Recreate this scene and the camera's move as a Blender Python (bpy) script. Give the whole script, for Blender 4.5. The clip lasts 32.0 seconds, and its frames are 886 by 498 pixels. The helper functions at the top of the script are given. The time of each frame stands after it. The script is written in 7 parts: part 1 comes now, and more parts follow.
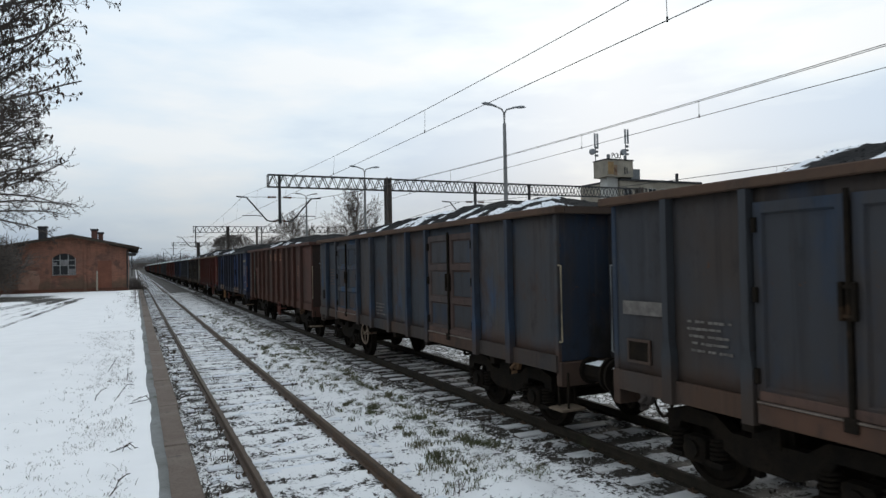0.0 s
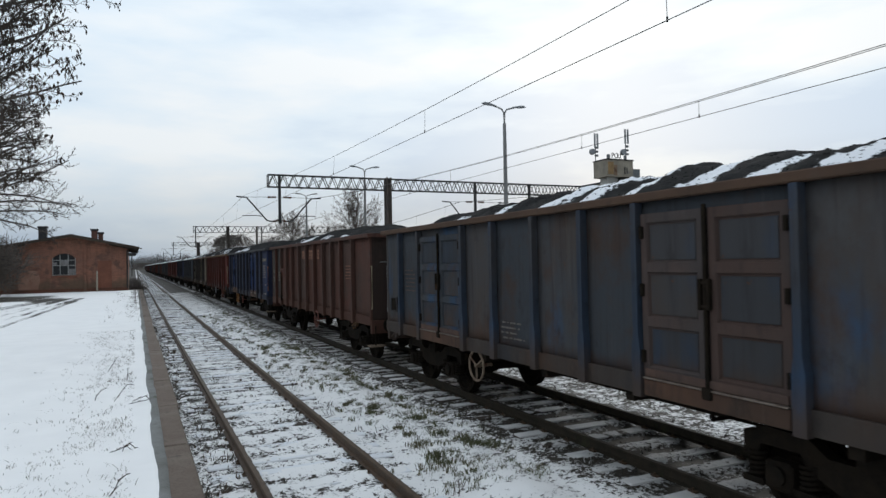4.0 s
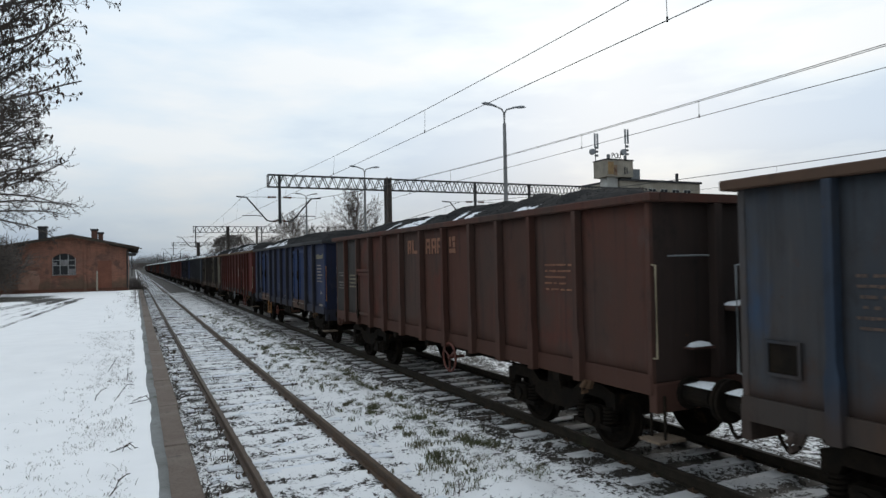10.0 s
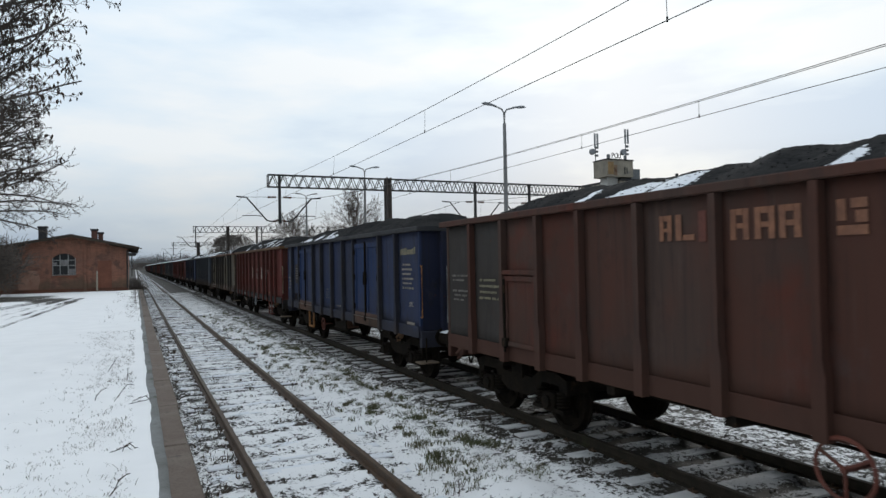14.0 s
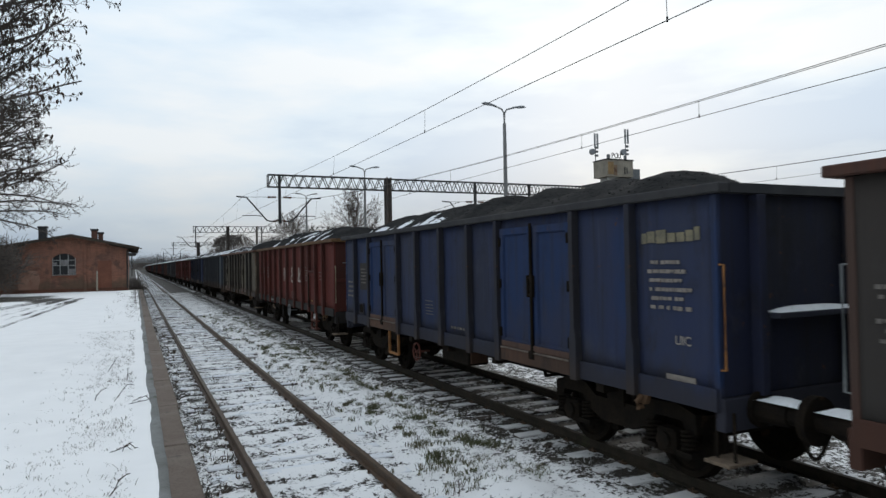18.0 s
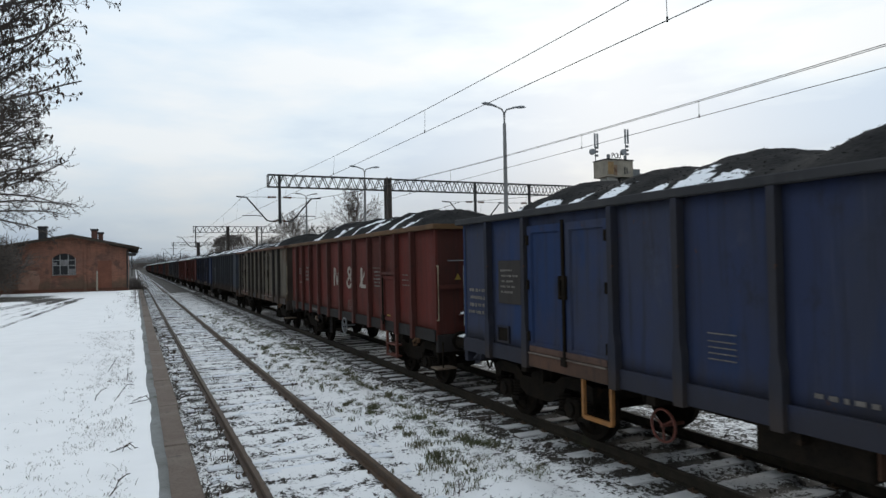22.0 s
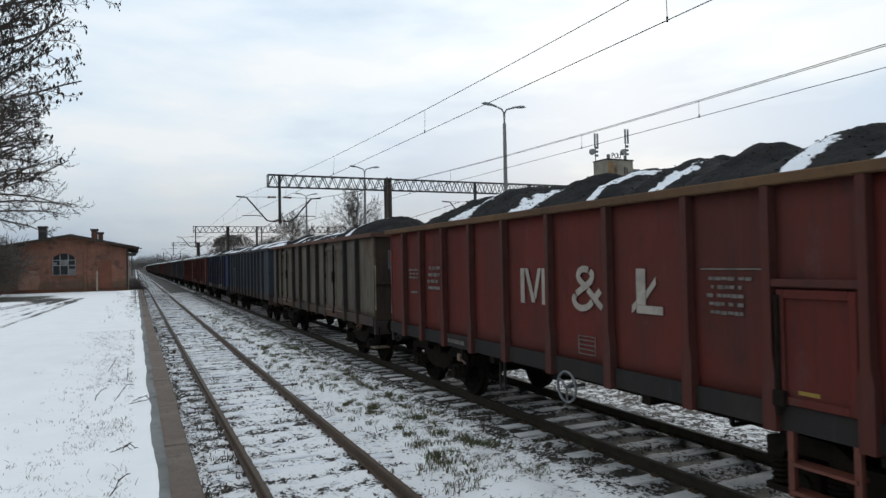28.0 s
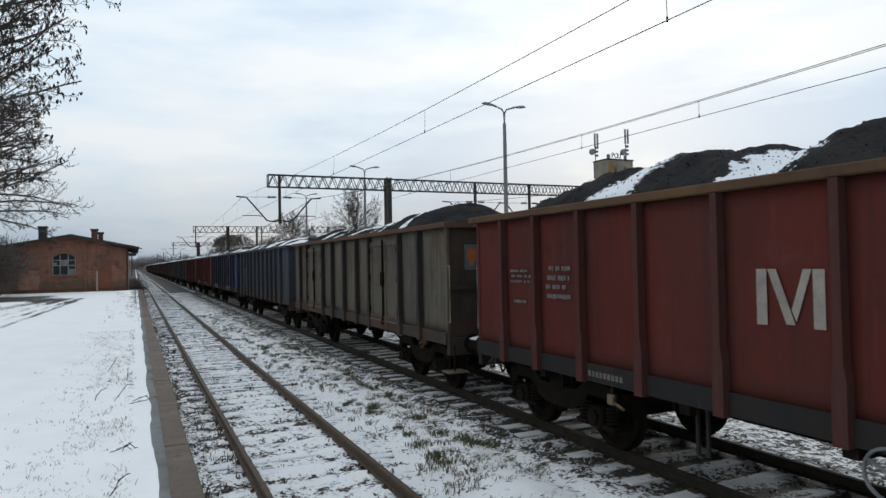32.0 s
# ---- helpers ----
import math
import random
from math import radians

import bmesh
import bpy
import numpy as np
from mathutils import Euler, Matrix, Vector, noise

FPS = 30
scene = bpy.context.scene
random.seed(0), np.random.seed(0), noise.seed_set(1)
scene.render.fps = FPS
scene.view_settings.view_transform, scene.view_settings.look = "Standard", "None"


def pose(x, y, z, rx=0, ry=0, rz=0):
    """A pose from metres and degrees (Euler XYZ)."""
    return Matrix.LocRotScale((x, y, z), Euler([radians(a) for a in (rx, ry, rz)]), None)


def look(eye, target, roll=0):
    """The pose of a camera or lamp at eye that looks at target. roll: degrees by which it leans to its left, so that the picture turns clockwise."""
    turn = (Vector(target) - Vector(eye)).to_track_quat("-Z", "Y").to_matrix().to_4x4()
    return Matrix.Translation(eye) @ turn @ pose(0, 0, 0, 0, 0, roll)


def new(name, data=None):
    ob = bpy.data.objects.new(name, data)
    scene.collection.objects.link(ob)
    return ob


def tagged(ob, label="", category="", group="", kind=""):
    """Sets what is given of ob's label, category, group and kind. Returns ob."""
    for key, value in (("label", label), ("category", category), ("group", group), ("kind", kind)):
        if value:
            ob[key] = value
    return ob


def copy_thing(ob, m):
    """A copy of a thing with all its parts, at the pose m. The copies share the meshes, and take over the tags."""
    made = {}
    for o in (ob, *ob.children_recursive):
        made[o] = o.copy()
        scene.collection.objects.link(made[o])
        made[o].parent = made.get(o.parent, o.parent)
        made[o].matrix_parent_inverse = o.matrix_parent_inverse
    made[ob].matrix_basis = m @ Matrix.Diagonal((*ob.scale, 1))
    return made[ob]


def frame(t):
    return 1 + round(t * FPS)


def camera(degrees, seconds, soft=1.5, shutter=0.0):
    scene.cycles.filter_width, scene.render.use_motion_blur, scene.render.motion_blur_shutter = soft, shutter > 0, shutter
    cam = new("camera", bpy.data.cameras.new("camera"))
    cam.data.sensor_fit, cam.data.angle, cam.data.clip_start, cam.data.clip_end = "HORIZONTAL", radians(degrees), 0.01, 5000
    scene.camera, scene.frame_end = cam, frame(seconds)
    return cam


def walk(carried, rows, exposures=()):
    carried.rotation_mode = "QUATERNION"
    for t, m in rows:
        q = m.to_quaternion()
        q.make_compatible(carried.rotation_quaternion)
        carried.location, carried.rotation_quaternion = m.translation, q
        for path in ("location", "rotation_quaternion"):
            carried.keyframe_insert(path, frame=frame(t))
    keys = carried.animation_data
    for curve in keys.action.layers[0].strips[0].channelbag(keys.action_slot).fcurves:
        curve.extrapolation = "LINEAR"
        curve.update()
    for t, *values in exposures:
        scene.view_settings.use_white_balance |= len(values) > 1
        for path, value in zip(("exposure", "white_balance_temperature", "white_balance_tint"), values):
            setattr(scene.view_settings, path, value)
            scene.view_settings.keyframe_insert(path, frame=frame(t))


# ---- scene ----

# ---- camera: it stands still on the platform ----
cam = camera(68.03, 32.0, soft=1.45, shutter=0.5)
EYE = Vector((0.0, 0.0, 2.667))
AIM = EYE + Vector((0.42461, 0.90518, 0.01885)) * 10
walk(cam, [(0.0, look(EYE, AIM, -1.108)), (32.0, look(EYE, AIM, -1.108))], [(0.0, 0.0), (32.0, 0.0)])

# ---- sky: thin winter overcast, and a veiled sun ----
SUN_EL, SUN_AZ = 18.0, 40.0
SUN_WAY = Vector((math.sin(radians(SUN_AZ)) * math.cos(radians(SUN_EL)), math.cos(radians(SUN_AZ)) * math.cos(radians(SUN_EL)), math.sin(radians(SUN_EL))))


def make_world():
    w = bpy.data.worlds.new("overcast_sky")
    w.use_nodes = True
    nt = w.node_tree
    n = nt.nodes
    bg = n["Background"]
    sky = n.new("ShaderNodeTexSky")
    sky.sky_type = "NISHITA"
    sky.sun_disc = False
    sky.sun_elevation = radians(SUN_EL)
    sky.sun_rotation = radians(SUN_AZ)
    sky.air_density, sky.dust_density = 1.2, 3.0
    low = n.new("ShaderNodeVectorMath")
    low.operation = "SCALE"
    low.inputs[3].default_value = 0.10
    nt.links.new(sky.outputs[0], low.inputs[0])
    tc = n.new("ShaderNodeTexCoord")
    mp = n.new("ShaderNodeMapping")
    mp.inputs["Scale"].default_value = (1.6, 1.6, 6.5)
    mp.inputs["Location"].default_value = (0.35, 0.1, 0.2)
    nt.links.new(tc.outputs["Generated"], mp.inputs[0])
    no = n.new("ShaderNodeTexNoise")
    no.inputs["Scale"].default_value = 1.3
    no.inputs["Detail"].default_value = 6
    no.inputs["Roughness"].default_value = 0.52
    nt.links.new(mp.outputs[0], no.inputs["Vector"])
    ra = n.new("ShaderNodeValToRGB")
    e = ra.color_ramp.elements
    e[0].position, e[0].color = 0.39, (0.58, 0.705, 0.855, 1)
    e[1].position, e[1].color = 0.61, (0.855, 0.905, 0.945, 1)
    m2 = e.new(0.50)
    m2.color = (0.725, 0.835, 0.935, 1)
    nt.links.new(no.outputs[0], ra.inputs[0])
    # an overcast sky is dimmest at the horizon and brightest overhead
    sep = n.new("ShaderNodeSeparateXYZ")
    nt.links.new(tc.outputs["Generated"], sep.inputs[0])
    mr = n.new("ShaderNodeValToRGB")
    ee = mr.color_ramp.elements
    for k, (p, q) in enumerate(((0.0, 0.60), (1.0, 1.18))):
        ee[k].position, ee[k].color = p, (q, q, q, 1)
    for p, q in ((0.06, 0.70), (0.16, 0.93), (0.32, 1.02), (0.60, 1.08)):
        ee.new(p).color = (q, q, q, 1)
    nt.links.new(sep.outputs["Z"], mr.inputs[0])
    sc = n.new("ShaderNodeVectorMath")
    sc.operation = "SCALE"
    nt.links.new(ra.outputs[0], sc.inputs[0])
    nt.links.new(mr.outputs[0], sc.inputs[3])
    # sky set brighter ahead and left, dimmer behind, to shade faces towards the camera
    dt = n.new("ShaderNodeVectorMath")
    dt.operation = "DOT_PRODUCT"
    dt.inputs[1].default_value = Vector((-0.17, 0.93, 0.30))
    nm = n.new("ShaderNodeVectorMath")
    nm.operation = "NORMALIZE"
    nt.links.new(tc.outputs["Generated"], nm.inputs[0])
    nt.links.new(nm.outputs[0], dt.inputs[0])
    gl = n.new("ShaderNodeMapRange")
    gl.interpolation_type = "SMOOTHSTEP"
    gl.inputs["From Min"].default_value, gl.inputs["From Max"].default_value = -0.95, 0.40
    gl.inputs["To Min"].default_value, gl.inputs["To Max"].default_value = 0.55, 1.05
    nt.links.new(dt.outputs["Value"], gl.inputs["Value"])
    sc2 = n.new("ShaderNodeVectorMath")
    sc2.operation = "SCALE"
    nt.links.new(sc.outputs[0], sc2.inputs[0])
    nt.links.new(gl.outputs[0], sc2.inputs[3])
    sc = sc2
    mix = n.new("ShaderNodeMixRGB")
    mix.inputs[0].default_value = 0.95
    nt.links.new(low.outputs[0], mix.inputs[1])
    nt.links.new(sc.outputs[0], mix.inputs[2])
    nt.links.new(mix.outputs[0], bg.inputs[0])
    bg.inputs[1].default_value = 1.0
    scene.world = w


make_world()
sun = new("sun", bpy.data.lights.new("sun", "SUN"))
sun.data.energy = 0.5
sun.data.angle = radians(25)
sun.data.color = (1.0, 0.95, 0.88)
sun.matrix_world = look(SUN_WAY * 60, (0, 0, 0))


# ---- materials ----
def mat(name, c1, c2, scale=3.0, rough=0.7, metal=0.0, bump=0.2, fine=40.0, spots=None, streak=None, stretch=(1, 1, 1), seed=0.0, vary=0.0, world=False, gloss=0.3):
    """c1, c2: the two paints of the coarse clouding; spots: (colour, threshold, scale) of rust or dirt with a shape of its own;
    streak: (colour, amount) of dirt that has run down; vary: random value change from object to object."""
    m = bpy.data.materials.new(name)
    m.use_nodes = True
    nt = m.node_tree
    n, lk = nt.nodes, nt.links
    bs = n["Principled BSDF"]
    if world:
        vec = n.new("ShaderNodeNewGeometry").outputs["Position"]
    else:
        vec = n.new("ShaderNodeTexCoord").outputs["Object"]
    mp = n.new("ShaderNodeMapping")
    mp.inputs["Scale"].default_value = stretch
    mp.inputs["Location"].default_value = (seed, seed * 0.7, seed * 0.3)
    lk.new(vec, mp.inputs[0])
    vec = mp.outputs[0]

    def noi(sc, det=5.0, v=None):
        t = n.new("ShaderNodeTexNoise")
        t.inputs["Scale"].default_value = sc
        t.inputs["Detail"].default_value = det
        t.inputs["Roughness"].default_value = 0.6
        lk.new(v or vec, t.inputs["Vector"])
        return t.outputs[0]

    def ramp(src, a, b):
        r = n.new("ShaderNodeMapRange")
        r.inputs["From Min"].default_value, r.inputs["From Max"].default_value = a, b
        lk.new(src, r.inputs["Value"])
        return r.outputs[0]

    def mixc(f, a, b):
        x = n.new("ShaderNodeMixRGB")
        for i, q in enumerate((f, a, b)):
            if isinstance(q, (int, float)):
                x.inputs[i].default_value = q
            elif isinstance(q, tuple):
                x.inputs[i].default_value = (*q, 1)
            else:
                lk.new(q, x.inputs[i])
        return x.outputs[0]

    col = mixc(ramp(noi(scale), 0.35, 0.65), c1, c2)
    f2 = noi(fine, 3.0)
    dark = tuple(0.55 * a for a in c1)
    col = mixc(ramp(f2, 0.55, 0.85), col, dark)
    if streak:
        ms = n.new("ShaderNodeMapping")
        ms.inputs["Scale"].default_value = (3.2, 3.2, 0.35)
        lk.new(vec, ms.inputs[0])
        g = n.new("ShaderNodeMath")
        g.operation = "MULTIPLY"
        g.inputs[1].default_value = streak[1]
        lk.new(ramp(noi(1.6, 3.0, ms.outputs[0]), 0.42, 0.78), g.inputs[0])
        col = mixc(g.outputs[0], col, streak[0])
    if spots:
        th = spots[1]
        col = mixc(ramp(noi(spots[2], 7.0), th, th + 0.06), col, spots[0])
    if vary:
        oi = n.new("ShaderNodeObjectInfo")
        hv = n.new("ShaderNodeHueSaturation")
        r = n.new("ShaderNodeMapRange")
        r.inputs["To Min"].default_value, r.inputs["To Max"].default_value = 1 - vary, 1 + vary
        lk.new(oi.outputs["Random"], r.inputs["Value"])
        lk.new(r.outputs[0], hv.inputs["Value"])
        lk.new(col, hv.inputs["Color"])
        col = hv.outputs[0]
    lk.new(col, bs.inputs["Base Color"])
    rr = n.new("ShaderNodeMapRange")
    rr.inputs["To Min"].default_value, rr.inputs["To Max"].default_value = rough - 0.12, min(1.0, rough + 0.15)
    lk.new(f2, rr.inputs["Value"])
    lk.new(rr.outputs[0], bs.inputs["Roughness"])
    bs.inputs["Metallic"].default_value = metal
    bs.inputs["Specular IOR Level"].default_value = gloss
    if bump:
        b = n.new("ShaderNodeBump")
        b.inputs["Strength"].default_value = bump
        b.inputs["Distance"].default_value = 0.02
        lk.new(f2, b.inputs["Height"])
        lk.new(b.outputs[0], bs.inputs["Normal"])
    return m


def plain(name, c, rough=0.6, metal=0.0):
    return mat(name, c, tuple(0.75 * a for a in c), 8.0, rough, metal, 0.05, 60.0)


RUST = (0.075, 0.036, 0.020)
SOOT = (0.022, 0.020, 0.019)
M = {}
M["rail"] = mat("rusty_rail", (0.090, 0.054, 0.030), (0.054, 0.034, 0.021), 6, 0.6, 0.1, 0.2, 60, ((0.05, 0.035, 0.025), 0.62, 9.0))
M["rail_dark"] = mat("dark_running_rail", (0.036, 0.028, 0.020), (0.021, 0.018, 0.013), 6, 0.75, 0.0, 0.2, 60, ((0.036, 0.036, 0.020), 0.60, 1.2), gloss=0.12)
M["iron"] = mat("sooty_iron", (0.010, 0.0085, 0.007), (0.018, 0.0135, 0.0095), 5, 0.9, 0.0, 0.3, 35, ((0.042, 0.026, 0.016), 0.63, 2.5), gloss=0.05)
M["steel"] = mat("galvanised_steel", (0.20, 0.21, 0.21), (0.13, 0.135, 0.14), 4, 0.55, 0.3, 0.1, 50)
M["gantry"] = mat("dark_painted_steel", (0.030, 0.032, 0.034), (0.050, 0.048, 0.046), 3, 0.6, 0.2, 0.1, 30)
M["wire"] = plain("weathered_copper_wire", (0.06, 0.06, 0.058), 0.6, 0.3)
M["cream"] = plain("cream_paint", (0.33, 0.27, 0.18), 0.6)
M["cream_worn"] = mat("worn_cream_paint", (0.20, 0.150, 0.105), (0.13, 0.092, 0.065), 7, 0.7, 0, 0.1, 40, (RUST, 0.58, 9.0))
M["orange"] = mat("worn_orange_paint", (0.30, 0.13, 0.035), (0.20, 0.09, 0.03), 6, 0.6, 0, 0.1, 40, (RUST, 0.62, 8.0))
M["redpaint"] = mat("worn_red_paint", (0.13, 0.038, 0.024), (0.085, 0.030, 0.021), 6, 0.6, 0, 0.1, 40, (RUST, 0.62, 8.0))
M["white_letter"] = mat("worn_white_lettering", (0.33, 0.29, 0.245), (0.23, 0.20, 0.17), 6, 0.7, 0, 0.05, 30)
M["dim_letter"] = mat("faded_lettering", (0.24, 0.21, 0.18), (0.15, 0.13, 0.11), 9, 0.75, 0, 0.05, 30)
M["faint_letter"] = mat("worn_faint_lettering", (0.155, 0.138, 0.122), (0.085, 0.075, 0.067), 9, 0.75, 0, 0.05, 30)
M["straw_letter"] = mat("faded_straw_lettering", (0.19, 0.165, 0.105), (0.115, 0.105, 0.075), 9, 0.75, 0, 0.05, 30)
M["peach_letter"] = mat("faded_orange_lettering", (0.24, 0.110, 0.062), (0.15, 0.070, 0.044), 9, 0.75, 0, 0.05, 30)
M["concrete"] = mat("worn_concrete", (0.125, 0.092, 0.072), (0.165, 0.132, 0.108), 2.2, 0.85, 0, 0.4, 45, ((0.07, 0.055, 0.044), 0.6, 4.0), vary=0.10)
M["render_wall"] = mat("stained_render", (0.36, 0.32, 0.255), (0.25, 0.22, 0.175), 0.5, 0.9, 0, 0.2, 8, ((0.22, 0.20, 0.17), 0.6, 0.8), ((0.16, 0.15, 0.12), 0.5), world=True)
M["brown_wall"] = mat("ochre_panel", (0.33, 0.21, 0.10), (0.24, 0.16, 0.08), 1.0, 0.85, 0, 0.1, 8)
M["rust_wall"] = mat("rust_stained_render", (0.26, 0.17, 0.11), (0.19, 0.14, 0.10), 1.2, 0.85, 0, 0.1, 8, ((0.14, 0.08, 0.05), 0.52, 1.4), world=True)
M["glass_dark"] = plain("dark_window_glass", (0.02, 0.022, 0.025), 0.12)
M["frame_white"] = mat("peeling_white_paint", (0.55, 0.54, 0.50), (0.38, 0.37, 0.34), 5, 0.7, 0, 0.1, 30)
M["timber"] = mat("tarred_timber", (0.045, 0.034, 0.026), (0.075, 0.058, 0.045), 4, 0.85, 0, 0.4, 25, stretch=(1, 6, 6), vary=0.2)
M["bark"] = mat("grey_bark", (0.075, 0.065, 0.058), (0.050, 0.043, 0.038), 6, 0.9, 0, 0.4, 30, world=True)
M["bark_far"] = mat("winter_twigs", (0.150, 0.128, 0.114), (0.105, 0.089, 0.080), 2, 0.9, 0, 0, 6, world=True)
M["bark_mid"] = mat("grey_brown_bark", (0.130, 0.108, 0.092), (0.090, 0.076, 0.066), 3, 0.9, 0, 0, 10, world=True)
M["pod"] = mat("dry_seed_pods", (0.030, 0.022, 0.016), (0.045, 0.032, 0.022), 6, 0.9, 0, 0, 30)
M["grass"] = mat("winter_grass", (0.098, 0.108, 0.054), (0.150, 0.134, 0.084), 1.5, 0.85, 0, 0, 9, world=True)
M["stalk"] = mat("dry_stalks", (0.075, 0.058, 0.042), (0.110, 0.085, 0.060), 3, 0.85, 0, 0, 9, world=True)
M["stalk_pale"] = mat("bleached_dry_stalks", (0.20, 0.18, 0.155), (0.13, 0.115, 0.095), 3, 0.85, 0, 0, 9, world=True)
M["stalk_dark"] = mat("dark_dead_stalks", (0.040, 0.032, 0.025), (0.060, 0.046, 0.034), 9, 0.85, 0, 0, 30)
M["stone"] = mat("ballast_stone", (0.050, 0.045, 0.040), (0.085, 0.075, 0.065), 5, 0.9, 0, 0.3, 30, world=True)
M["snow"] = mat("old_snow", (0.78, 0.79, 0.80), (0.70, 0.715, 0.735), 3, 0.6, 0, 0.25, 22, world=True)
M["snow"].node_tree.nodes["Principled BSDF"].inputs["Specular IOR Level"].default_value = 0.15
M["roof_felt"] = mat("tarred_roof_felt", (0.030, 0.030, 0.032), (0.055, 0.053, 0.052), 1.2, 0.85, 0, 0.2, 12, world=True)
M["lamp_grey"] = mat("grey_lamp_housing", (0.30, 0.31, 0.32), (0.22, 0.23, 0.24), 5, 0.5, 0, 0.05, 40)
M["post_grey"] = mat("grey_concrete_mast", (0.24, 0.24, 0.235), (0.17, 0.17, 0.165), 2, 0.8, 0, 0.2, 30)
M["worn_edge"] = mat("scraped_steel_edge", (0.17, 0.14, 0.115), (0.09, 0.065, 0.05), 5, 0.6, 0.2, 0.1, 30)
M["plank"] = mat("worn_step_plank", (0.17, 0.125, 0.085), (0.10, 0.075, 0.055), 6, 0.85, 0, 0.3, 30, stretch=(6, 1, 6))
M["porcelain"] = plain("brown_porcelain", (0.10, 0.045, 0.025), 0.25)


def snow_over(name, base, lo, hi, sc, thr, vary=0.0, stretch=(1, 1, 1), snow=(0.78, 0.795, 0.82)):
    """Coal or timber with snow lying in patches of its own."""
    m = base.copy()
    m.name = name
    nt = m.node_tree
    n, lk = nt.nodes, nt.links
    bs = n["Principled BSDF"]
    old = bs.inputs["Base Color"].links[0].from_socket
    tc = n.new("ShaderNodeTexCoord")
    t = n.new("ShaderNodeTexNoise")
    t.inputs["Scale"].default_value = sc
    t.inputs["Detail"].default_value = 6
    t.inputs["Roughness"].default_value = 0.65
    oi = n.new("ShaderNodeObjectInfo")
    add = n.new("ShaderNodeVectorMath")
    ml = n.new("ShaderNodeMath")
    ml.operation = "MULTIPLY"
    ml.inputs[1].default_value = 90.0
    lk.new(oi.outputs["Random"], ml.inputs[0])
    cb = n.new("ShaderNodeCombineXYZ")
    lk.new(ml.outputs[0], cb.inputs[0])
    lk.new(tc.outputs["Object"], add.inputs[0])
    lk.new(cb.outputs[0], add.inputs[1])
    st = n.new("ShaderNodeVectorMath")
    st.operation = "MULTIPLY"
    st.inputs[1].default_value = stretch
    lk.new(add.outputs[0], st.inputs[0])
    lk.new(st.outputs[0], t.inputs["Vector"])
    r = n.new("ShaderNodeMapRange")
    r.inputs["From Min"].default_value, r.inputs["From Max"].default_value = thr, thr + 0.035
    va = n.new("ShaderNodeMath")
    va.operation = "MULTIPLY_ADD"
    va.inputs[1].default_value = vary
    lk.new(oi.outputs["Random"], va.inputs[0])
    lk.new(t.outputs[0], va.inputs[2])
    lk.new(va.outputs[0], r.inputs["Value"])
    sp = n.new("ShaderNodeSeparateXYZ")
    g = n.new("ShaderNodeNewGeometry")
    lk.new(g.outputs["Normal"], sp.inputs[0])
    up = n.new("ShaderNodeMapRange")
    up.inputs["From Min"].default_value, up.inputs["From Max"].default_value = lo, hi
    lk.new(sp.outputs["Z"], up.inputs["Value"])
    mu = n.new("ShaderNodeMath")
    mu.operation = "MULTIPLY"
    lk.new(r.outputs[0], mu.inputs[0])
    lk.new(up.outputs[0], mu.inputs[1])
    mx = n.new("ShaderNodeMixRGB")
    lk.new(mu.outputs[0], mx.inputs[0])
    lk.new(old, mx.inputs[1])
    mx.inputs[2].default_value = (*snow, 1)
    lk.new(mx.outputs[0], bs.inputs["Base Color"])
    return m


M["coal_bare"] = mat("coal", (0.019, 0.019, 0.0195), (0.032, 0.031, 0.030), 2.5, 0.9, 0, 0.9, 16, gloss=0.03)


def coal_material():
    """Coal, and the snow that has stayed in the hollows and gutters of each heap (attribute "snow"), with a ragged edge."""
    m = M["coal_bare"].copy()
    m.name = "coal_with_snow"
    n, lk = m.node_tree.nodes, m.node_tree.links
    bs = n["Principled BSDF"]
    old = bs.inputs["Base Color"].links[0].from_socket
    at = n.new("ShaderNodeAttribute")
    at.attribute_name = "snow"
    tc = n.new("ShaderNodeTexCoord").outputs["Object"]
    total = at.outputs["Fac"]
    for sc, amt in ((2.2, 0.50), (7.0, 1.0), (22.0, 0.6)):
        t = n.new("ShaderNodeTexNoise")
        t.inputs["Scale"].default_value = sc
        t.inputs["Detail"].default_value = 3
        lk.new(tc, t.inputs["Vector"])
        q = n.new("ShaderNodeMath")
        q.operation = "MULTIPLY_ADD"
        q.inputs[1].default_value = amt
        lk.new(t.outputs[0], q.inputs[0])
        lk.new(total, q.inputs[2])
        total = q.outputs[0]
    r = n.new("ShaderNodeMapRange")
    r.inputs["From Min"].default_value, r.inputs["From Max"].default_value = 1.53, 1.61
    lk.new(total, r.inputs["Value"])
    mx = n.new("ShaderNodeMixRGB")
    lk.new(r.outputs[0], mx.inputs[0])
    lk.new(old, mx.inputs[1])
    mx.inputs[2].default_value = (0.76, 0.775, 0.80, 1)
    lk.new(mx.outputs[0], bs.inputs["Base Color"])
    return m


M["coal"] = coal_material()
M["sleeper"] = snow_over("sleeper_with_snow", M["timber"], 0.4, 0.8, 3.0, 0.50, 0.22)
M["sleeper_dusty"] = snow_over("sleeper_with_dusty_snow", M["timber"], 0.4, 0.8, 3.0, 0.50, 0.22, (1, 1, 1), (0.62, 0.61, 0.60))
M["felt_snow"] = snow_over("roof_felt_with_snow", M["roof_felt"], 0.4, 0.8, 0.6, 0.55)


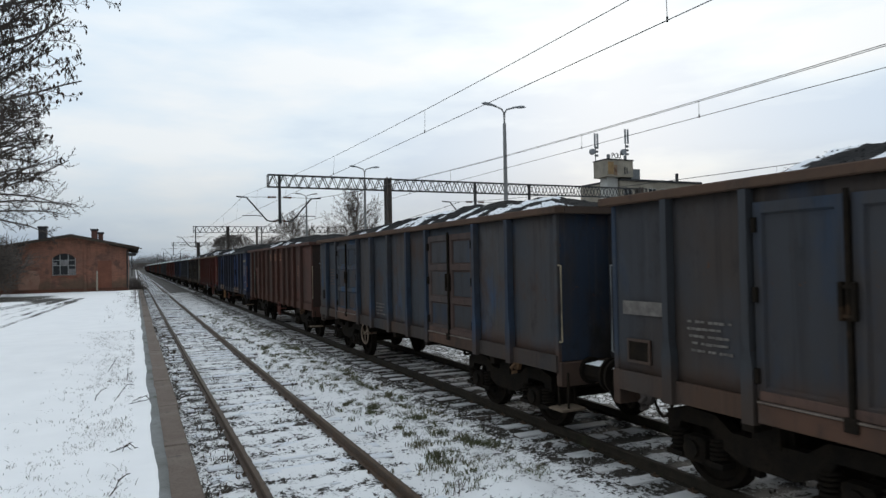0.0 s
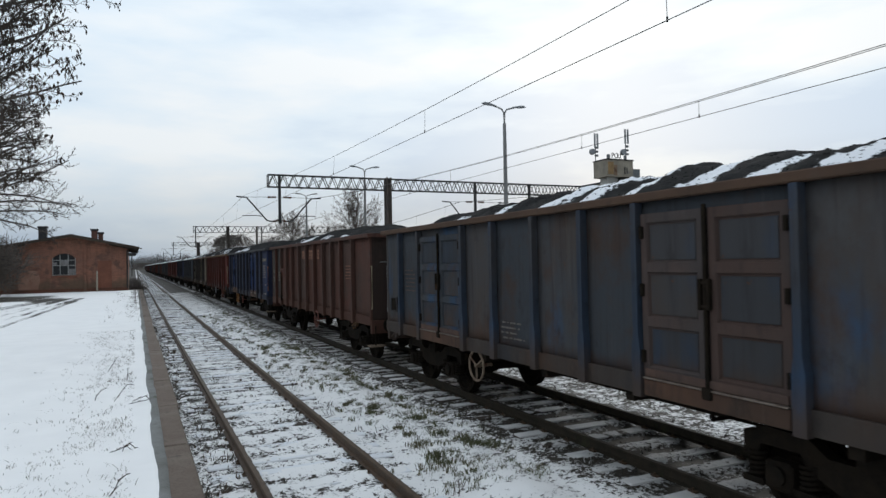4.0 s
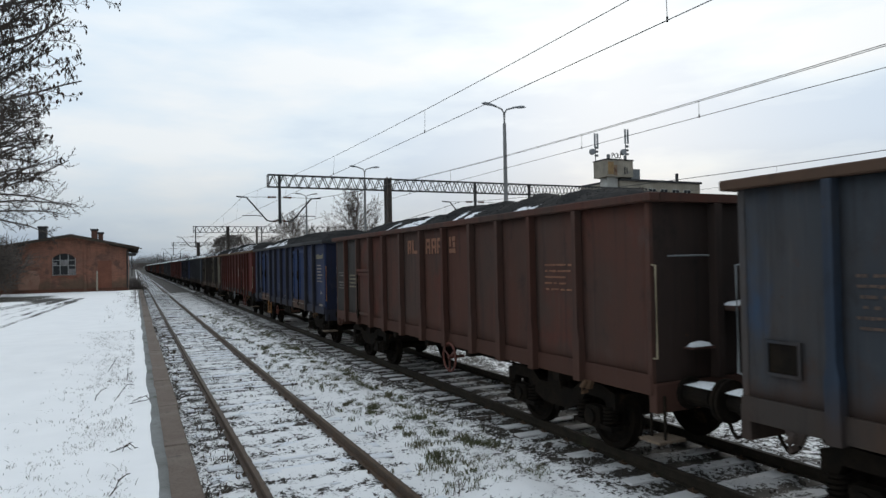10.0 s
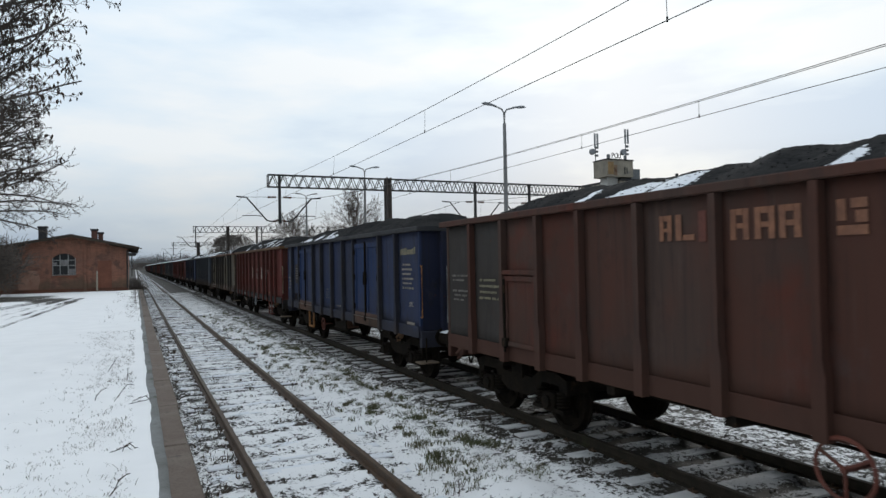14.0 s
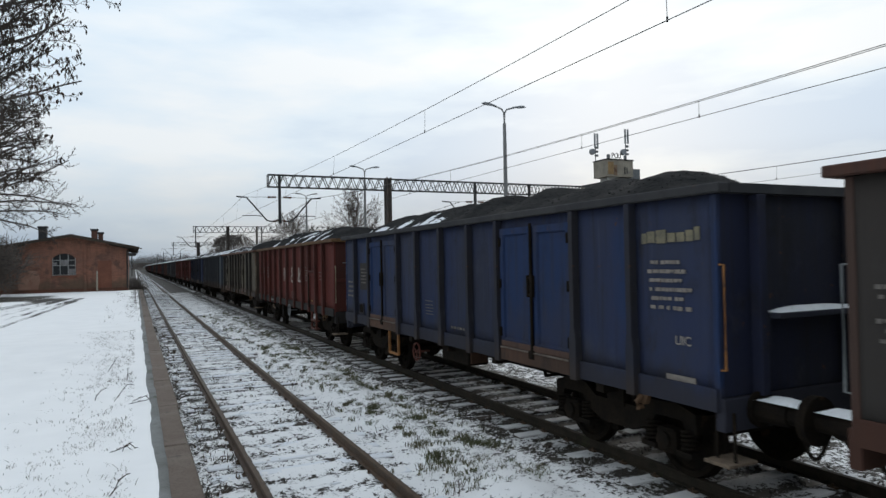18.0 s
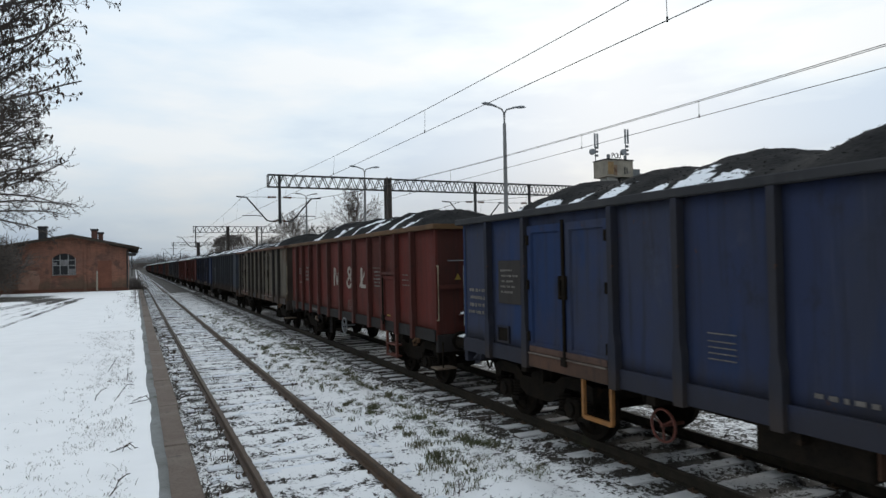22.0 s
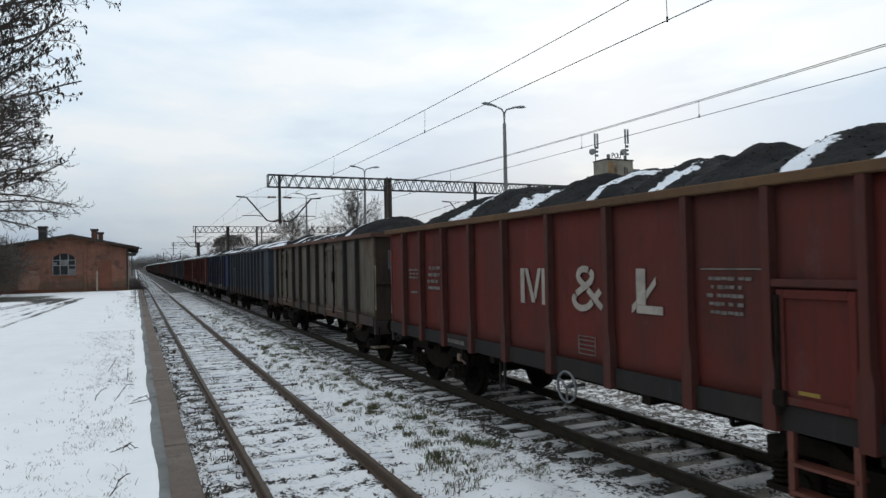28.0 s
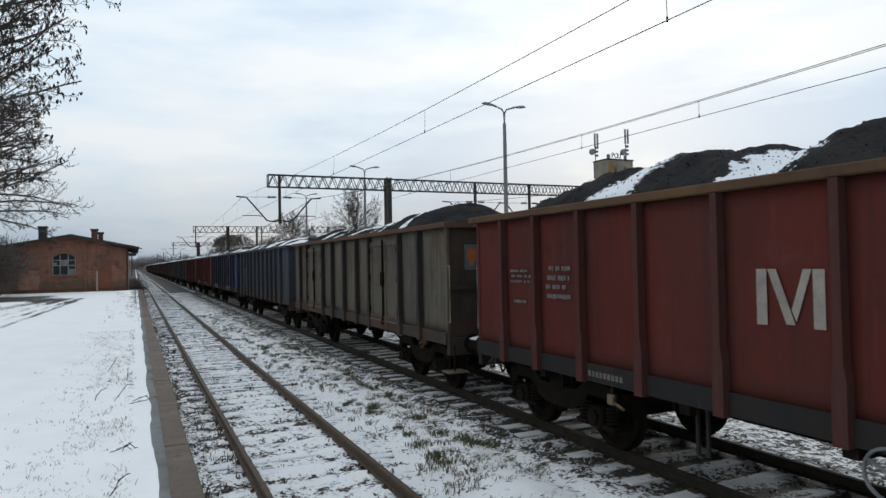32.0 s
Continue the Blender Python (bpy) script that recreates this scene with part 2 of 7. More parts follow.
def make_ground_material():
    m = bpy.data.materials.new("snowy_ground")
    m.use_nodes = True
    nt = m.node_tree
    n, lk = nt.nodes, nt.links
    bs = n["Principled BSDF"]
    pos = n.new("ShaderNodeNewGeometry").outputs["Position"]
    sp = n.new("ShaderNodeSeparateXYZ")
    lk.new(pos, sp.inputs[0])

    def noi(sc, det, st=(1, 1, 1)):
        mp = n.new("ShaderNodeMapping")
        mp.inputs["Scale"].default_value = st
        lk.new(pos, mp.inputs[0])
        t = n.new("ShaderNodeTexNoise")
        t.inputs["Scale"].default_value = sc
        t.inputs["Detail"].default_value = det
        t.inputs["Roughness"].default_value = 0.62
        lk.new(mp.outputs[0], t.inputs["Vector"])
        return t.outputs[0]

    def math2(op, a, b):
        x = n.new("ShaderNodeMath")
        x.operation = op
        for i, q in enumerate((a, b)):
            if isinstance(q, (int, float)):
                x.inputs[i].default_value = q
            else:
                lk.new(q, x.inputs[i])
        return x.outputs[0]

    # how thin the snow lies across the line: deep on the platform, thin on the ballast
    r = n.new("ShaderNodeValToRGB")
    e = r.color_ramp.elements
    e[0].position, e[0].color = 0.0, (0.30, 0.30, 0.30, 1)
    e[1].position, e[1].color = 1.0, (0.49, 0.49, 0.49, 1)
    for p, v in ((0.322, 0.30), (0.328, 0.515), (0.35, 0.495), (0.372, 0.474), (0.40, 0.468), (0.44, 0.472), (0.475, 0.446), (0.52, 0.458), (0.545, 0.480), (0.562, 0.520), (0.585, 0.508), (0.62, 0.518), (0.66, 0.524), (0.69, 0.532), (0.75, 0.52)):
        q = e.new(p)
        q.color = (v, v, v, 1)
    mr = n.new("ShaderNodeMapRange")
    mr.inputs["From Min"].default_value, mr.inputs["From Max"].default_value = -6.0, 14.0
    lk.new(sp.outputs["X"], mr.inputs["Value"])
    lk.new(mr.outputs[0], r.inputs[0])
    a = noi(1.1, 3)
    b = noi(5.0, 6)
    c = noi(17.0, 4)
    g = noi(48.0, 3)
    mask = math2("ADD", math2("ADD", math2("MULTIPLY", a, 0.17), math2("MULTIPLY", b, 0.31)), math2("ADD", math2("MULTIPLY", c, 0.32), math2("MULTIPLY", g, 0.20)))
    # the yard beyond the crossing lies barer, and car tyres have swept the road
    far = n.new("ShaderNodeMapRange")
    far.inputs["From Min"].default_value, far.inputs["From Max"].default_value = 6.0, 74.0
    far.inputs["To Min"].default_value, far.inputs["To Max"].default_value = 0.0, 0.06
    lk.new(sp.outputs["Y"], far.inputs["Value"])
    yard = n.new("ShaderNodeMapRange")
    yard.inputs["From Min"].default_value, yard.inputs["From Max"].default_value = 72.0, 80.0
    yard.inputs["To Min"].default_value, yard.inputs["To Max"].default_value = 0.0, 0.10
    lk.new(sp.outputs["Y"], yard.inputs["Value"])
    between = math2("MULTIPLY", math2("GREATER_THAN", sp.outputs["X"], 1.45), math2("LESS_THAN", sp.outputs["X"], 2.80))
    mask = math2("SUBTRACT", mask, math2("MULTIPLY", yard.outputs[0], math2("SUBTRACT", 1.0, between)))
    rut = n.new("ShaderNodeAttribute")
    rut.attribute_name = "rut"
    mask = math2("SUBTRACT", math2("SUBTRACT", mask, far.outputs[0]), math2("MULTIPLY", rut.outputs["Fac"], 0.28))
    # snow stays on the sleepers and thins out in the cribs between them
    for x0, x1, y0, step, amt in ((1.0, 3.3, -7.36, 0.66, 0.030), (5.45, 7.9, -7.32, 0.62, 0.045)):
        inside = math2("MULTIPLY", math2("GREATER_THAN", sp.outputs["X"], x0), math2("LESS_THAN", sp.outputs["X"], x1))
        wave = math2("COSINE", math2("MULTIPLY", math2("SUBTRACT", sp.outputs["Y"], y0), 2 * math.pi / step), 0.0)
        mask = math2("ADD", mask, math2("MULTIPLY", math2("MULTIPLY", inside, wave), amt))
    bare = n.new("ShaderNodeMapRange")
    bare.interpolation_type = "SMOOTHSTEP"
    d = math2("SUBTRACT", r.outputs[0], mask)
    bare.inputs["From Min"].default_value, bare.inputs["From Max"].default_value = -0.004, 0.028
    lk.new(d, bare.inputs["Value"])
    snow = n.new("ShaderNodeMixRGB")
    snow.inputs[1].default_value = (0.77, 0.768, 0.765, 1)
    snow.inputs[2].default_value = (0.92, 0.912, 0.90, 1)
    lk.new(a, snow.inputs[0])
    # snow mixed towards a darker grey along the running track
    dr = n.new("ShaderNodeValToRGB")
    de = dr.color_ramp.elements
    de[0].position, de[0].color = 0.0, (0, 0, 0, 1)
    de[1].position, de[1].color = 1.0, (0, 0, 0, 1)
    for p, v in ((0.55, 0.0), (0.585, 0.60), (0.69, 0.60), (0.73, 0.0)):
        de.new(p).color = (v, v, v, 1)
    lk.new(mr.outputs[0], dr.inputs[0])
    greyed = n.new("ShaderNodeMixRGB")
    greyed.inputs[2].default_value = (0.24, 0.24, 0.24, 1)
    lk.new(math2("MULTIPLY", dr.outputs[0], math2("ADD", b, 0.45)), greyed.inputs[0])
    lk.new(snow.outputs[0], greyed.inputs[1])
    snow = greyed
    soil = n.new("ShaderNodeMixRGB")
    soil.inputs[1].default_value = (0.026, 0.023, 0.019, 1)
    soil.inputs[2].default_value = (0.062, 0.052, 0.040, 1)
    lk.new(c, soil.inputs[0])
    mx = n.new("ShaderNodeMixRGB")
    lk.new(bare.outputs[0], mx.inputs[0])
    lk.new(snow.outputs[0], mx.inputs[1])
    lk.new(soil.outputs[0], mx.inputs[2])
    lk.new(mx.outputs[0], bs.inputs["Base Color"])
    bs.inputs["Roughness"].default_value = 0.7
    bs.inputs["Specular IOR Level"].default_value = 0.15
    bu = n.new("ShaderNodeBump")
    bu.inputs["Strength"].default_value = 0.5
    bu.inputs["Distance"].default_value = 0.05
    hh = math2("SUBTRACT", math2("MULTIPLY", b, 0.5), math2("MULTIPLY", bare.outputs[0], 0.6))
    lk.new(hh, bu.inputs["Height"])
    lk.new(bu.outputs[0], bs.inputs["Normal"])
    return m


M["rust_letter"] = mat("rusty_lettering", (0.100, 0.066, 0.050), (0.064, 0.046, 0.038), 9, 0.8, 0, 0.05, 30)
M["emblem"] = mat("faded_orange_paint", (0.32, 0.10, 0.035), (0.22, 0.07, 0.03), 9, 0.8, 0, 0.1, 40)
M["emblem_plate"] = mat("faded_pale_paint", (0.10, 0.115, 0.12), (0.07, 0.078, 0.080), 9, 0.8, 0, 0.1, 40)
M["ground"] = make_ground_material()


# ---- mesh tools ----
def box(bm, x0, x1, y0, y1, z0, z1, bevel=0.0):
    v = [bm.verts.new((x, y, z)) for x in (x0, x1) for y in (y0, y1) for z in (z0, z1)]
    fs = [bm.faces.new([v[i] for i in f]) for f in ((0, 1, 3, 2), (4, 6, 7, 5), (0, 4, 5, 1), (2, 3, 7, 6), (0, 2, 6, 4), (1, 5, 7, 3))]
    if bevel:
        es = list({e for f in fs for e in f.edges})
        bmesh.ops.bevel(bm, geom=es, offset=bevel, segments=1, affect="EDGES", profile=0.5)
    return bm


def tube(bm, p, q, r0, r1=None, n=8, caps=True):
    p, q = Vector(p), Vector(q)
    r1 = r0 if r1 is None else r1
    d = (q - p).normalized()
    a = d.orthogonal().normalized()
    b = d.cross(a)
    rings = []
    for c, r in ((p, r0), (q, r1)):
        rings.append([bm.verts.new(c + (a * math.cos(2 * math.pi * i / n) + b * math.sin(2 * math.pi * i / n)) * r) for i in range(n)])
    for i in range(n):
        j = (i + 1) % n
        bm.faces.new((rings[0][i], rings[0][j], rings[1][j], rings[1][i]))
    if caps and n > 2:
        bm.faces.new(rings[0][::-1])
        bm.faces.new(rings[1])
    return bm


def polytube(bm, pts, r, n=6):
    """One welded tube through all the points."""
    pts = [Vector(p) for p in pts]
    prev = None
    for i, c in enumerate(pts):
        d = (pts[min(i + 1, len(pts) - 1)] - pts[max(i - 1, 0)]).normalized()
        a = d.cross(Vector((0, 0, 1)))
        a = a.normalized() if a.length > 1e-3 else Vector((1, 0, 0))
        b = d.cross(a)
        ring = [bm.verts.new(c + (a * math.cos(2 * math.pi * k / n) + b * math.sin(2 * math.pi * k / n)) * r) for k in range(n)]
        if prev:
            for k in range(n):
                bm.faces.new((prev[k], prev[(k + 1) % n], ring[(k + 1) % n], ring[k]))
        prev = ring
    return bm


def beam(bm, p, q, w, h):
    """A bar of rectangular section from p to q; w across, h in height."""
    p, q = Vector(p), Vector(q)
    d = (q - p).normalized()
    s = d.cross(Vector((0, 0, 1)))
    s = s.normalized() if s.length > 1e-3 else Vector((1, 0, 0))
    u = s.cross(d)
    r = [[bm.verts.new(c + s * (w / 2 * i) + u * (h / 2 * j)) for i, j in ((-1, -1), (1, -1), (1, 1), (-1, 1))] for c in (p, q)]
    for i in range(4):
        j = (i + 1) % 4
        bm.faces.new((r[0][i], r[0][j], r[1][j], r[1][i]))
    bm.faces.new(r[0][::-1])
    bm.faces.new(r[1])
    return bm


def prism(bm, pts, y0, y1, axis="y"):
    """A flat outline pulled along y (outline in x, z) or x (outline in y, z)."""
    def at(p, t):
        return (p[0], t, p[1]) if axis == "y" else (t, p[0], p[1])
    a = [bm.verts.new(at(p, y0)) for p in pts]
    b = [bm.verts.new(at(p, y1)) for p in pts]
    k = len(pts)
    for i in range(k):
        j = (i + 1) % k
        bm.faces.new((a[i], a[j], b[j], b[i]))
    bm.faces.new(a[::-1])
    bm.faces.new(b)
    return bm


def torus(bm, c, R, r, axis="x", n=28, k=6):
    rows = []
    for i in range(n):
        t = 2 * math.pi * i / n
        row = []
        for j in range(k):
            s = 2 * math.pi * j / k
            d, o = R + r * math.cos(s), r * math.sin(s)
            v = (o, d * math.cos(t), d * math.sin(t)) if axis == "x" else (d * math.cos(t), d * math.sin(t), o)
            row.append(bm.verts.new(Vector(c) + Vector(v)))
        rows.append(row)
    for i in range(n):
        for j in range(k):
            i2, j2 = (i + 1) % n, (j + 1) % k
            bm.faces.new((rows[i][j], rows[i2][j], rows[i2][j2], rows[i][j2]))
    return bm


def mesh_of(name, bm, material, smooth=False):
    bmesh.ops.recalc_face_normals(bm, faces=bm.faces)
    me = bpy.data.meshes.new(name)
    bm.to_mesh(me)
    bm.free()
    me.materials.append(material)
    if smooth:
        me.polygons.foreach_set("use_smooth", [True] * len(me.polygons))
    return me


def part(name, bm, material, parent=None, label="", smooth=False, kind=""):
    ob = new(name, bm if isinstance(bm, bpy.types.Mesh) else mesh_of(name, bm, material, smooth))
    if parent:
        ob.parent = parent
    return tagged(ob, label, kind=kind)


def B():
    return bmesh.new()


def thing(name, label, category, group="", at=(0, 0, 0)):
    e = new(name)
    e.location = at
    return tagged(e, label, category, group)


# ---- the ground: one sheet, with the platform's step, the track bed and the level crossing ----
PZ = 0.79
BED = -0.20
LIFT = 0.10          # the running track stands higher on its ballast


def smooth(a, b, t):
    t = min(1.0, max(0.0, (t - a) / (b - a)))
    return t * t * (3 - 2 * t)


def lip(y):
    """Where the platform's snow ends short of the coping's edge."""
    return 0.20 + 0.035 * noise.noise(Vector((3.1, y * 0.55, 0))) + 0.012 * noise.noise(Vector((9.1, y * 2.3, 0)))


def left_level(y):
    return PZ - smooth(60, 67, y) * 0.80


def build_ground():
    ys = [-600.0, -200.0, -60.0, -20.0, -6.0, 0.0]
    y = 1.6
    while y < 130:
        ys.append(y)
        y += max(0.055, 0.0125 * y)
    while y < 3600:
        ys.append(y)
        y *= 1.35
    xs = [-3000.0, -1000.0, -300.0, -120.0, -60.0, -35.0, -22.0, -15.0]
    x = -11.0
    while x < -0.05:
        xs.append(x)
        x += max(0.09, -0.055 * x)
    xs += [0.0, "l-", "l", "l+", 0.40, 0.455]
    x = 0.50
    while x < 9.0:
        xs.append(x)
        x += 0.075
    while x < 40:
        xs.append(x)
        x += 0.02 * x
    while x < 3400:
        xs.append(x)
        x *= 1.5
    verts, faces, ruts = [], [], []
    for y in ys:
        near = -8 < y < 140
        lp = lip(y)
        for x in xs:
            rt = 0.0
            if x == "l-":
                X, z = lp - 0.05, left_level(y) - 0.003
            elif x == "l":
                X, z = lp, left_level(y) - 0.012
            elif x == "l+":
                X, z = lp + 0.015, left_level(y) - 0.08
            elif x in (0.40, 0.455):
                X, z = x, left_level(y) - 0.14
            elif x < 0.2:
                X, z = x, left_level(y) + (0.022 * noise.noise(Vector((x * 0.9, y * 0.6, 1))) + 0.008 * noise.noise(Vector((x * 4, y * 4, 2)))) * near
                # ruts that cars have left, turning in from the road on the left
                rt = 0.0
                for k, (bend, wide, deep) in enumerate(((0.0, 0.20, 1.0), (-0.55, 0.16, 0.9), (-1.35, 0.22, 0.8), (-1.9, 0.16, 0.7), (-2.7, 0.3, 0.8), (-3.6, 0.4, 1.0))):
                    rx = -3.45 + 0.8 * bend + (0.05 + 0.02 * k) * (y - 38)
                    rt += deep * math.exp(-((x - rx) / wide) ** 2) * smooth(51, 46, y) * smooth(14, 20, y)
                rt = min(1.0, rt * (0.85 + 0.6 * noise.noise(Vector((x * 0.6, y * 0.25, 8)))) + 0.9 * smooth(-3.6, -6.0, x) * smooth(43.0, 47.0, y) * smooth(56, 53, y)) * near
                z -= 0.035 * rt
                # thin, trodden snow behind the house and along the coping's far half
                rt = max(rt, 0.85 * smooth(63.0, 66.0, y), 0.75 * smooth(-0.55, 0.1, x + 0.25 * noise.noise(Vector((x, y * 0.5, 4)))) * smooth(30, 42, y) * near)
            else:
                X, z = x, BED
                if near:
                    z += 0.030 * noise.noise(Vector((x * 1.3, y * 1.3, 0))) + 0.022 * noise.noise(Vector((x * 5, y * 5, 3)))
                    z += 0.012 * noise.noise(Vector((x * 14, y * 14, 5)))
                for c, q in ((2.132, 0.03), (6.657, 0.016), (11.2, 0.03)):
                    z += q * smooth(1.5, 1.0, abs(x - c))
                z += 0.024 * math.cos(2 * math.pi * (y + 7.36) / 0.66) * smooth(1.35, 1.1, abs(x - 2.132)) * smooth(24, 16, y) * near
                z += 0.022 * math.cos(2 * math.pi * (y + 7.32) / 0.62) * smooth(1.35, 1.1, abs(x - 6.657)) * smooth(24, 16, y) * near
                z += LIFT * smooth(1.95, 1.45, abs(x - 6.657))
                z += 0.10 * math.exp(-((x - 4.35) / 0.55) ** 2)
                z += (0.17 - 0.02) * smooth(66.5, 67.5, y) * smooth(72.5, 71.5, y) * smooth(9.5, 8.5, x)
            verts.append((X, y, z))
            ruts.append(rt)
    k = len(xs)
    for j in range(len(ys) - 1):
        for i in range(k - 1):
            a = j * k + i
            faces.append((a, a + 1, a + k + 1, a + k))
    me = bpy.data.meshes.new("ground")
    me.from_pydata(verts, [], faces)
    me.materials.append(M["ground"])
    me.attributes.new("rut", "FLOAT", "POINT").data.foreach_set("value", ruts)
    me.polygons.foreach_set("use_smooth", [True] * len(me.polygons))
    tagged(new("ground", me), "snow-covered ground with bare ballast and soil showing through", "ground", kind="structure")


build_ground()

# ---- the platform's edge ----
def build_platform():
    bm = B()
    box(bm, 0.22, 0.445, -11, 64, -0.3, 0.645)
    wall = tagged(new("platform_wall", mesh_of("platform_wall", bm, M["concrete"])), "rough concrete wall under the platform's edge", "platform", kind="structure")
    base = B()
    box(base, -0.25, 0.515, -1.08, 1.08, 0.65, 0.765, 0.016)
    me = mesh_of("coping_slab", base, M["concrete"])
    edge = thing("platform_edge", "brown worn concrete coping slabs along a snowy platform", "platform edge", at=(0, 0, 0))
    tagged(edge, kind="structure")
    bm = B()
    n = 260
    rows = []
    for i in range(n + 1):
        y = -8.0 + 68.0 * i / n
        r = 0.262 + 0.022 * noise.noise(Vector((y * 0.9, 3, 0))) + 0.012 * noise.noise(Vector((y * 3.3, 5, 0)))
        rows.append([bm.verts.new((0.12, y, 0.768)), bm.verts.new((0.14, y, 0.786)), bm.verts.new((r - 0.02, y, 0.783)), bm.verts.new((r, y, 0.768))])
    for a, b in zip(rows, rows[1:]):
        for k in range(3):
            bm.faces.new((a[k], a[k + 1], b[k + 1], b[k]))
    part("mortar_strip", bm, mat("grey_mortar_crust", (0.20, 0.205, 0.20), (0.12, 0.12, 0.11), 2.0, 0.9, 0, 0.4, 40, ((0.08, 0.085, 0.06), 0.6, 3.0), world=True), edge, "grey crust of mortar and ice", smooth=True)
    for i in range(-4, 29):
        s = part("coping_slab", me, None, edge)
        s.location = (0.012 * random.uniform(-1, 1), -0.1 + 2.2 * i, 0.006 * random.uniform(-1, 1))
        s.rotation_euler = (radians(random.uniform(-0.15, 0.15)), radians(random.uniform(-0.4, 0.4)), radians(random.uniform(-0.15, 0.15)))


build_platform()


# ---- tracks ----
def rail_mesh(name, y0, y1, material, wide=1.0):
    prof = [(-0.062, -0.149), (0.062, -0.149), (0.062, -0.138), (0.012, -0.122), (0.008, -0.045), (0.034, -0.036), (0.036, -0.008), (0.028, 0.0),
            (-0.028, 0.0), (-0.036, -0.008), (-0.034, -0.036), (-0.008, -0.045), (-0.012, -0.122), (-0.062, -0.138)]
    bm = B()
    prism(bm, prof, y0, y1)
    return mesh_of(name, bm, material)


def sleeper_mesh(material):
    bm = B()
    box(bm, -1.27, 1.27, -0.12, 0.12, -0.30, -0.150, 0.018)
    return mesh_of("sleeper", bm, material)


SLEEPER = sleeper_mesh(M["sleeper"])


def clip_mesh():
    bm = B()
    box(bm, -0.11, 0.11, -0.06, 0.06, -0.155, -0.135)
    for s in (-1, 1):
        tube(bm, (s * 0.085, 0, -0.14), (s * 0.085, 0, -0.105), 0.014, n=6)
    return mesh_of("rail_clip", bm, M["rail"])


CLIP = clip_mesh()


def track(x, label, steel, y0, count, step, jitter, tie=None, lift=0.0):
    t = thing("railway_track", label, "railway track", "parallel tracks", (x, 0, lift))
    for s in (-1, 1):
        r = part("rail", rail_mesh("rail", -14, 520, steel), None, t)
        r.location = (s * 0.7535, 0, 0)
    for i in range(count):
        s = part("sleeper", tie or SLEEPER, None, t)
        y = y0 + step * i + random.uniform(-0.03, 0.03)
        s.location = (random.uniform(-0.05, 0.05), y, random.uniform(-jitter, jitter * 0.3))
        s.rotation_euler = (radians(random.uniform(-2, 2)), 0, radians(random.uniform(-1.2, 1.2)))
        if y < 22:
            for k in (-1, 1):
                c = part("rail_clip", CLIP, None, t)
                c.location = (k * 0.7535, y, 0)
    bm = B()
    y = y0 + step * count
    while y < 300:
        box(bm, -1.27, 1.27, y - 0.12, y + 0.12, -0.3, -0.155)
        y += step
    part("distant_sleepers", bm, M["sleeper"], t, "far sleepers half under snow", kind="stuff")
    return t


track(2.132, "rusty disused track with sleepers half buried in snow", M["rail"], -7.36, 166, 0.66, 0.035)
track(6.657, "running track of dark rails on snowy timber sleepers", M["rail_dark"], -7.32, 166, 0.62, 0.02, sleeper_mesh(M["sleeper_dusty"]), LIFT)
track(11.2, "dark rails on sleepers behind the train, under snow", M["rail_dark"], 3.0, 60, 0.62, 0.02)


def stones():
    bm_v, bm_f = [], []
    rnd = random.Random(5)
    for _ in range(20000):
        y = 3.2 + 30 * rnd.random() ** 2.1
        u = rnd.random()
        if u < 0.30:
            x = rnd.uniform(0.55, 1.5)
        elif u < 0.50:
            x = rnd.uniform(1.3, 3.2)
        elif u < 0.62:
            x = rnd.uniform(3.0, 5.2)
        else:
            x = rnd.choice((rnd.uniform(5.0, 5.9), rnd.uniform(5.2, 8.4)))
        if noise.noise(Vector((x * 1.4, y * 1.4, 7))) < rnd.uniform(-0.35, 0.45):
            continue
        r = rnd.uniform(0.012, 0.032)
        z = BED + 0.015 + 0.03 * noise.noise(Vector((x * 1.3, y * 1.3, 0))) + LIFT * smooth(1.95, 1.45, abs(x - 6.657))
        k = len(bm_v)
        for dx, dy, dz in ((1, 0, 0), (-1, 0, 0), (0, 1, 0), (0, -1, 0), (0, 0, 1), (0, 0, -1)):
            q = r * rnd.uniform(0.6, 1.25)
            bm_v.append((x + dx * q + rnd.uniform(-0.3, 0.3) * r, y + dy * q + rnd.uniform(-0.3, 0.3) * r, z + dz * q * 0.8))
        for f in ((0, 2, 4), (2, 1, 4), (1, 3, 4), (3, 0, 4), (2, 0, 5), (1, 2, 5), (3, 1, 5), (0, 3, 5)):
            bm_f.append(tuple(k + i for i in f))
    me = bpy.data.meshes.new("ballast_stones")
    me.from_pydata(bm_v, [], bm_f)
    me.materials.append(M["stone"])
    tagged(new("ballast_stones", me), "dark ballast stones poking out of the snow", "ballast", kind="stuff")


stones()


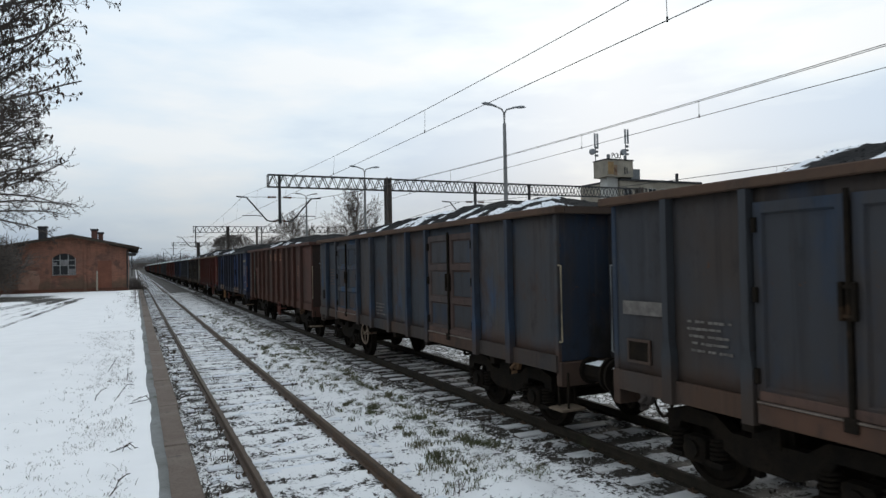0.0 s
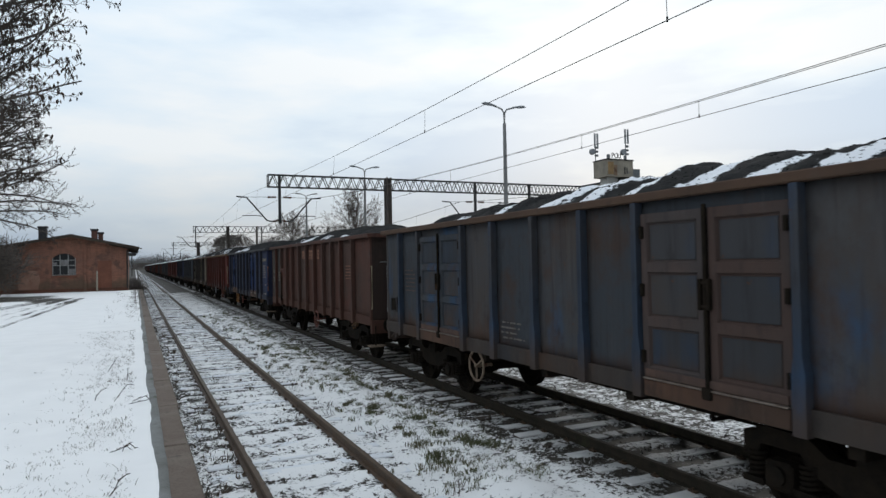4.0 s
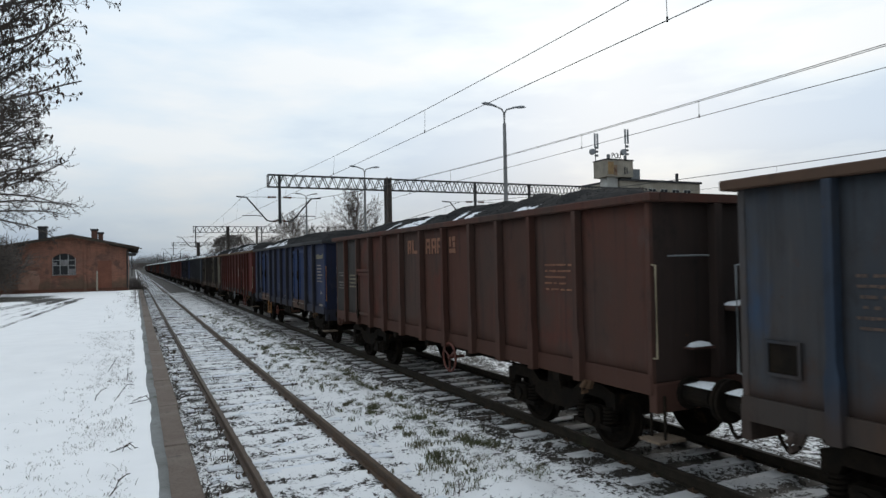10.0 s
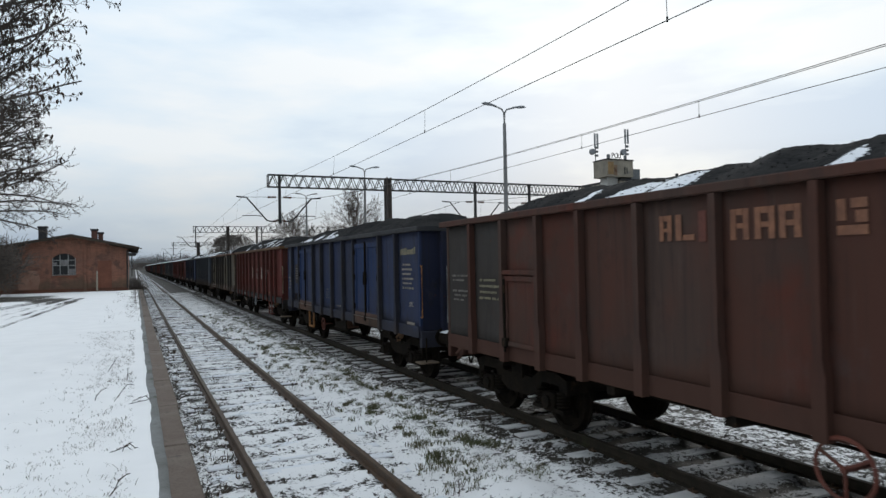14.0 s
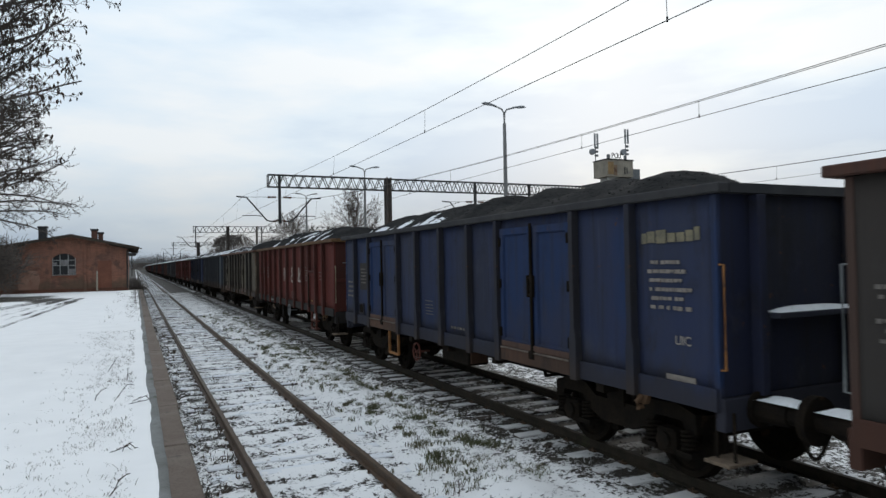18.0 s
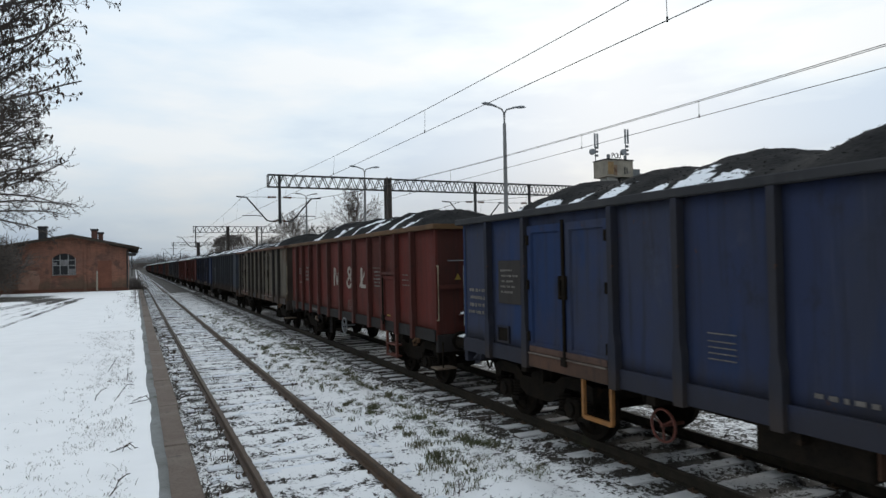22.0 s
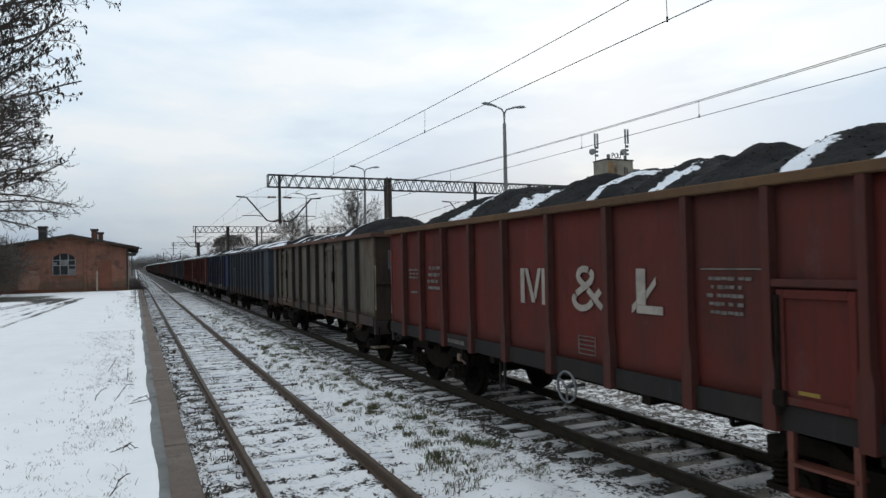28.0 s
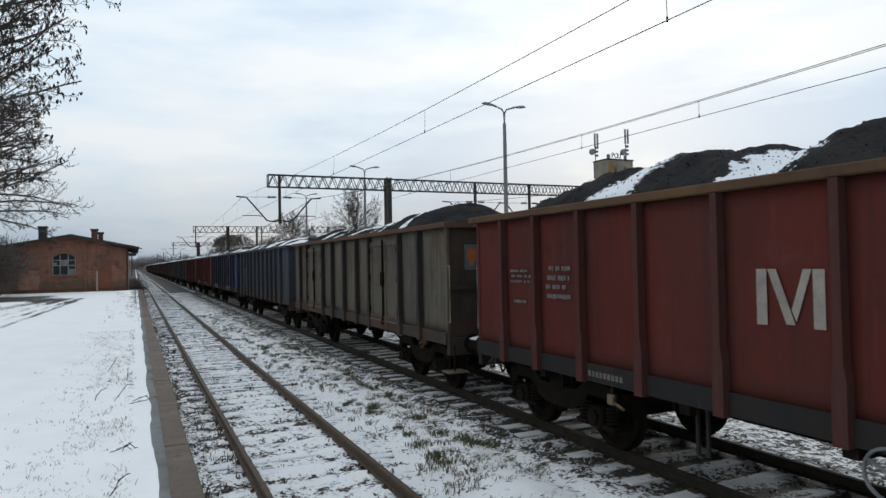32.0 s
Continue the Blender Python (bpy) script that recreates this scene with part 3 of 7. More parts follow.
def blades(name, label, spots, material, seed, kind="stuff", fat=1.0):
    """spots: (x, y, z, radius, number, height, spread)"""
    rnd = random.Random(seed)
    v, f = [], []
    for x, y, z, rad, num, hgt, spr in spots:
        for _ in range(num):
            a, d = rnd.uniform(0, 6.283), rad * rnd.random() ** 0.6
            px, py = x + d * math.cos(a), y + d * math.sin(a)
            h = hgt * rnd.uniform(0.45, 1.1)
            lx, ly = rnd.gauss(0, spr) * h, rnd.gauss(0, spr) * h
            w = fat * rnd.uniform(0.0025, 0.006) * (1 + y * 0.02)
            t = rnd.uniform(0, 3.14)
            wx, wy = w * math.cos(t), w * math.sin(t)
            k = len(v)
            v += [(px - wx, py - wy, z - 0.03), (px + wx, py + wy, z - 0.03), (px + lx * 0.4 + wx, py + ly * 0.4 + wy, z + h * 0.6),
                  (px + lx * 0.4 - wx, py + ly * 0.4 - wy, z + h * 0.6), (px + lx, py + ly, z + h * 0.95)]
            f += [(k, k + 1, k + 2, k + 3), (k + 3, k + 2, k + 4)]
    me = bpy.data.meshes.new(name)
    me.from_pydata(v, [], f)
    me.materials.append(material)
    return tagged(new(name, me), label, "grass", kind=kind)


def grasses():
    rnd = random.Random(11)
    sp = []
    for _ in range(700):
        y = 7.2 + 34 * rnd.random() ** 1.4
        x = rnd.gauss(4.35, 0.5)
        if noise.noise(Vector((x * 0.8, y * 0.35, 4))) < -0.05:
            continue
        sp.append((x, y, BED + 0.07, rnd.uniform(0.04, 0.16), rnd.randint(6, 22), rnd.uniform(0.03, 0.10), 0.6))
    for x, y in ((3.85, 8.6), (4.35, 9.6), (4.5, 10.8), (4.1, 12.0), (4.6, 9.2)):
        sp.append((x, y, BED + 0.09, 0.16, 110, 0.11, 0.7))
    for _ in range(60):
        x, y = rnd.gauss(4.4, 0.33), rnd.choice((rnd.uniform(8.0, 13.0), rnd.uniform(8.0, 24.0)))
        sp.append((x, y, BED + 0.075, rnd.uniform(0.10, 0.24), rnd.randint(40, 110), rnd.uniform(0.03, 0.065), 0.8))
    for _ in range(150):
        x, y = rnd.gauss(4.5, 0.45), 8.5 + 20 * rnd.random()
        sp.append((x, y, BED + 0.075, rnd.uniform(0.06, 0.16), rnd.randint(12, 40), rnd.uniform(0.05, 0.11), 0.6))
    blades("grass_tufts", "green and yellow grass tufts in snow between the tracks", sp, M["grass"], 1)
    st = []
    for _ in range(620):
        y = 4.2 + 30 * rnd.random() ** 1.5
        x = rnd.choice((rnd.gauss(4.3, 0.7), rnd.uniform(1.2, 5.2), rnd.uniform(0.6, 1.3)))
        if y < 8.5 and rnd.random() < 0.5:
            continue
        st.append((x, y, BED + 0.04, rnd.uniform(0.03, 0.14), rnd.randint(3, 12), rnd.uniform(0.03, 0.12), 0.7))
    blades("dry_weeds", "dry dark weed stalks in the snowy ballast", st, M["stalk"], 2)
    pl = []
    for _ in range(2600):
        y = 4.0 + 18 * rnd.random() ** 1.1
        x = -0.05 - abs(rnd.gauss(0, 0.50))
        if noise.noise(Vector((x * 1.6, y * 0.7, 12))) < rnd.uniform(-0.4, 0.25):
            continue
        pl.append((x, y, PZ + 0.008, 0.05, rnd.randint(1, 4), rnd.uniform(0.012, 0.045), 1.8))
    bends = ((-0.54, 10.5, ((0, 0, 0.0), (0.03, 0, 0.09), (0.09, 0, 0.16), (0.14, 0, 0.18))), (-0.30, 10.3, ((0, 0, 0.0), (0.06, 0, 0.08), (0.13, 0, 0.18), (0.18, 0, 0.24), (0.24, 0, 0.235))),
             (-0.05, 10.2, ((0, 0, 0.02), (0.08, 0, 0.05), (0.17, 0.02, 0.07), (0.20, 0.03, 0.03))), (-0.10, 10.05, ((0, 0, 0.01), (0.12, 0, 0.03), (0.24, 0.02, 0.04))),
             (-0.26, 7.52, ((0, 0, 0.01), (0.08, 0, 0.03), (0.16, 0.02, 0.05), (0.22, 0.02, 0.0))), (-0.14, 7.5, ((0, 0, 0.0), (0.02, 0, 0.06), (0.07, 0, 0.085), (0.12, 0.01, 0.03))),
             (-0.22, 6.1, ((0, 0, 0.0), (0.05, 0, 0.06), (0.08, 0, 0.13), (0.14, 0, 0.17))), (-0.48, 13.2, ((0, 0, 0.0), (0.08, 0, 0.13), (0.16, 0, 0.27))), (-0.14, 12.2, ((0, 0, 0.0), (0.01, 0, 0.1), (0.01, 0, 0.2))))
    for x, y, pts in bends:
        w = thing("dry_weed", "bent dark dry weed stalk standing in platform snow", "weed", "dry weeds on the platform", (x, y, PZ - 0.01))
        bm = B()
        polytube(bm, pts, 0.0045, 5)
        part("stem", bm, M["stalk_dark"], w)
        bm = B()
        for k, p in enumerate(pts[1:]):
            q = Vector(p)
            for s in (-1, 1):
                tube(bm, q, q + Vector((0.02 * s + 0.01, 0.01 * s, 0.022 - 0.012 * k)), 0.006, 0.002, 4)
        part("withered_leaves", bm, M["stalk_dark"], w, kind="stuff")
    for x, y in ((-0.42, 8.9), (-0.20, 8.6), (-0.62, 8.8), (-0.35, 9.6), (-0.10, 6.9), (-0.28, 7.0), (-0.55, 11.3)):
        pl.append((x, y, PZ, 0.10, 2, 0.10, 1.6))
    for _ in range(60):
        pl.append((rnd.uniform(-1.1, 0.05), rnd.uniform(24, 52), PZ, 0.25, rnd.randint(1, 5), rnd.uniform(0.08, 0.24), 0.5))
    for _ in range(170):
        pl.append((rnd.uniform(-0.3, 0.42), 27 + 33 * rnd.random(), PZ - 0.03, 0.16, rnd.randint(4, 12), rnd.uniform(0.06, 0.17), 0.6))
    blades("platform_weeds", "bent dry weeds standing in platform snow", pl, M["stalk_pale"], 3, fat=0.42)


grasses()


# ---- brick house beside the crossing ----
def brick_material():
    m = mat("old_brick", (0.35, 0.160, 0.105), (0.235, 0.118, 0.086), 0.8, 0.85, 0, 0.1, 9, ((0.165, 0.090, 0.068), 0.54, 0.9), ((0.13, 0.075, 0.055), 0.55), world=True)
    nt = m.node_tree
    n, lk = nt.nodes, nt.links
    bs = n["Principled BSDF"]
    old = bs.inputs["Base Color"].links[0].from_socket
    br = n.new("ShaderNodeTexBrick")
    br.inputs["Scale"].default_value = 1.0
    br.inputs["Brick Width"].default_value, br.inputs["Row Height"].default_value = 0.27, 0.077
    br.inputs["Mortar Size"].default_value = 0.006
    br.inputs["Color1"].default_value = (1, 1, 1, 1)
    br.inputs["Color2"].default_value = (0.72, 0.70, 0.68, 1)
    br.inputs["Mortar"].default_value = (0.75, 0.8, 0.85, 1)
    pos = n.new("ShaderNodeNewGeometry").outputs["Position"]
    sp, cb = n.new("ShaderNodeSeparateXYZ"), n.new("ShaderNodeCombineXYZ")
    ad = n.new("ShaderNodeMath")
    lk.new(pos, sp.inputs[0])
    lk.new(sp.outputs["X"], ad.inputs[0])
    lk.new(sp.outputs["Y"], ad.inputs[1])
    lk.new(ad.outputs[0], cb.inputs[0])
    lk.new(sp.outputs["Z"], cb.inputs[1])
    lk.new(cb.outputs[0], br.inputs["Vector"])
    mx = n.new("ShaderNodeMixRGB")
    mx.blend_type = "MULTIPLY"
    mx.inputs[0].default_value = 0.8
    lk.new(old, mx.inputs[1])
    lk.new(br.outputs["Color"], mx.inputs[2])
    # green-brown damp and moss that has crept up from the ground, with a ragged edge
    moss = n.new("ShaderNodeTexNoise")
    moss.inputs["Scale"].default_value, moss.inputs["Detail"].default_value = 1.1, 6
    lk.new(pos, moss.inputs["Vector"])
    ms = n.new("ShaderNodeMath")
    ms.operation = "MULTIPLY_ADD"
    ms.inputs[1].default_value = -0.30
    lk.new(sp.outputs["Z"], ms.inputs[0])
    lk.new(moss.outputs[0], ms.inputs[2])
    mr = n.new("ShaderNodeMapRange")
    mr.inputs["From Min"].default_value, mr.inputs["From Max"].default_value = -0.12, 0.10
    mr.inputs["To Max"].default_value = 0.75
    lk.new(ms.outputs[0], mr.inputs["Value"])
    mo = n.new("ShaderNodeMixRGB")
    mo.inputs[2].default_value = (0.115, 0.082, 0.055, 1)
    lk.new(mr.outputs[0], mo.inputs[0])
    lk.new(mx.outputs[0], mo.inputs[1])
    lk.new(mo.outputs[0], bs.inputs["Base Color"])
    return m


M["brick"] = brick_material()
M["frame_grey"] = mat("weathered_grey_paint", (0.42, 0.42, 0.40), (0.28, 0.28, 0.27), 5, 0.7, 0, 0.1, 30)
M["brick_light"] = mat("bricked_up_patch", (0.23, 0.095, 0.06), (0.18, 0.075, 0.05), 1.5, 0.85, 0, 0.1, 12, world=True)
M["plaster_patch"] = mat("pale_plaster_patch", (0.33, 0.20, 0.15), (0.25, 0.135, 0.095), 1.2, 0.9, 0, 0.1, 9, ((0.22, 0.105, 0.07), 0.56, 2.0), world=True)
M["brick_sooty"] = mat("sooty_brick", (0.16, 0.075, 0.055), (0.09, 0.05, 0.04), 1.5, 0.85, 0, 0.2, 12, world=True)
# pale panes of the house window: sky reflection put in as grey
M["board"] = mat("weathered_board", (0.30, 0.29, 0.29), (0.20, 0.19, 0.19), 3, 0.8, 0, 0.2, 20, world=True)


def arch(cx, w, z0, z1, rise, k=10):
    """Outline of an opening with a segmental head."""
    R = (w * w / 4 + rise * rise) / (2 * rise)
    pts = [(cx - w / 2, z0), (cx + w / 2, z0)]
    for i in range(k + 1):
        x = w / 2 - w * i / k
        pts.append((cx + x, z1 - rise + math.sqrt(max(R * R - x * x, 0)) - (R - rise)))
    return pts


def build_house():
    h = thing("brick_house", "old red-brick station house with a low felt roof", "house", at=(0, 0, 0))
    y0, y1, xl, xr, gz = 60.0, 72.0, -9.4, -0.56, 0.4
    eave, ridge, xm = 4.36, 5.22, -4.60
    wx, ww, wz0, wz1, rise = -5.13, 1.66, 2.12, 3.88, 0.42
    # front wall with the window's opening cut through it
    bm = B()
    op = arch(wx, ww, wz0, wz1, rise)
    outer = [(xl, gz), (xr, gz), (xr, eave), (xm, ridge), (xl, eave)]
    for y, flip in ((y0, False), (y0 + 0.38, True)):
        ov = [bm.verts.new((p[0], y, p[1])) for p in outer]
        iv = [bm.verts.new((p[0], y, p[1])) for p in op]
        es = []
        for ring in (ov, iv):
            es += [bm.edges.new((ring[i], ring[(i + 1) % len(ring)])) for i in range(len(ring))]
        bmesh.ops.triangle_fill(bm, edges=es, use_beauty=True)
        if not flip:
            fo, fi = ov, iv
        else:
            for a, b in ((fo, ov), (fi, iv)):
                for i in range(len(a)):
                    j = (i + 1) % len(a)
                    bm.faces.new((a[i], a[j], b[j], b[i]))
    part("front_wall", bm, M["brick"], h)
    bm = B()
    box(bm, xr - 0.38, xr, y0 + 0.38, y1, gz, eave)
    part("side_wall", bm, M["brick"], h)
    bm = B()
    box(bm, xl, xl + 0.38, y0 + 0.38, y1, gz, eave)
    part("side_wall", bm, M["brick"], h)
    bm = B()
    prism(bm, outer, y1 - 0.38, y1 - 0.002)
    part("back_wall", bm, M["brick"], h)
    # shallow pilaster, plinth course and arch over the window
    bm = B()
    box(bm, -3.75, -3.55, y0 - 0.10, y0 - 0.003, gz, 4.80, 0.01)
    part("pilaster", bm, M["brick"], h)
    bm = B()
    box(bm, xl - 0.03, xr + 0.03, y0 - 0.06, y0 - 0.003, gz, 1.05, 0.01)
    part("plinth", bm, mat("damp_brick", (0.15, 0.065, 0.04), (0.10, 0.05, 0.035), 0.8, 0.9, 0, 0.2, 9, world=True), h, "damp dark brick plinth")
    bm = B()
    a, b = arch(wx, ww + 0.5, wz1 - rise, wz1 + 0.27, rise + 0.05, 14)[2:], arch(wx, ww, wz1 - rise, wz1, rise, 14)[2:]
    prism(bm, a + b[::-1], y0 - 0.05, y0 - 0.003)
    part("window_arch", bm, M["brick"], h)
    win = part("window", prism(B(), arch(wx, ww, wz0, wz1, rise), y0 + 0.20, y0 + 0.22), M["glass_dark"], h, "dark broken arched window")
    for x in (wx - ww / 2 + 0.05, wx - 0.28, wx + 0.28, wx + ww / 2 - 0.05):
        bm = B()
        box(bm, x - 0.03, x + 0.03, y0 + 0.13, y0 + 0.195, wz0, wz1 - 0.06 - 0.30 * abs((x - wx) / (ww / 2)) ** 2)
        part("glazing_bar", bm, M["frame_grey"], win)
    for z in (wz0 + 0.05, wz0 + 0.80, wz0 + 1.22):
        bm = B()
        box(bm, wx - ww / 2, wx + ww / 2, y0 + 0.14, y0 + 0.19, z - 0.028, z + 0.028)
        part("glazing_bar", bm, M["frame_grey"], win)
    # a few light panes, the sky's reflection painted as flat grey
    for x0, x1, z0, z1 in ((wx - 0.24, wx + 0.24, wz0 + 0.84, wz0 + 1.18), (wx + 0.32, wx + 0.74, wz0 + 0.10, wz0 + 0.52), (wx - 0.74, wx - 0.50, wz0 + 0.84, wz0 + 1.05)):
        bm = B()
        box(bm, x0, x1, y0 + 0.175, y0 + 0.198, z0, z1)
        part("nailed_board", bm, M["board"], win, "grey board nailed over a broken pane")
    bm = B()
    box(bm, wx - ww / 2 - 0.1, wx + ww / 2 + 0.1, y0 - 0.09, y0 + 0.15, wz0 - 0.12, wz0 - 0.003, 0.01)
    part("window_sill", bm, M["brick_light"], h)
    bm = B()
    box(bm, -2.75, -1.75, y0 - 0.02, y0 - 0.003, 1.06, 3.25)
    part("blocked_doorway", bm, M["brick_light"], h, "doorway bricked up in paler brick")
    bm = B()
    prism(bm, arch(-2.25, 1.35, 3.25, 3.52, 0.12), y0 - 0.045, y0 - 0.003)
    part("door_arch", bm, M["brick"], h)
    bm = B()
    prism(bm, [(-8.2, 1.06), (-6.9, 1.06), (-6.75, 1.9), (-6.95, 2.5), (-7.9, 2.65), (-8.25, 1.9)], y0 - 0.012, y0 - 0.003)
    part("plaster_patch", bm, M["plaster_patch"], h, "pale patch of flaking plaster")
    # roof of two slopes with an overhang, boards and rafter ends under it
    for s in (-1, 1):
        e = xr + 0.85 if s > 0 else xl - 0.85
        ez = eave - (ridge - eave) / (xr - xm) * 0.85
        bm = B()
        prism(bm, [(xm, ridge + 0.02), (e, ez + 0.02), (e, ez + 0.17), (xm, ridge + 0.19)], y0 - 0.55, y1 + 0.4)
        part("roof", bm, M["felt_snow"], h, "dark tarred felt roof slope")
        for k in range(9):
            bm = B()
            y = y0 - 0.35 + k * 1.55
            beam(bm, (xm + (e - xm) * 0.55, y, ridge + (ez - ridge) * 0.55 - 0.07), (e - 0.06 * s, y, ez - 0.07), 0.12, 0.15)
            part("rafter", bm, M["timber"], h)
        bm = B()
        beam(bm, (xm, y0 - 0.56, ridge + 0.06), (e, y0 - 0.56, ez + 0.06), 0.05, 0.20)
        part("barge_board", bm, M["timber"], h)
    for cx, cw, z1 in ((-6.80, 0.58, 6.15), (-3.08, 0.44, 5.95), (-2.62, 0.36, 5.68)):
        bm = B()
        box(bm, cx - cw / 2, cx + cw / 2, y0 + 2.0, y0 + 2.7, 4.3, z1 - 0.15, 0.01)
        c = part("chimney", bm, M["brick_sooty"] if cx > -6 else M["roof_felt"], h)
        bm = B()
        box(bm, cx - cw / 2 - 0.07, cx + cw / 2 + 0.07, y0 + 1.93, y0 + 2.77, z1 - 0.147, z1, 0.015)
        part("chimney_cap", bm, M["roof_felt"], c)
    bm = B()
    box(bm, xr + 0.03, xr + 0.62, y0 - 0.5, y0 + 0.9, 3.62, 3.88, 0.01)
    part("gutter_box", bm, M["roof_felt"], h, "dark broken board under the eave")
    bm = B()
    beam(bm, (xr - 0.2, y0 - 0.62, 4.50), (xr + 1.05, y0 - 0.62, 4.20), 0.05, 0.08)
    part("loose_board", bm, M["timber"], h)
    bm = B()
    tube(bm, (xr - 0.04, y0 - 0.06, 1.0), (xr - 0.04, y0 - 0.06, 4.1), 0.055, n=8)
    part("downpipe", bm, M["gantry"], h)
    p = thing("marker_post", "pale concrete post standing before the brick wall", "post", at=(-2.78, 59.3, left_level(59.3) - 0.1))
    bm = B()
    box(bm, -0.06, 0.06, -0.06, 0.06, 0, 1.75, 0.02)
    part("shaft", bm, M["render_wall"], p)


build_house()


# ---- gantries over the line, droppers, cantilevers, wires ----
M["leg_paint"] = mat("brownish_mast_paint", (0.085, 0.068, 0.056), (0.055, 0.046, 0.040), 2, 0.7, 0, 0.1, 20, (RUST, 0.62, 3.0))


def lattice(parent, xa, xb, y, zb, zt, step, separate):
    for z in (zb, zt):
        for dy in (-0.24, 0.24):
            bm = B()
            beam(bm, (xa, y + dy, z), (xb, y + dy, z), 0.055, 0.058)
            part("chord", bm, M["gantry"], parent)
    for x in (xa, xb):
        for dy in (-0.24, 0.24):
            bm = B()
            beam(bm, (x, y + dy, zb), (x, y + dy, zt), 0.06, 0.06)
            part("end_tie", bm, M["gantry"], parent)
    n = int((xb - xa) / step)
    joined = None if separate else B()
    for i in range(n):
        x0, x1 = xa + i * step, xa + (i + 1) * step
        a, b = ((zb, zt) if i % 2 == 0 else (zt, zb))
        for dy in (-0.24, 0.24):
            bm = joined or B()
            beam(bm, (x0, y + dy, a), (x1, y + dy, b), 0.035, 0.045)
            if separate:
                part("diagonal", bm, M["gantry"], parent)
        if i % 4 == 0:
            bm = joined or B()
            beam(bm, (x0, y - 0.24, zb), (x0, y + 0.24, zb), 0.05, 0.05)
            beam(bm, (x0, y - 0.24, zt), (x0, y + 0.24, zt), 0.05, 0.05)
            if separate:
                part("cross_tie", bm, M["gantry"], parent)
    if joined:
        part("lattice_web", joined, M["gantry"], parent)


def insulator(parent, p, q):
    bm = B()
    p, q = Vector(p), Vector(q)
    d = (q - p).normalized()
    a = d.orthogonal().normalized()
    b = d.cross(a)
    prev = None
    for i in range(19):
        r = 0.03 if i % 3 == 0 else 0.075
        c = p.lerp(q, i / 18)
        ring = [bm.verts.new(c + (a * math.cos(0.785 * k) + b * math.sin(0.785 * k)) * r) for k in range(8)]
        if prev:
            for k in range(8):
                bm.faces.new((prev[k], prev[(k + 1) % 8], ring[(k + 1) % 8], ring[k]))
        prev = ring
    part("insulator", bm, M["porcelain"], parent)


def dropper(parent, x, y, ztop, zlow, arms):
    bm = B()
    beam(bm, (x, y, ztop), (x, y, zlow - 0.1), 0.17, 0.17)
    part("drop_post", bm, M["gantry"], parent)
    for s in arms:
        bm = B()
        polytube(bm, [(x + s * 0.05, y, zlow + 0.10), (x + s * 0.40, y, zlow + 0.02), (x + s * 0.85, y, zlow + 0.08), (x + s * 2.18, y, zlow + 1.62), (x + s * 2.82, y, zlow + 1.66)], 0.05, 8)
        part("cantilever", bm, M["gantry"], parent)
        bm = B()
        polytube(bm, [(x + s * 1.10, y, zlow + 0.36), (x + s * 1.55, y, zlow + 0.42), (x + s * 2.45, y, zlow + 0.40)], 0.028, 6)
        part("steady_arm", bm, M["gantry"], parent)
        insulator(parent, (x + s * 0.12, y, zlow + 0.09), (x + s * 0.45, y, zlow + 0.03))
        insulator(parent, (x + s * 0.25, y, zlow + 1.68), (x + s * 0.80, y, zlow + 1.66))
        bm = B()
        tube(bm, (x, y, zlow + 1.69), (x + s * 2.2, y, zlow + 1.64), 0.014)
        part("stay", bm, M["gantry"], parent)


def gantry(y, xa, xb, zb, zt, legs, drops, separate, label):
    g = thing("catenary_gantry", label, "gantry", "gantries over the line")
    lattice(g, xa, xb, y, zb, zt, 0.345 if separate else 0.5, separate)
    for x, w in legs:
        bm = B()
        for dx in (-1, 1):
            for dy in (-1, 1):
                beam(bm, (x + dx * w / 2, y + dy * 0.25, -0.3), (x + dx * w / 2, y + dy * 0.25, zt + 0.1), 0.12, 0.12)
        z = 0.1
        while z < zt - 0.6:
            for dy in (-1, 1):
                beam(bm, (x - w / 2, y + dy * 0.25, z), (x + w / 2, y + dy * 0.25, z + 0.35), 0.05, 0.10)
                beam(bm, (x + w / 2, y + dy * 0.25, z + 0.35), (x - w / 2, y + dy * 0.25, z + 0.7), 0.05, 0.10)
            z += 0.7
        box(bm, x - w / 2, x + w / 2, y - 0.1, y + 0.1, 0, zt)
        part("leg", bm, M["leg_paint"], g)
    for x, arms in drops:
        dropper(g, x, y, zt + 0.05, zb - 2.36, arms)
    return g


gantry(45.0, 8.15, 41.0, 7.92, 8.74, ((16.75, 0.26), (40.4, 0.26)), ((8.92, (-1, 1)), (23.95, (-1, 1)), (28.9, (-1, 1))), True,
       "dark lattice steel gantry carrying catenary over several tracks")
gantry(114.0, 8.6, 44.0, 8.15, 9.15, ((14.0, 0.32), (18.7, 0.12), (43.4, 0.5)), ((8.95, (-1, 1)), (19.5, (-1, 1)), (31.0, (-1,))), False,
       "distant dark lattice gantry over the tracks")
gantry(183.0, 8.6, 34.0, 8.0, 8.9, ((15.0, 0.7), (33.4, 0.7)), ((8.95, (-1, 1)), (24.0, (-1, 1))), False,
       "far lattice gantry over the tracks")


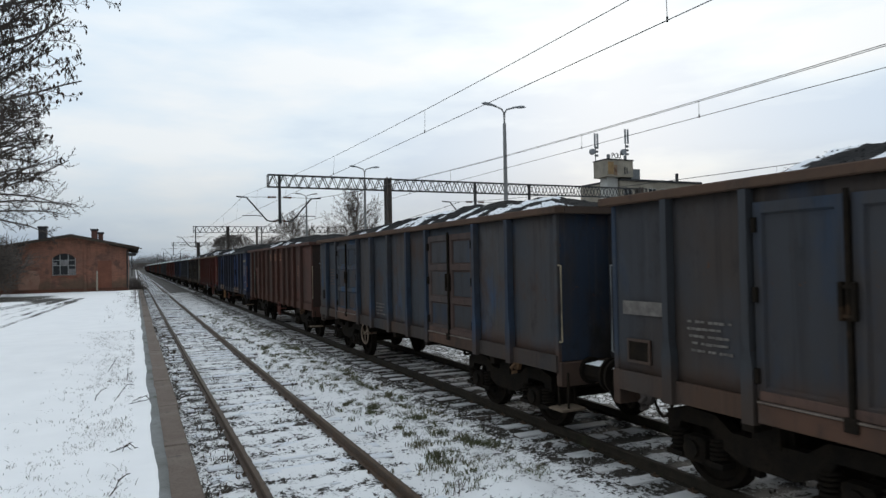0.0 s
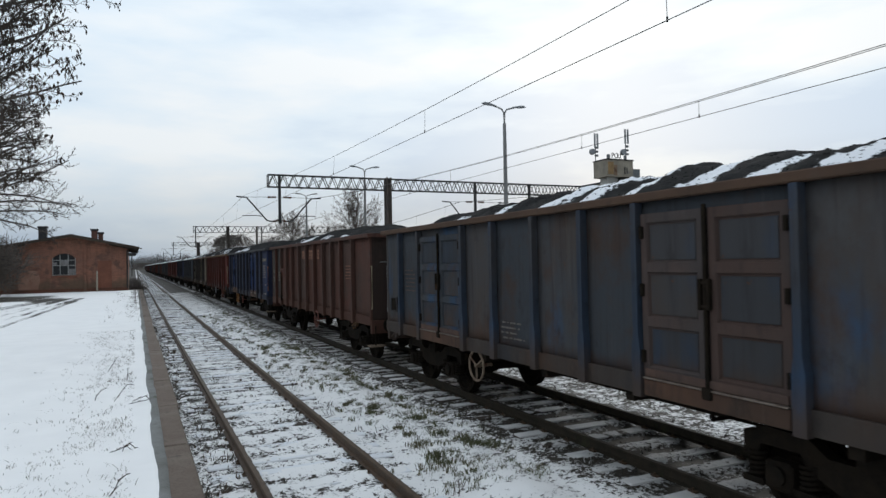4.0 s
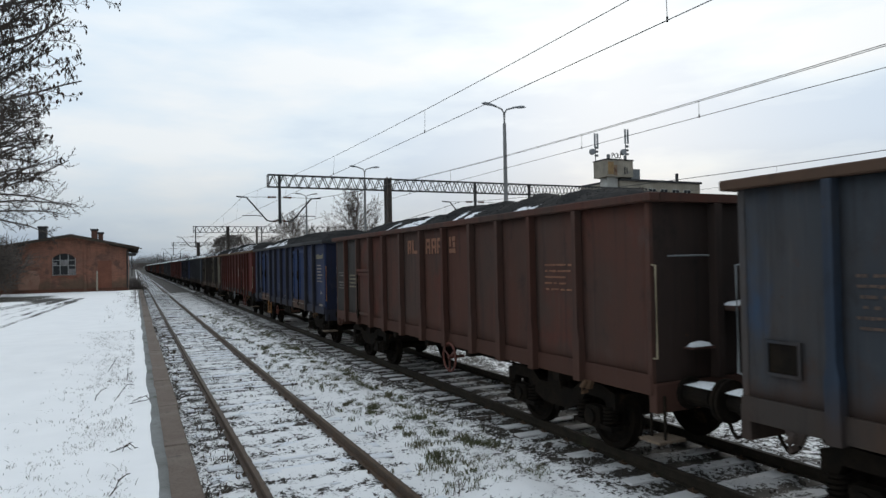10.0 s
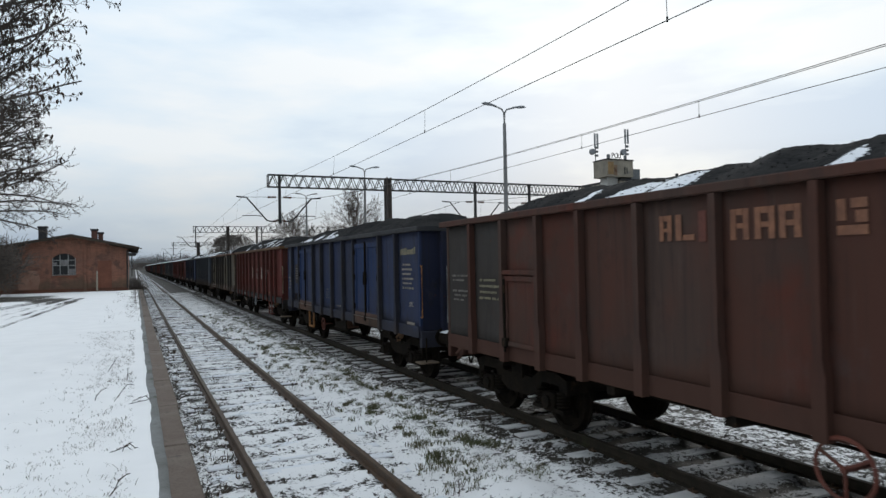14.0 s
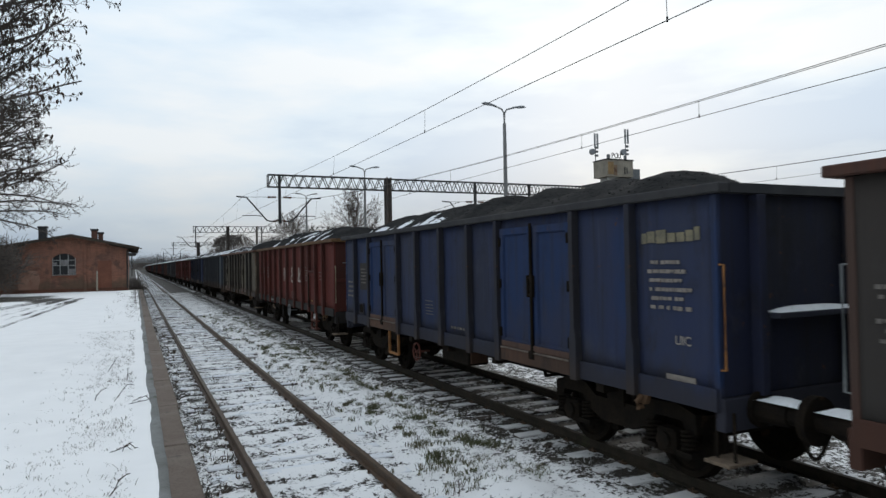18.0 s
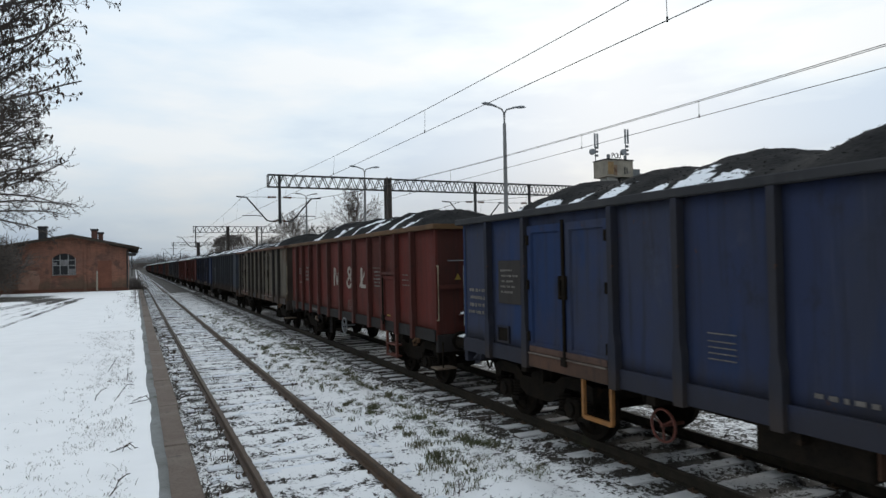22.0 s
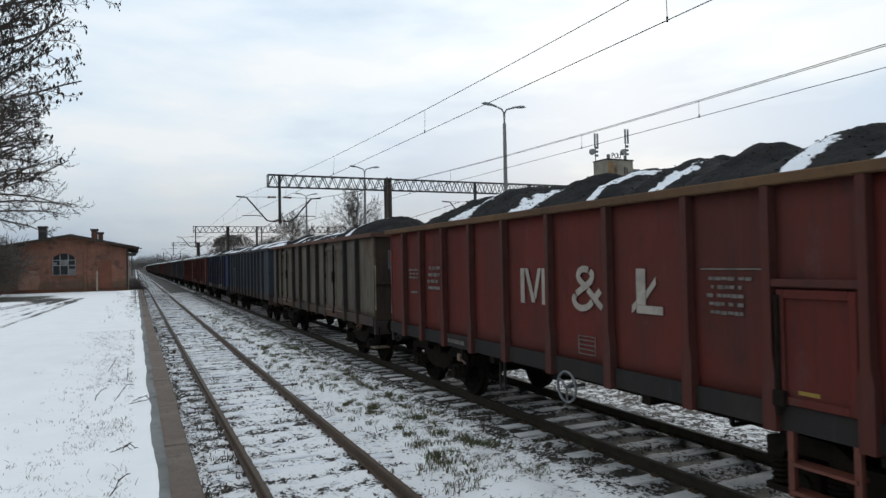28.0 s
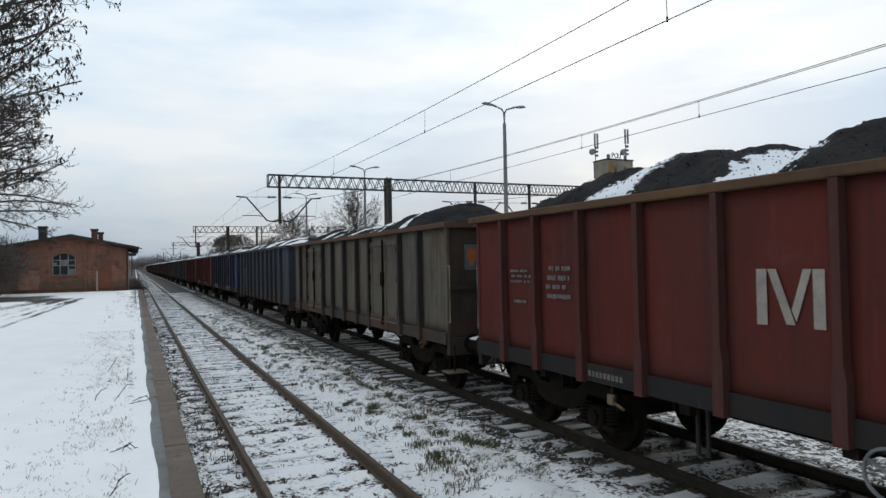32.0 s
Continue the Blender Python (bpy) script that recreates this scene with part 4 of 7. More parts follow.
def mast(x, y, s, hgt=8.2):
    m = thing("catenary_mast", "slim dark catenary mast with one bracket arm", "mast", "masts along the line", (x, y, -0.3))
    bm = B()
    beam(bm, (0, 0, 0), (0, 0, hgt), 0.24, 0.24)
    part("pole", bm, M["gantry"], m)
    bm = B()
    tube(bm, (0, 0, 6.1), (s * 1.8, 0, 7.4), 0.05, n=6)
    tube(bm, (s * 1.8, 0, 7.4), (s * 2.7, 0, 7.45), 0.045, n=6)
    tube(bm, (s * 1.0, 0, 6.8), (s * 2.6, 0, 6.3), 0.03, n=6)
    part("bracket_arm", bm, M["gantry"], m)


for i in range(4):
    mast(8.95, 250.0 + 64 * i, -1)
    mast(15.2, 262.0 + 64 * i, -1)
mast(-0.9, 214.0, 1, 7.6)


def wire_run(name, label, x, z_contact, z_mess, twin, sag, first, gap):
    """Contact wire and messenger between the gantries, with droppers between them."""
    w = thing(name, label, "overhead wire", "overhead wires")

    def hang(y):
        t = (y + 24.0) % 69.0 / 69.0
        return z_mess - sag * 4 * t * (1 - t)

    def off(y):
        k = (y + 24.0) / 69.0
        f = k - math.floor(k)
        s = 0.14 if int(math.floor(k)) % 2 == 0 else -0.14
        return s * (1 - 2 * f)
    ysl = [-24 + 2.3 * i for i in range(91)]
    for dx in ((-0.05, 0.05) if twin else (0.0,)):
        for a, b, r in ((0, 31, 0.0075), (30, 91, 0.010)):
            bm = B()
            polytube(bm, [(x + dx + off(y) * 0.2, y, hang(y)) for y in ysl[a:b]], r, 5)
            part("messenger_wire", bm, M["wire"], w)
    for a, b, r in ((0, 31, 0.0075), (30, 91, 0.010)):
        bm = B()
        polytube(bm, [(x + off(y), y, z_contact) for y in ysl[a:b]], r, 5)
        part("contact_wire", bm, M["wire"], w)
    y = first
    while y < 110:
        bm = B()
        tube(bm, (x + off(y), y, z_contact), (x + off(y) * 0.2, y, hang(y)), 0.005, n=4, caps=False)
        tube(bm, (x + off(y), y, z_contact - 0.02), (x + off(y), y, z_contact + 0.05), 0.016, n=6)
        part("dropper_wire", bm, M["wire"], w)
        y += gap
    return w


wire_run("catenary_wires", "dark contact wire and messenger above the train", 6.657, 5.93, 7.36, False, 0.88, -18.1, 8.3)
wire_run("catenary_wires", "dark contact wire and twin messengers over the next track", 11.2, 5.72, 7.20, True, 1.13, -18.5, 4.15)
wire_run("catenary_wires", "dark contact wire and twin messengers beyond the platform", 22.6, 5.60, 7.20, True, 1.13, -18.5, 6.0)


# ---- station lamps on the island platform ----
def station_lamp(x, y, top):
    l = thing("street_lamp", "grey two-armed platform lamp on a tall tapered post", "street lamp", "platform lamps", (x, y, -0.25))
    top += 0.25
    bm = B()
    tube(bm, (0, 0, 0), (0, 0, top - 0.75), 0.13, 0.075, 12)
    part("post", bm, M["post_grey"], l)
    for s in (-1, 1):
        bm = B()
        pts = [(0, top - 0.75), (s * 0.02, top - 0.3), (s * 0.12, top - 0.12), (s * 0.35, top - 0.05), (s * 0.55, top)]
        for a, b in zip(pts, pts[1:]):
            tube(bm, (a[0], 0, a[1]), (b[0], 0, b[1]), 0.035, n=8)
        arm = part("arm", bm, M["post_grey"], l)
        bm = B()
        prof = [(0.40, 0.0, 0.03), (0.55, 0.02, 0.07), (0.80, 0.05, 0.12), (1.00, 0.07, 0.11), (1.12, 0.06, 0.04)]
        rings = []
        for px, pz, r in prof:
            rings.append([bm.verts.new((s * px, r * 1.1 * math.cos(2 * math.pi * i / 10), top + pz + 0.55 * r * math.sin(2 * math.pi * i / 10))) for i in range(10)])
        for a, b in zip(rings, rings[1:]):
            for i in range(10):
                j = (i + 1) % 10
                bm.faces.new((a[i], a[j], b[j], b[i]))
        bm.faces.new(rings[0])
        bm.faces.new(rings[-1][::-1])
        part("lamp_head", bm, M["lamp_grey"], l, "grey housing of an unlit lamp", smooth=True)


station_lamp(15.0, 25.26, 9.53)
station_lamp(15.0, 45.02, 9.53)
station_lamp(15.0, 62.8, 9.40)


# ---- building with aerials on its roof tower ----
def build_block():
    b = thing("office_building", "tall pale rendered building with a rooftop tower and aerials", "building")
    X0, X1, Y0, Y1, top = 78.6, 98.0, 92.6, 104.0, 16.5
    bm = B()
    box(bm, X0, X1, Y0, Y1, -0.3, top)
    part("wall", bm, M["render_wall"], b)
    bm = B()
    box(bm, X0 - 0.05, X1 + 0.3, Y0 - 0.3, Y1 + 0.3, top + 0.004, top + 0.35)
    part("roof", bm, M["roof_felt"], b)
    bm = B()
    box(bm, 75.4, 81.2, 92.0, 95.8, 17.1, 20.05)
    t = part("roof_tower", bm, M["render_wall"], b, "stained rendered rooftop tower")
    bm = B()
    box(bm, 75.6, 76.8, 91.93, 91.99, 17.5, 19.7)
    part("ochre_panel", bm, M["brown_wall"], t)
    for x0, x1, z0, z1 in ((76.9, 77.6, 17.3, 19.2), (79.2, 79.45, 17.6, 18.9), (79.7, 79.9, 17.7, 18.8)):
        bm = B()
        box(bm, x0, x1, 91.95, 91.99, z0, z1)
        part("wall_panel", bm, M["rust_wall"] if x0 < 79 else M["gantry"], t, "rust-stained panel" if x0 < 79 else "dark narrow window slit")
    bm = B()
    box(bm, 76.2, 78.5, 93.0, 95.0, -0.3, 17.09)
    part("stair_shaft", bm, M["frame_white"], b, "whitewashed shaft below the tower")
    bm = B()
    box(bm, 75.3, 81.3, 91.9, 95.9, 20.054, 20.25)
    part("tower_roof", bm, M["roof_felt"], t)
    bm = B()
    box(bm, 81.3, 83.4, 92.7, 95.8, top + 0.36, 18.75)
    part("plant_box", bm, M["steel"], t)
    for fl in range(5):
        for k in range(6):
            x, z = X0 + 1.8 + 2.85 * k, 2.2 + 2.9 * fl
            bm = B()
            box(bm, x - 0.9, x + 0.9, Y0 - 0.05, Y0 - 0.004, z, z + 1.5)
            w = part("window", bm, M["frame_white"], b)
            for s in (-0.45, 0.45):
                bm = B()
                box(bm, x + s - 0.38, x + s + 0.38, Y0 - 0.075, Y0 - 0.054, z + 0.08, z + 1.42)
                part("pane", bm, M["glass_dark"], w)
    bm = B()
    box(bm, 92.6, 93.0, 93.0, 93.4, top + 0.36, 18.4)
    part("vent_pipe", bm, M["gantry"], b)

    def aerial(name, x, y, z1, drum):
        a = thing(name, "grey telecom mast with panel aerials on a rooftop", "aerial", "rooftop aerials", (x, y, 20.25))
        bm = B()
        tube(bm, (0, 0, 0), (0, 0, z1), 0.08)
        part("pole", bm, M["steel"], a)
        for dx in (-0.28, 0.32):
            bm = B()
            box(bm, dx - 0.17, dx + 0.17, -0.35, -0.12, z1 - 2.4, z1 + 0.2, 0.05)
            part("panel_aerial", bm, M["lamp_grey"], a)
        for z in (0.8, 1.5, 2.2):
            bm = B()
            box(bm, -0.34, 0.34, -0.4, -0.14, z, z + 0.38, 0.04)
            part("radio_box", bm, M["steel"], a)
        for dx, z in drum:
            bm = B()
            tube(bm, (dx, -0.6, z), (dx, -0.15, z), 0.55, n=16)
            part("dish", bm, M["lamp_grey"], a)
    aerial("telecom_aerial", 75.6, 95.4, 4.8, ((-1.0, 1.6),))
    aerial("telecom_aerial", 80.0, 92.4, 5.3, ((-0.9, 1.3),))
    sign = thing("rooftop_sign", "thin dark sign letters standing on a tower roof", "sign", at=(76.5, 92.15, 20.25))
    for k, ch in enumerate("POLI"):
        cu = bpy.data.curves.new("letter", "FONT")
        cu.body, cu.size, cu.extrude = ch, 1.25, 0.04
        cu.materials.append(M["gantry"])
        q = new("letter", cu)
        q.parent = sign
        q.matrix_basis = Matrix.Translation((0.62 * k, 0, 0.22)) @ Euler((radians(90), 0, 0)).to_matrix().to_4x4()
        for dx in (0.08, 0.42):
            bm = B()
            tube(bm, (0.62 * k + dx, 0, 0), (0.62 * k + dx, 0, 0.26), 0.03, n=5)
            part("sign_foot", bm, M["gantry"], sign)
    for x, wdt in ((-0.9, 0.5), (2.9, 0.4)):
        bm = B()
        box(bm, x, x + wdt, -0.2, 0.25, 0, 0.75, 0.05)
        part("cable_box", bm, M["steel"], sign, "small grey cable box")


build_block()


# ---- bare winter trees ----
TWIG = [0.008]          # thinnest twig of the tree in hand


def grow(v, f, p, d, ln, r, depth, rnd, droop, tips, sides=4, spread=0.55, wobble=0.16, kids=(3, 5)):
    """One limb as a chain of tapered segments, with its side shoots."""
    nseg = 4 if depth > 1 else 3
    seg = ln / nseg
    pts, rad = [p.copy()], [r]
    for i in range(nseg):
        d = (d + Vector((rnd.gauss(0, wobble), rnd.gauss(0, wobble), rnd.gauss(0, wobble) - droop + 0.05))).normalized()
        p = p + d * seg
        pts.append(p.copy())
        rad.append(max(TWIG[0], r * (1 - 0.72 * (i + 1) / nseg)))
    k0 = len(v)
    for i, c in enumerate(pts):
        t = (pts[min(i + 1, nseg)] - pts[max(i - 1, 0)]).normalized()
        a = t.orthogonal().normalized()
        b = t.cross(a)
        for s in range(sides):
            q = 2 * math.pi * s / sides
            v.append(c + (a * math.cos(q) + b * math.sin(q)) * rad[i])
    for i in range(nseg):
        for s in range(sides):
            s2 = (s + 1) % sides
            f.append((k0 + i * sides + s, k0 + i * sides + s2, k0 + (i + 1) * sides + s2, k0 + (i + 1) * sides + s))
    if depth <= 0:
        tips.append((pts[-1], d))
        tips.append((pts[-2], d))
        return
    for _ in range(rnd.randint(*kids)):
        u = rnd.uniform(0.25, 1.0)
        i = min(nseg - 1, int(u * nseg))
        c = pts[i].lerp(pts[i + 1], u * nseg - i)
        nd = (d + Vector((rnd.gauss(0, spread), rnd.gauss(0, spread), rnd.gauss(0.08, spread)))).normalized()
        grow(v, f, c, nd, ln * rnd.uniform(0.45, 0.68), max(TWIG[0], rad[i] * 0.62), depth - 1, rnd, droop, tips, 3, spread, wobble, kids)
    grow(v, f, pts[-1], d, ln * 0.6, rad[-1], depth - 1, rnd, droop, tips, 3, spread, wobble, kids)


def as_mesh(name, v, f, material):
    me = bpy.data.meshes.new(name)
    me.from_pydata([tuple(a) for a in v], [], f)
    me.materials.append(material)
    return me


def tree(name, label, at, hgt, r, limbs, depth, seed, material, droop=0.0, group="", kids=(3, 5), spread=0.55, twig=0.008):
    """limbs: (height on the trunk, azimuth in degrees from +x, rise in degrees, length)"""
    rnd = random.Random(seed)
    TWIG[0] = twig
    t = thing(name, label, "tree", group, at)
    v, f, tips = [], [], []
    grow(v, f, Vector((0, 0, -0.3)), Vector((0.02, 0.02, 1)), hgt * 0.8, r, 0, rnd, 0, [], 8, 0.3, 0.05)
    part("trunk", as_mesh("trunk", v, f, material), None, t)
    v, f = [], []
    for z, az, el, ln in limbs:
        d = Vector((math.cos(radians(az)) * math.cos(radians(el)), math.sin(radians(az)) * math.cos(radians(el)), math.sin(radians(el))))
        grow(v, f, Vector((0, 0, z)), d, ln, r * 0.45 * (1 - 0.5 * z / hgt), depth, rnd, droop, tips, 5, spread, 0.20, kids)
    part("crown", as_mesh("crown", v, f, material), None, t, "bare twiggy winter crown")
    return t


def limb_tree(label, at, hgt, r, limbs, seed, twig, reach, curl, pods, wood="bark", group="trees by the platform"):
    """A tree whose long limbs carry side branches, those twigs, and those twiglets, each set off at an acute angle.
    limbs: (height on the trunk, azimuth in degrees from +x, rise in degrees, length)"""
    rnd = random.Random(seed)
    t = thing("deciduous_tree", label, "tree", group, at)
    bm = B()
    polytube(bm, [(0, 0, -0.3), (0.02, 0.01, hgt * 0.3), (-0.04, 0.03, hgt * 0.6), (0.0, -0.02, hgt * 0.8)], r, 10)
    part("trunk", bm, M[wood], t)
    v, f, tips = [], [], []

    def bough(p, d, ln, rad, depth, bend):
        n = (3, 4, 6, 10)[depth]
        sides = (3, 3, 4, 6)[depth]
        pts, ways = [p], [d]
        side = d.orthogonal().normalized()
        sway = rnd.uniform(0, 6.283)
        for i in range(n):
            wob = (0.30, 0.20, 0.14, 0.10)[depth]
            d = (d + Vector((rnd.gauss(0, wob), rnd.gauss(0, wob), rnd.gauss(bend, wob)))).normalized()
            p = p + d * (ln / n)
            pts.append(p)
            ways.append(d)
        k0 = len(v)
        for i, c in enumerate(pts):
            a = ways[i].orthogonal().normalized()
            b = ways[i].cross(a)
            q = max(twig * (0.7 if depth == 0 else 1.0), rad * (1 - 0.75 * i / n))
            for s in range(sides):
                w = 2 * math.pi * s / sides
                v.append(c + (a * math.cos(w) + b * math.sin(w)) * q)
        for i in range(n):
            for s in range(sides):
                s2 = (s + 1) % sides
                f.append((k0 + i * sides + s, k0 + i * sides + s2, k0 + (i + 1) * sides + s2, k0 + (i + 1) * sides + s))
        if depth == 0:
            tips.append(pts[-1])
            return
        kids = (0, 4, 7, 11)[depth]
        for i in range(kids):
            u = (0.12 if depth < 3 else 0.25) + (0.86 if depth < 3 else 0.74) * (i + rnd.random()) / kids
            j = min(n - 1, int(u * n))
            c = pts[j].lerp(pts[j + 1], u * n - j)
            sway += 2.4 + rnd.uniform(-0.5, 0.5)
            a = ways[j].orthogonal().normalized()
            b = ways[j].cross(a)
            ang = rnd.uniform(0.45, 0.95)
            nd = (ways[j] * math.cos(ang) + (a * math.cos(sway) + b * math.sin(sway)) * math.sin(ang)).normalized()
            bough(c, nd, ln * reach * (1.15 - 0.65 * u) * rnd.uniform(0.7, 1.2), max(twig, rad * (1 - 0.7 * u) * 0.46), depth - 1, bend + (0.03 if depth > 1 else 0.06) * (1 if curl > 0 else -0.6))
        tips.append(pts[-1])
    for z, az, el, ln in limbs:
        d = Vector((math.cos(radians(az)) * math.cos(radians(el)), math.sin(radians(az)) * math.cos(radians(el)), math.sin(radians(el))))
        bough(Vector((0, 0, z)), d, ln, r * 0.36, 3, curl)
    part("crown", as_mesh("crown", v, f, M[wood]), None, t, "bare twiggy winter crown")
    if pods:
        pv, pf = [], []
        for p in tips:
            if rnd.random() > pods:
                continue
            c = p + Vector((rnd.gauss(0, 0.02), rnd.gauss(0, 0.02), -0.03))
            h, w = rnd.uniform(0.045, 0.085), rnd.uniform(0.016, 0.030)
            k = len(pv)
            pv += [c + Vector((0, 0, h * 0.6)), c + Vector((w, 0, 0)), c + Vector((0, w, 0)), c + Vector((-w, 0, 0)), c + Vector((0, -w, 0)), c - Vector((rnd.gauss(0, 0.02), 0, h))]
            pf += [(k, k + 1, k + 2), (k, k + 2, k + 3), (k, k + 3, k + 4), (k, k + 4, k + 1), (k + 5, k + 2, k + 1), (k + 5, k + 3, k + 2), (k + 5, k + 4, k + 3), (k + 5, k + 1, k + 4)]
        part("seed_pods", as_mesh("seed_pods", pv, pf, M["pod"]), None, t, "dark dry seed clusters", kind="stuff")
    return t


limb_tree("leafless tree with dark hanging seed clusters", (-4.65, 17.5, PZ), 13.5, 0.145,
          [(3.2 + 0.34 * k, (-4, 12, -16, 3, 18, -9)[k % 6], 22 + 1.1 * k + (0, 6, -5)[k % 3], (3.1 if k < 5 else 3.75) + 0.12 * (k % 4)) for k in range(16)] + [(5.0, 170, 30, 3.0), (6.2, 100, 35, 2.6), (6.8, -100, 35, 2.6), (8.0, 190, 40, 3.0), (4.8, 2, 36, 3.7), (5.4, -8, 34, 3.7), (6.0, 6, 33, 3.8)],
          21, 0.0055, 0.36, 0.020, 0.24)
limb_tree("large bare tree with spreading fine twigs", (-8.5, 40.0, PZ), 13.0, 0.21,
          [(4.75 + 0.24 * k, (3, -5, 7, -9, 0)[k % 5], 3 + 1.0 * k + (0, 4, -3)[k % 3], (5.2, 5.6, 5.9, 6.0, 5.7, 5.3, 5.0, 4.8)[min(k, 7)] - 0.03 * k) for k in range(22)] + [(5.2, 175, 20, 4.0), (6.7, 95, 30, 3.6), (7.2, -95, 30, 3.6)],
          33, 0.010, 0.33, 0.004, 0)
tree("deciduous_tree", "bare tree behind the brick house", (-13.0, 50.0, PZ), 9.0, 0.18,
     ((1.5, 0, 25, 3.0), (2.2, -20, 30, 3.2), (3.0, 20, 30, 3.0), (4.0, 0, 40, 3.0), (5.0, 90, 40, 2.6), (5.0, -90, 40, 2.6), (5.5, 180, 40, 2.6)),
     3, 35, M["bark"], 0.0, "trees by the platform", (4, 5), 0.5, 0.016)


def fork_tree(label, at, base, first, spread, seed, twig):
    """A round-crowned tree: every limb forks again and again, so that the tips end on a dome."""
    rnd = random.Random(seed)
    t = thing("deciduous_tree", label, "tree", "trees beyond the tracks", at)
    bm = B()
    tube(bm, (0, 0, -0.3), (0, 0, base), 0.22, 0.15, 8)
    part("trunk", bm, M["bark_far"], t)
    v, f = [], []

    def limb(p, d, ln, r, depth):
        q = p + d * ln
        a = d.orthogonal().normalized()
        b = d.cross(a)
        k = len(v)
        for c, s in ((p, r), (q, max(twig, r * 0.66))):
            for i in range(3):
                v.append(c + (a * math.cos(2.094 * i) + b * math.sin(2.094 * i)) * s)
        for i in range(3):
            j = (i + 1) % 3
            f.append((k + i, k + j, k + 3 + j, k + 3 + i))
        if depth == 0:
            return
        kids = 3 if depth > 3 or rnd.random() < 0.4 else 2
        spin = rnd.uniform(0, 6.283)
        for i in range(kids):
            w = spin + 6.283 * i / kids + rnd.uniform(-0.4, 0.4)
            s = spread * rnd.uniform(0.55, 1.25)
            nd = (d * math.cos(s) + (a * math.cos(w) + b * math.sin(w)) * math.sin(s)).normalized()
            limb(q, nd, ln * rnd.uniform(0.70, 0.88), max(twig, r * 0.66), depth - 1)
    for i in range(5):
        w, s = 6.283 * i / 5 + rnd.uniform(-0.3, 0.3), rnd.uniform(0.25, 0.85)
        limb(Vector((0, 0, base - 0.05)), Vector((math.cos(w) * math.sin(s), math.sin(w) * math.sin(s), math.cos(s))), first, 0.09, 6)
    part("crown", as_mesh("crown", v, f, M["bark_far"]), None, t, "bare round crown of fine twigs")


limb_tree("bare round-crowned tree beyond the tracks", (25.4, 80.0, -0.2), 9.0, 0.13,
          [(5.0 + 0.07 * k, 137.5 * k, 4 + 2.2 * k, 4.9) for k in range(36)], 3, 0.010, 0.40, 0.004, 0, "bark_mid", "trees beyond the tracks")
limb_tree("bare round-crowned tree far beyond the tracks", (24.2, 112.0, -0.2), 8.0, 0.14,
          [(5.2 + 0.07 * k, 137.5 * k + 40, 4 + 2.4 * k, 4.6) for k in range(32)], 4, 0.013, 0.40, 0.004, 0, "bark_far", "trees beyond the tracks")
fork_tree("bare dense tree beyond the far gantry", (18.0, 140.0, -0.2), 4.4, 1.35, 0.50, 5, 0.03)


def far_wood():
    """Woods on the slope beyond the yard: many small twiggy clumps of uneven height."""
    rnd = random.Random(77)
    v, f = [], []

    def clump(x, y, z, s, n):
        for _ in range(n):
            a, e = rnd.uniform(0, 6.283), rnd.uniform(0.0, 1.45)
            d = Vector((math.cos(a) * math.cos(e), math.sin(a) * math.cos(e), math.sin(e)))
            c = Vector((x, y, z)) + d * s * rnd.uniform(0.1, 1.0)
            q = d.orthogonal().normalized() * s * rnd.uniform(0.006, 0.016)
            t = (d + Vector((rnd.gauss(0, 0.4), rnd.gauss(0, 0.4), rnd.gauss(0.2, 0.4)))) * s * rnd.uniform(0.12, 0.30)
            k = len(v)
            v.extend((c - q, c + q, c + t))
            f.append((k, k + 1, k + 2))
    for i in range(46):
        t = i / 45
        x, y = 17 + 70 * t + rnd.uniform(-3, 3), 175 - 25 * t + rnd.uniform(-12, 12)
        clump(x, y, rnd.uniform(1.0, 4.5) + 2.5 * math.sin(3.1 * t), rnd.uniform(3.0, 5.2), 900)
    for i in range(80):
        x, y = rnd.uniform(-260, 260), rnd.uniform(420, 560)
        if -4 < x < 22:
            continue
        clump(x, y, rnd.uniform(0, 4), rnd.uniform(5, 9), 420)
    for i in range(40):
        clump(rnd.uniform(-50, 60), rnd.uniform(540, 640), rnd.uniform(0, 4), rnd.uniform(6, 9), 420)
    for i in range(26):
        clump(rnd.uniform(-60, -14), rnd.uniform(70, 130), rnd.uniform(0, 3), rnd.uniform(3, 5), 800)
    ob = new("far_wood", as_mesh("far_wood", v, f, M["bark_far"]))
    tagged(ob, "brown-grey leafless woods beyond the railway yard", "wood", kind="stuff")


far_wood()


def bushes():
    rnd = random.Random(91)
    TWIG[0] = 0.014
    for k, (x, y, h) in enumerate(((-9.7, 58.0, 4.4), (-9.3, 55.0, 3.6), (-8.9, 52.0, 4.2), (-12.0, 56.0, 4.2), (0.2, 74.5, 1.1), (-0.3, 80.0, 1.2), (-0.6, 90.0, 1.2), (-0.2, 104.0, 1.2))):
        v, f, tips = [], [], []
        for _ in range(14):
            a = rnd.uniform(0, 6.283)
            grow(v, f, Vector((rnd.gauss(0, 0.3), rnd.gauss(0, 0.3), -0.1)), Vector((0.5 * math.cos(a), 0.5 * math.sin(a), 1)).normalized(), h * 0.55, 0.03, 3, rnd, 0.0, tips, 3, 0.55, 0.16, (3, 4))
        t = thing("bush", "dense leafless brown bush beside the road", "bush", "bushes by the road", (x, y, left_level(y)))
        part("twig_clump", as_mesh("twig_clump", v, f, M["bark_mid" if k < 4 else "bark_far"]), None, t)


bushes()


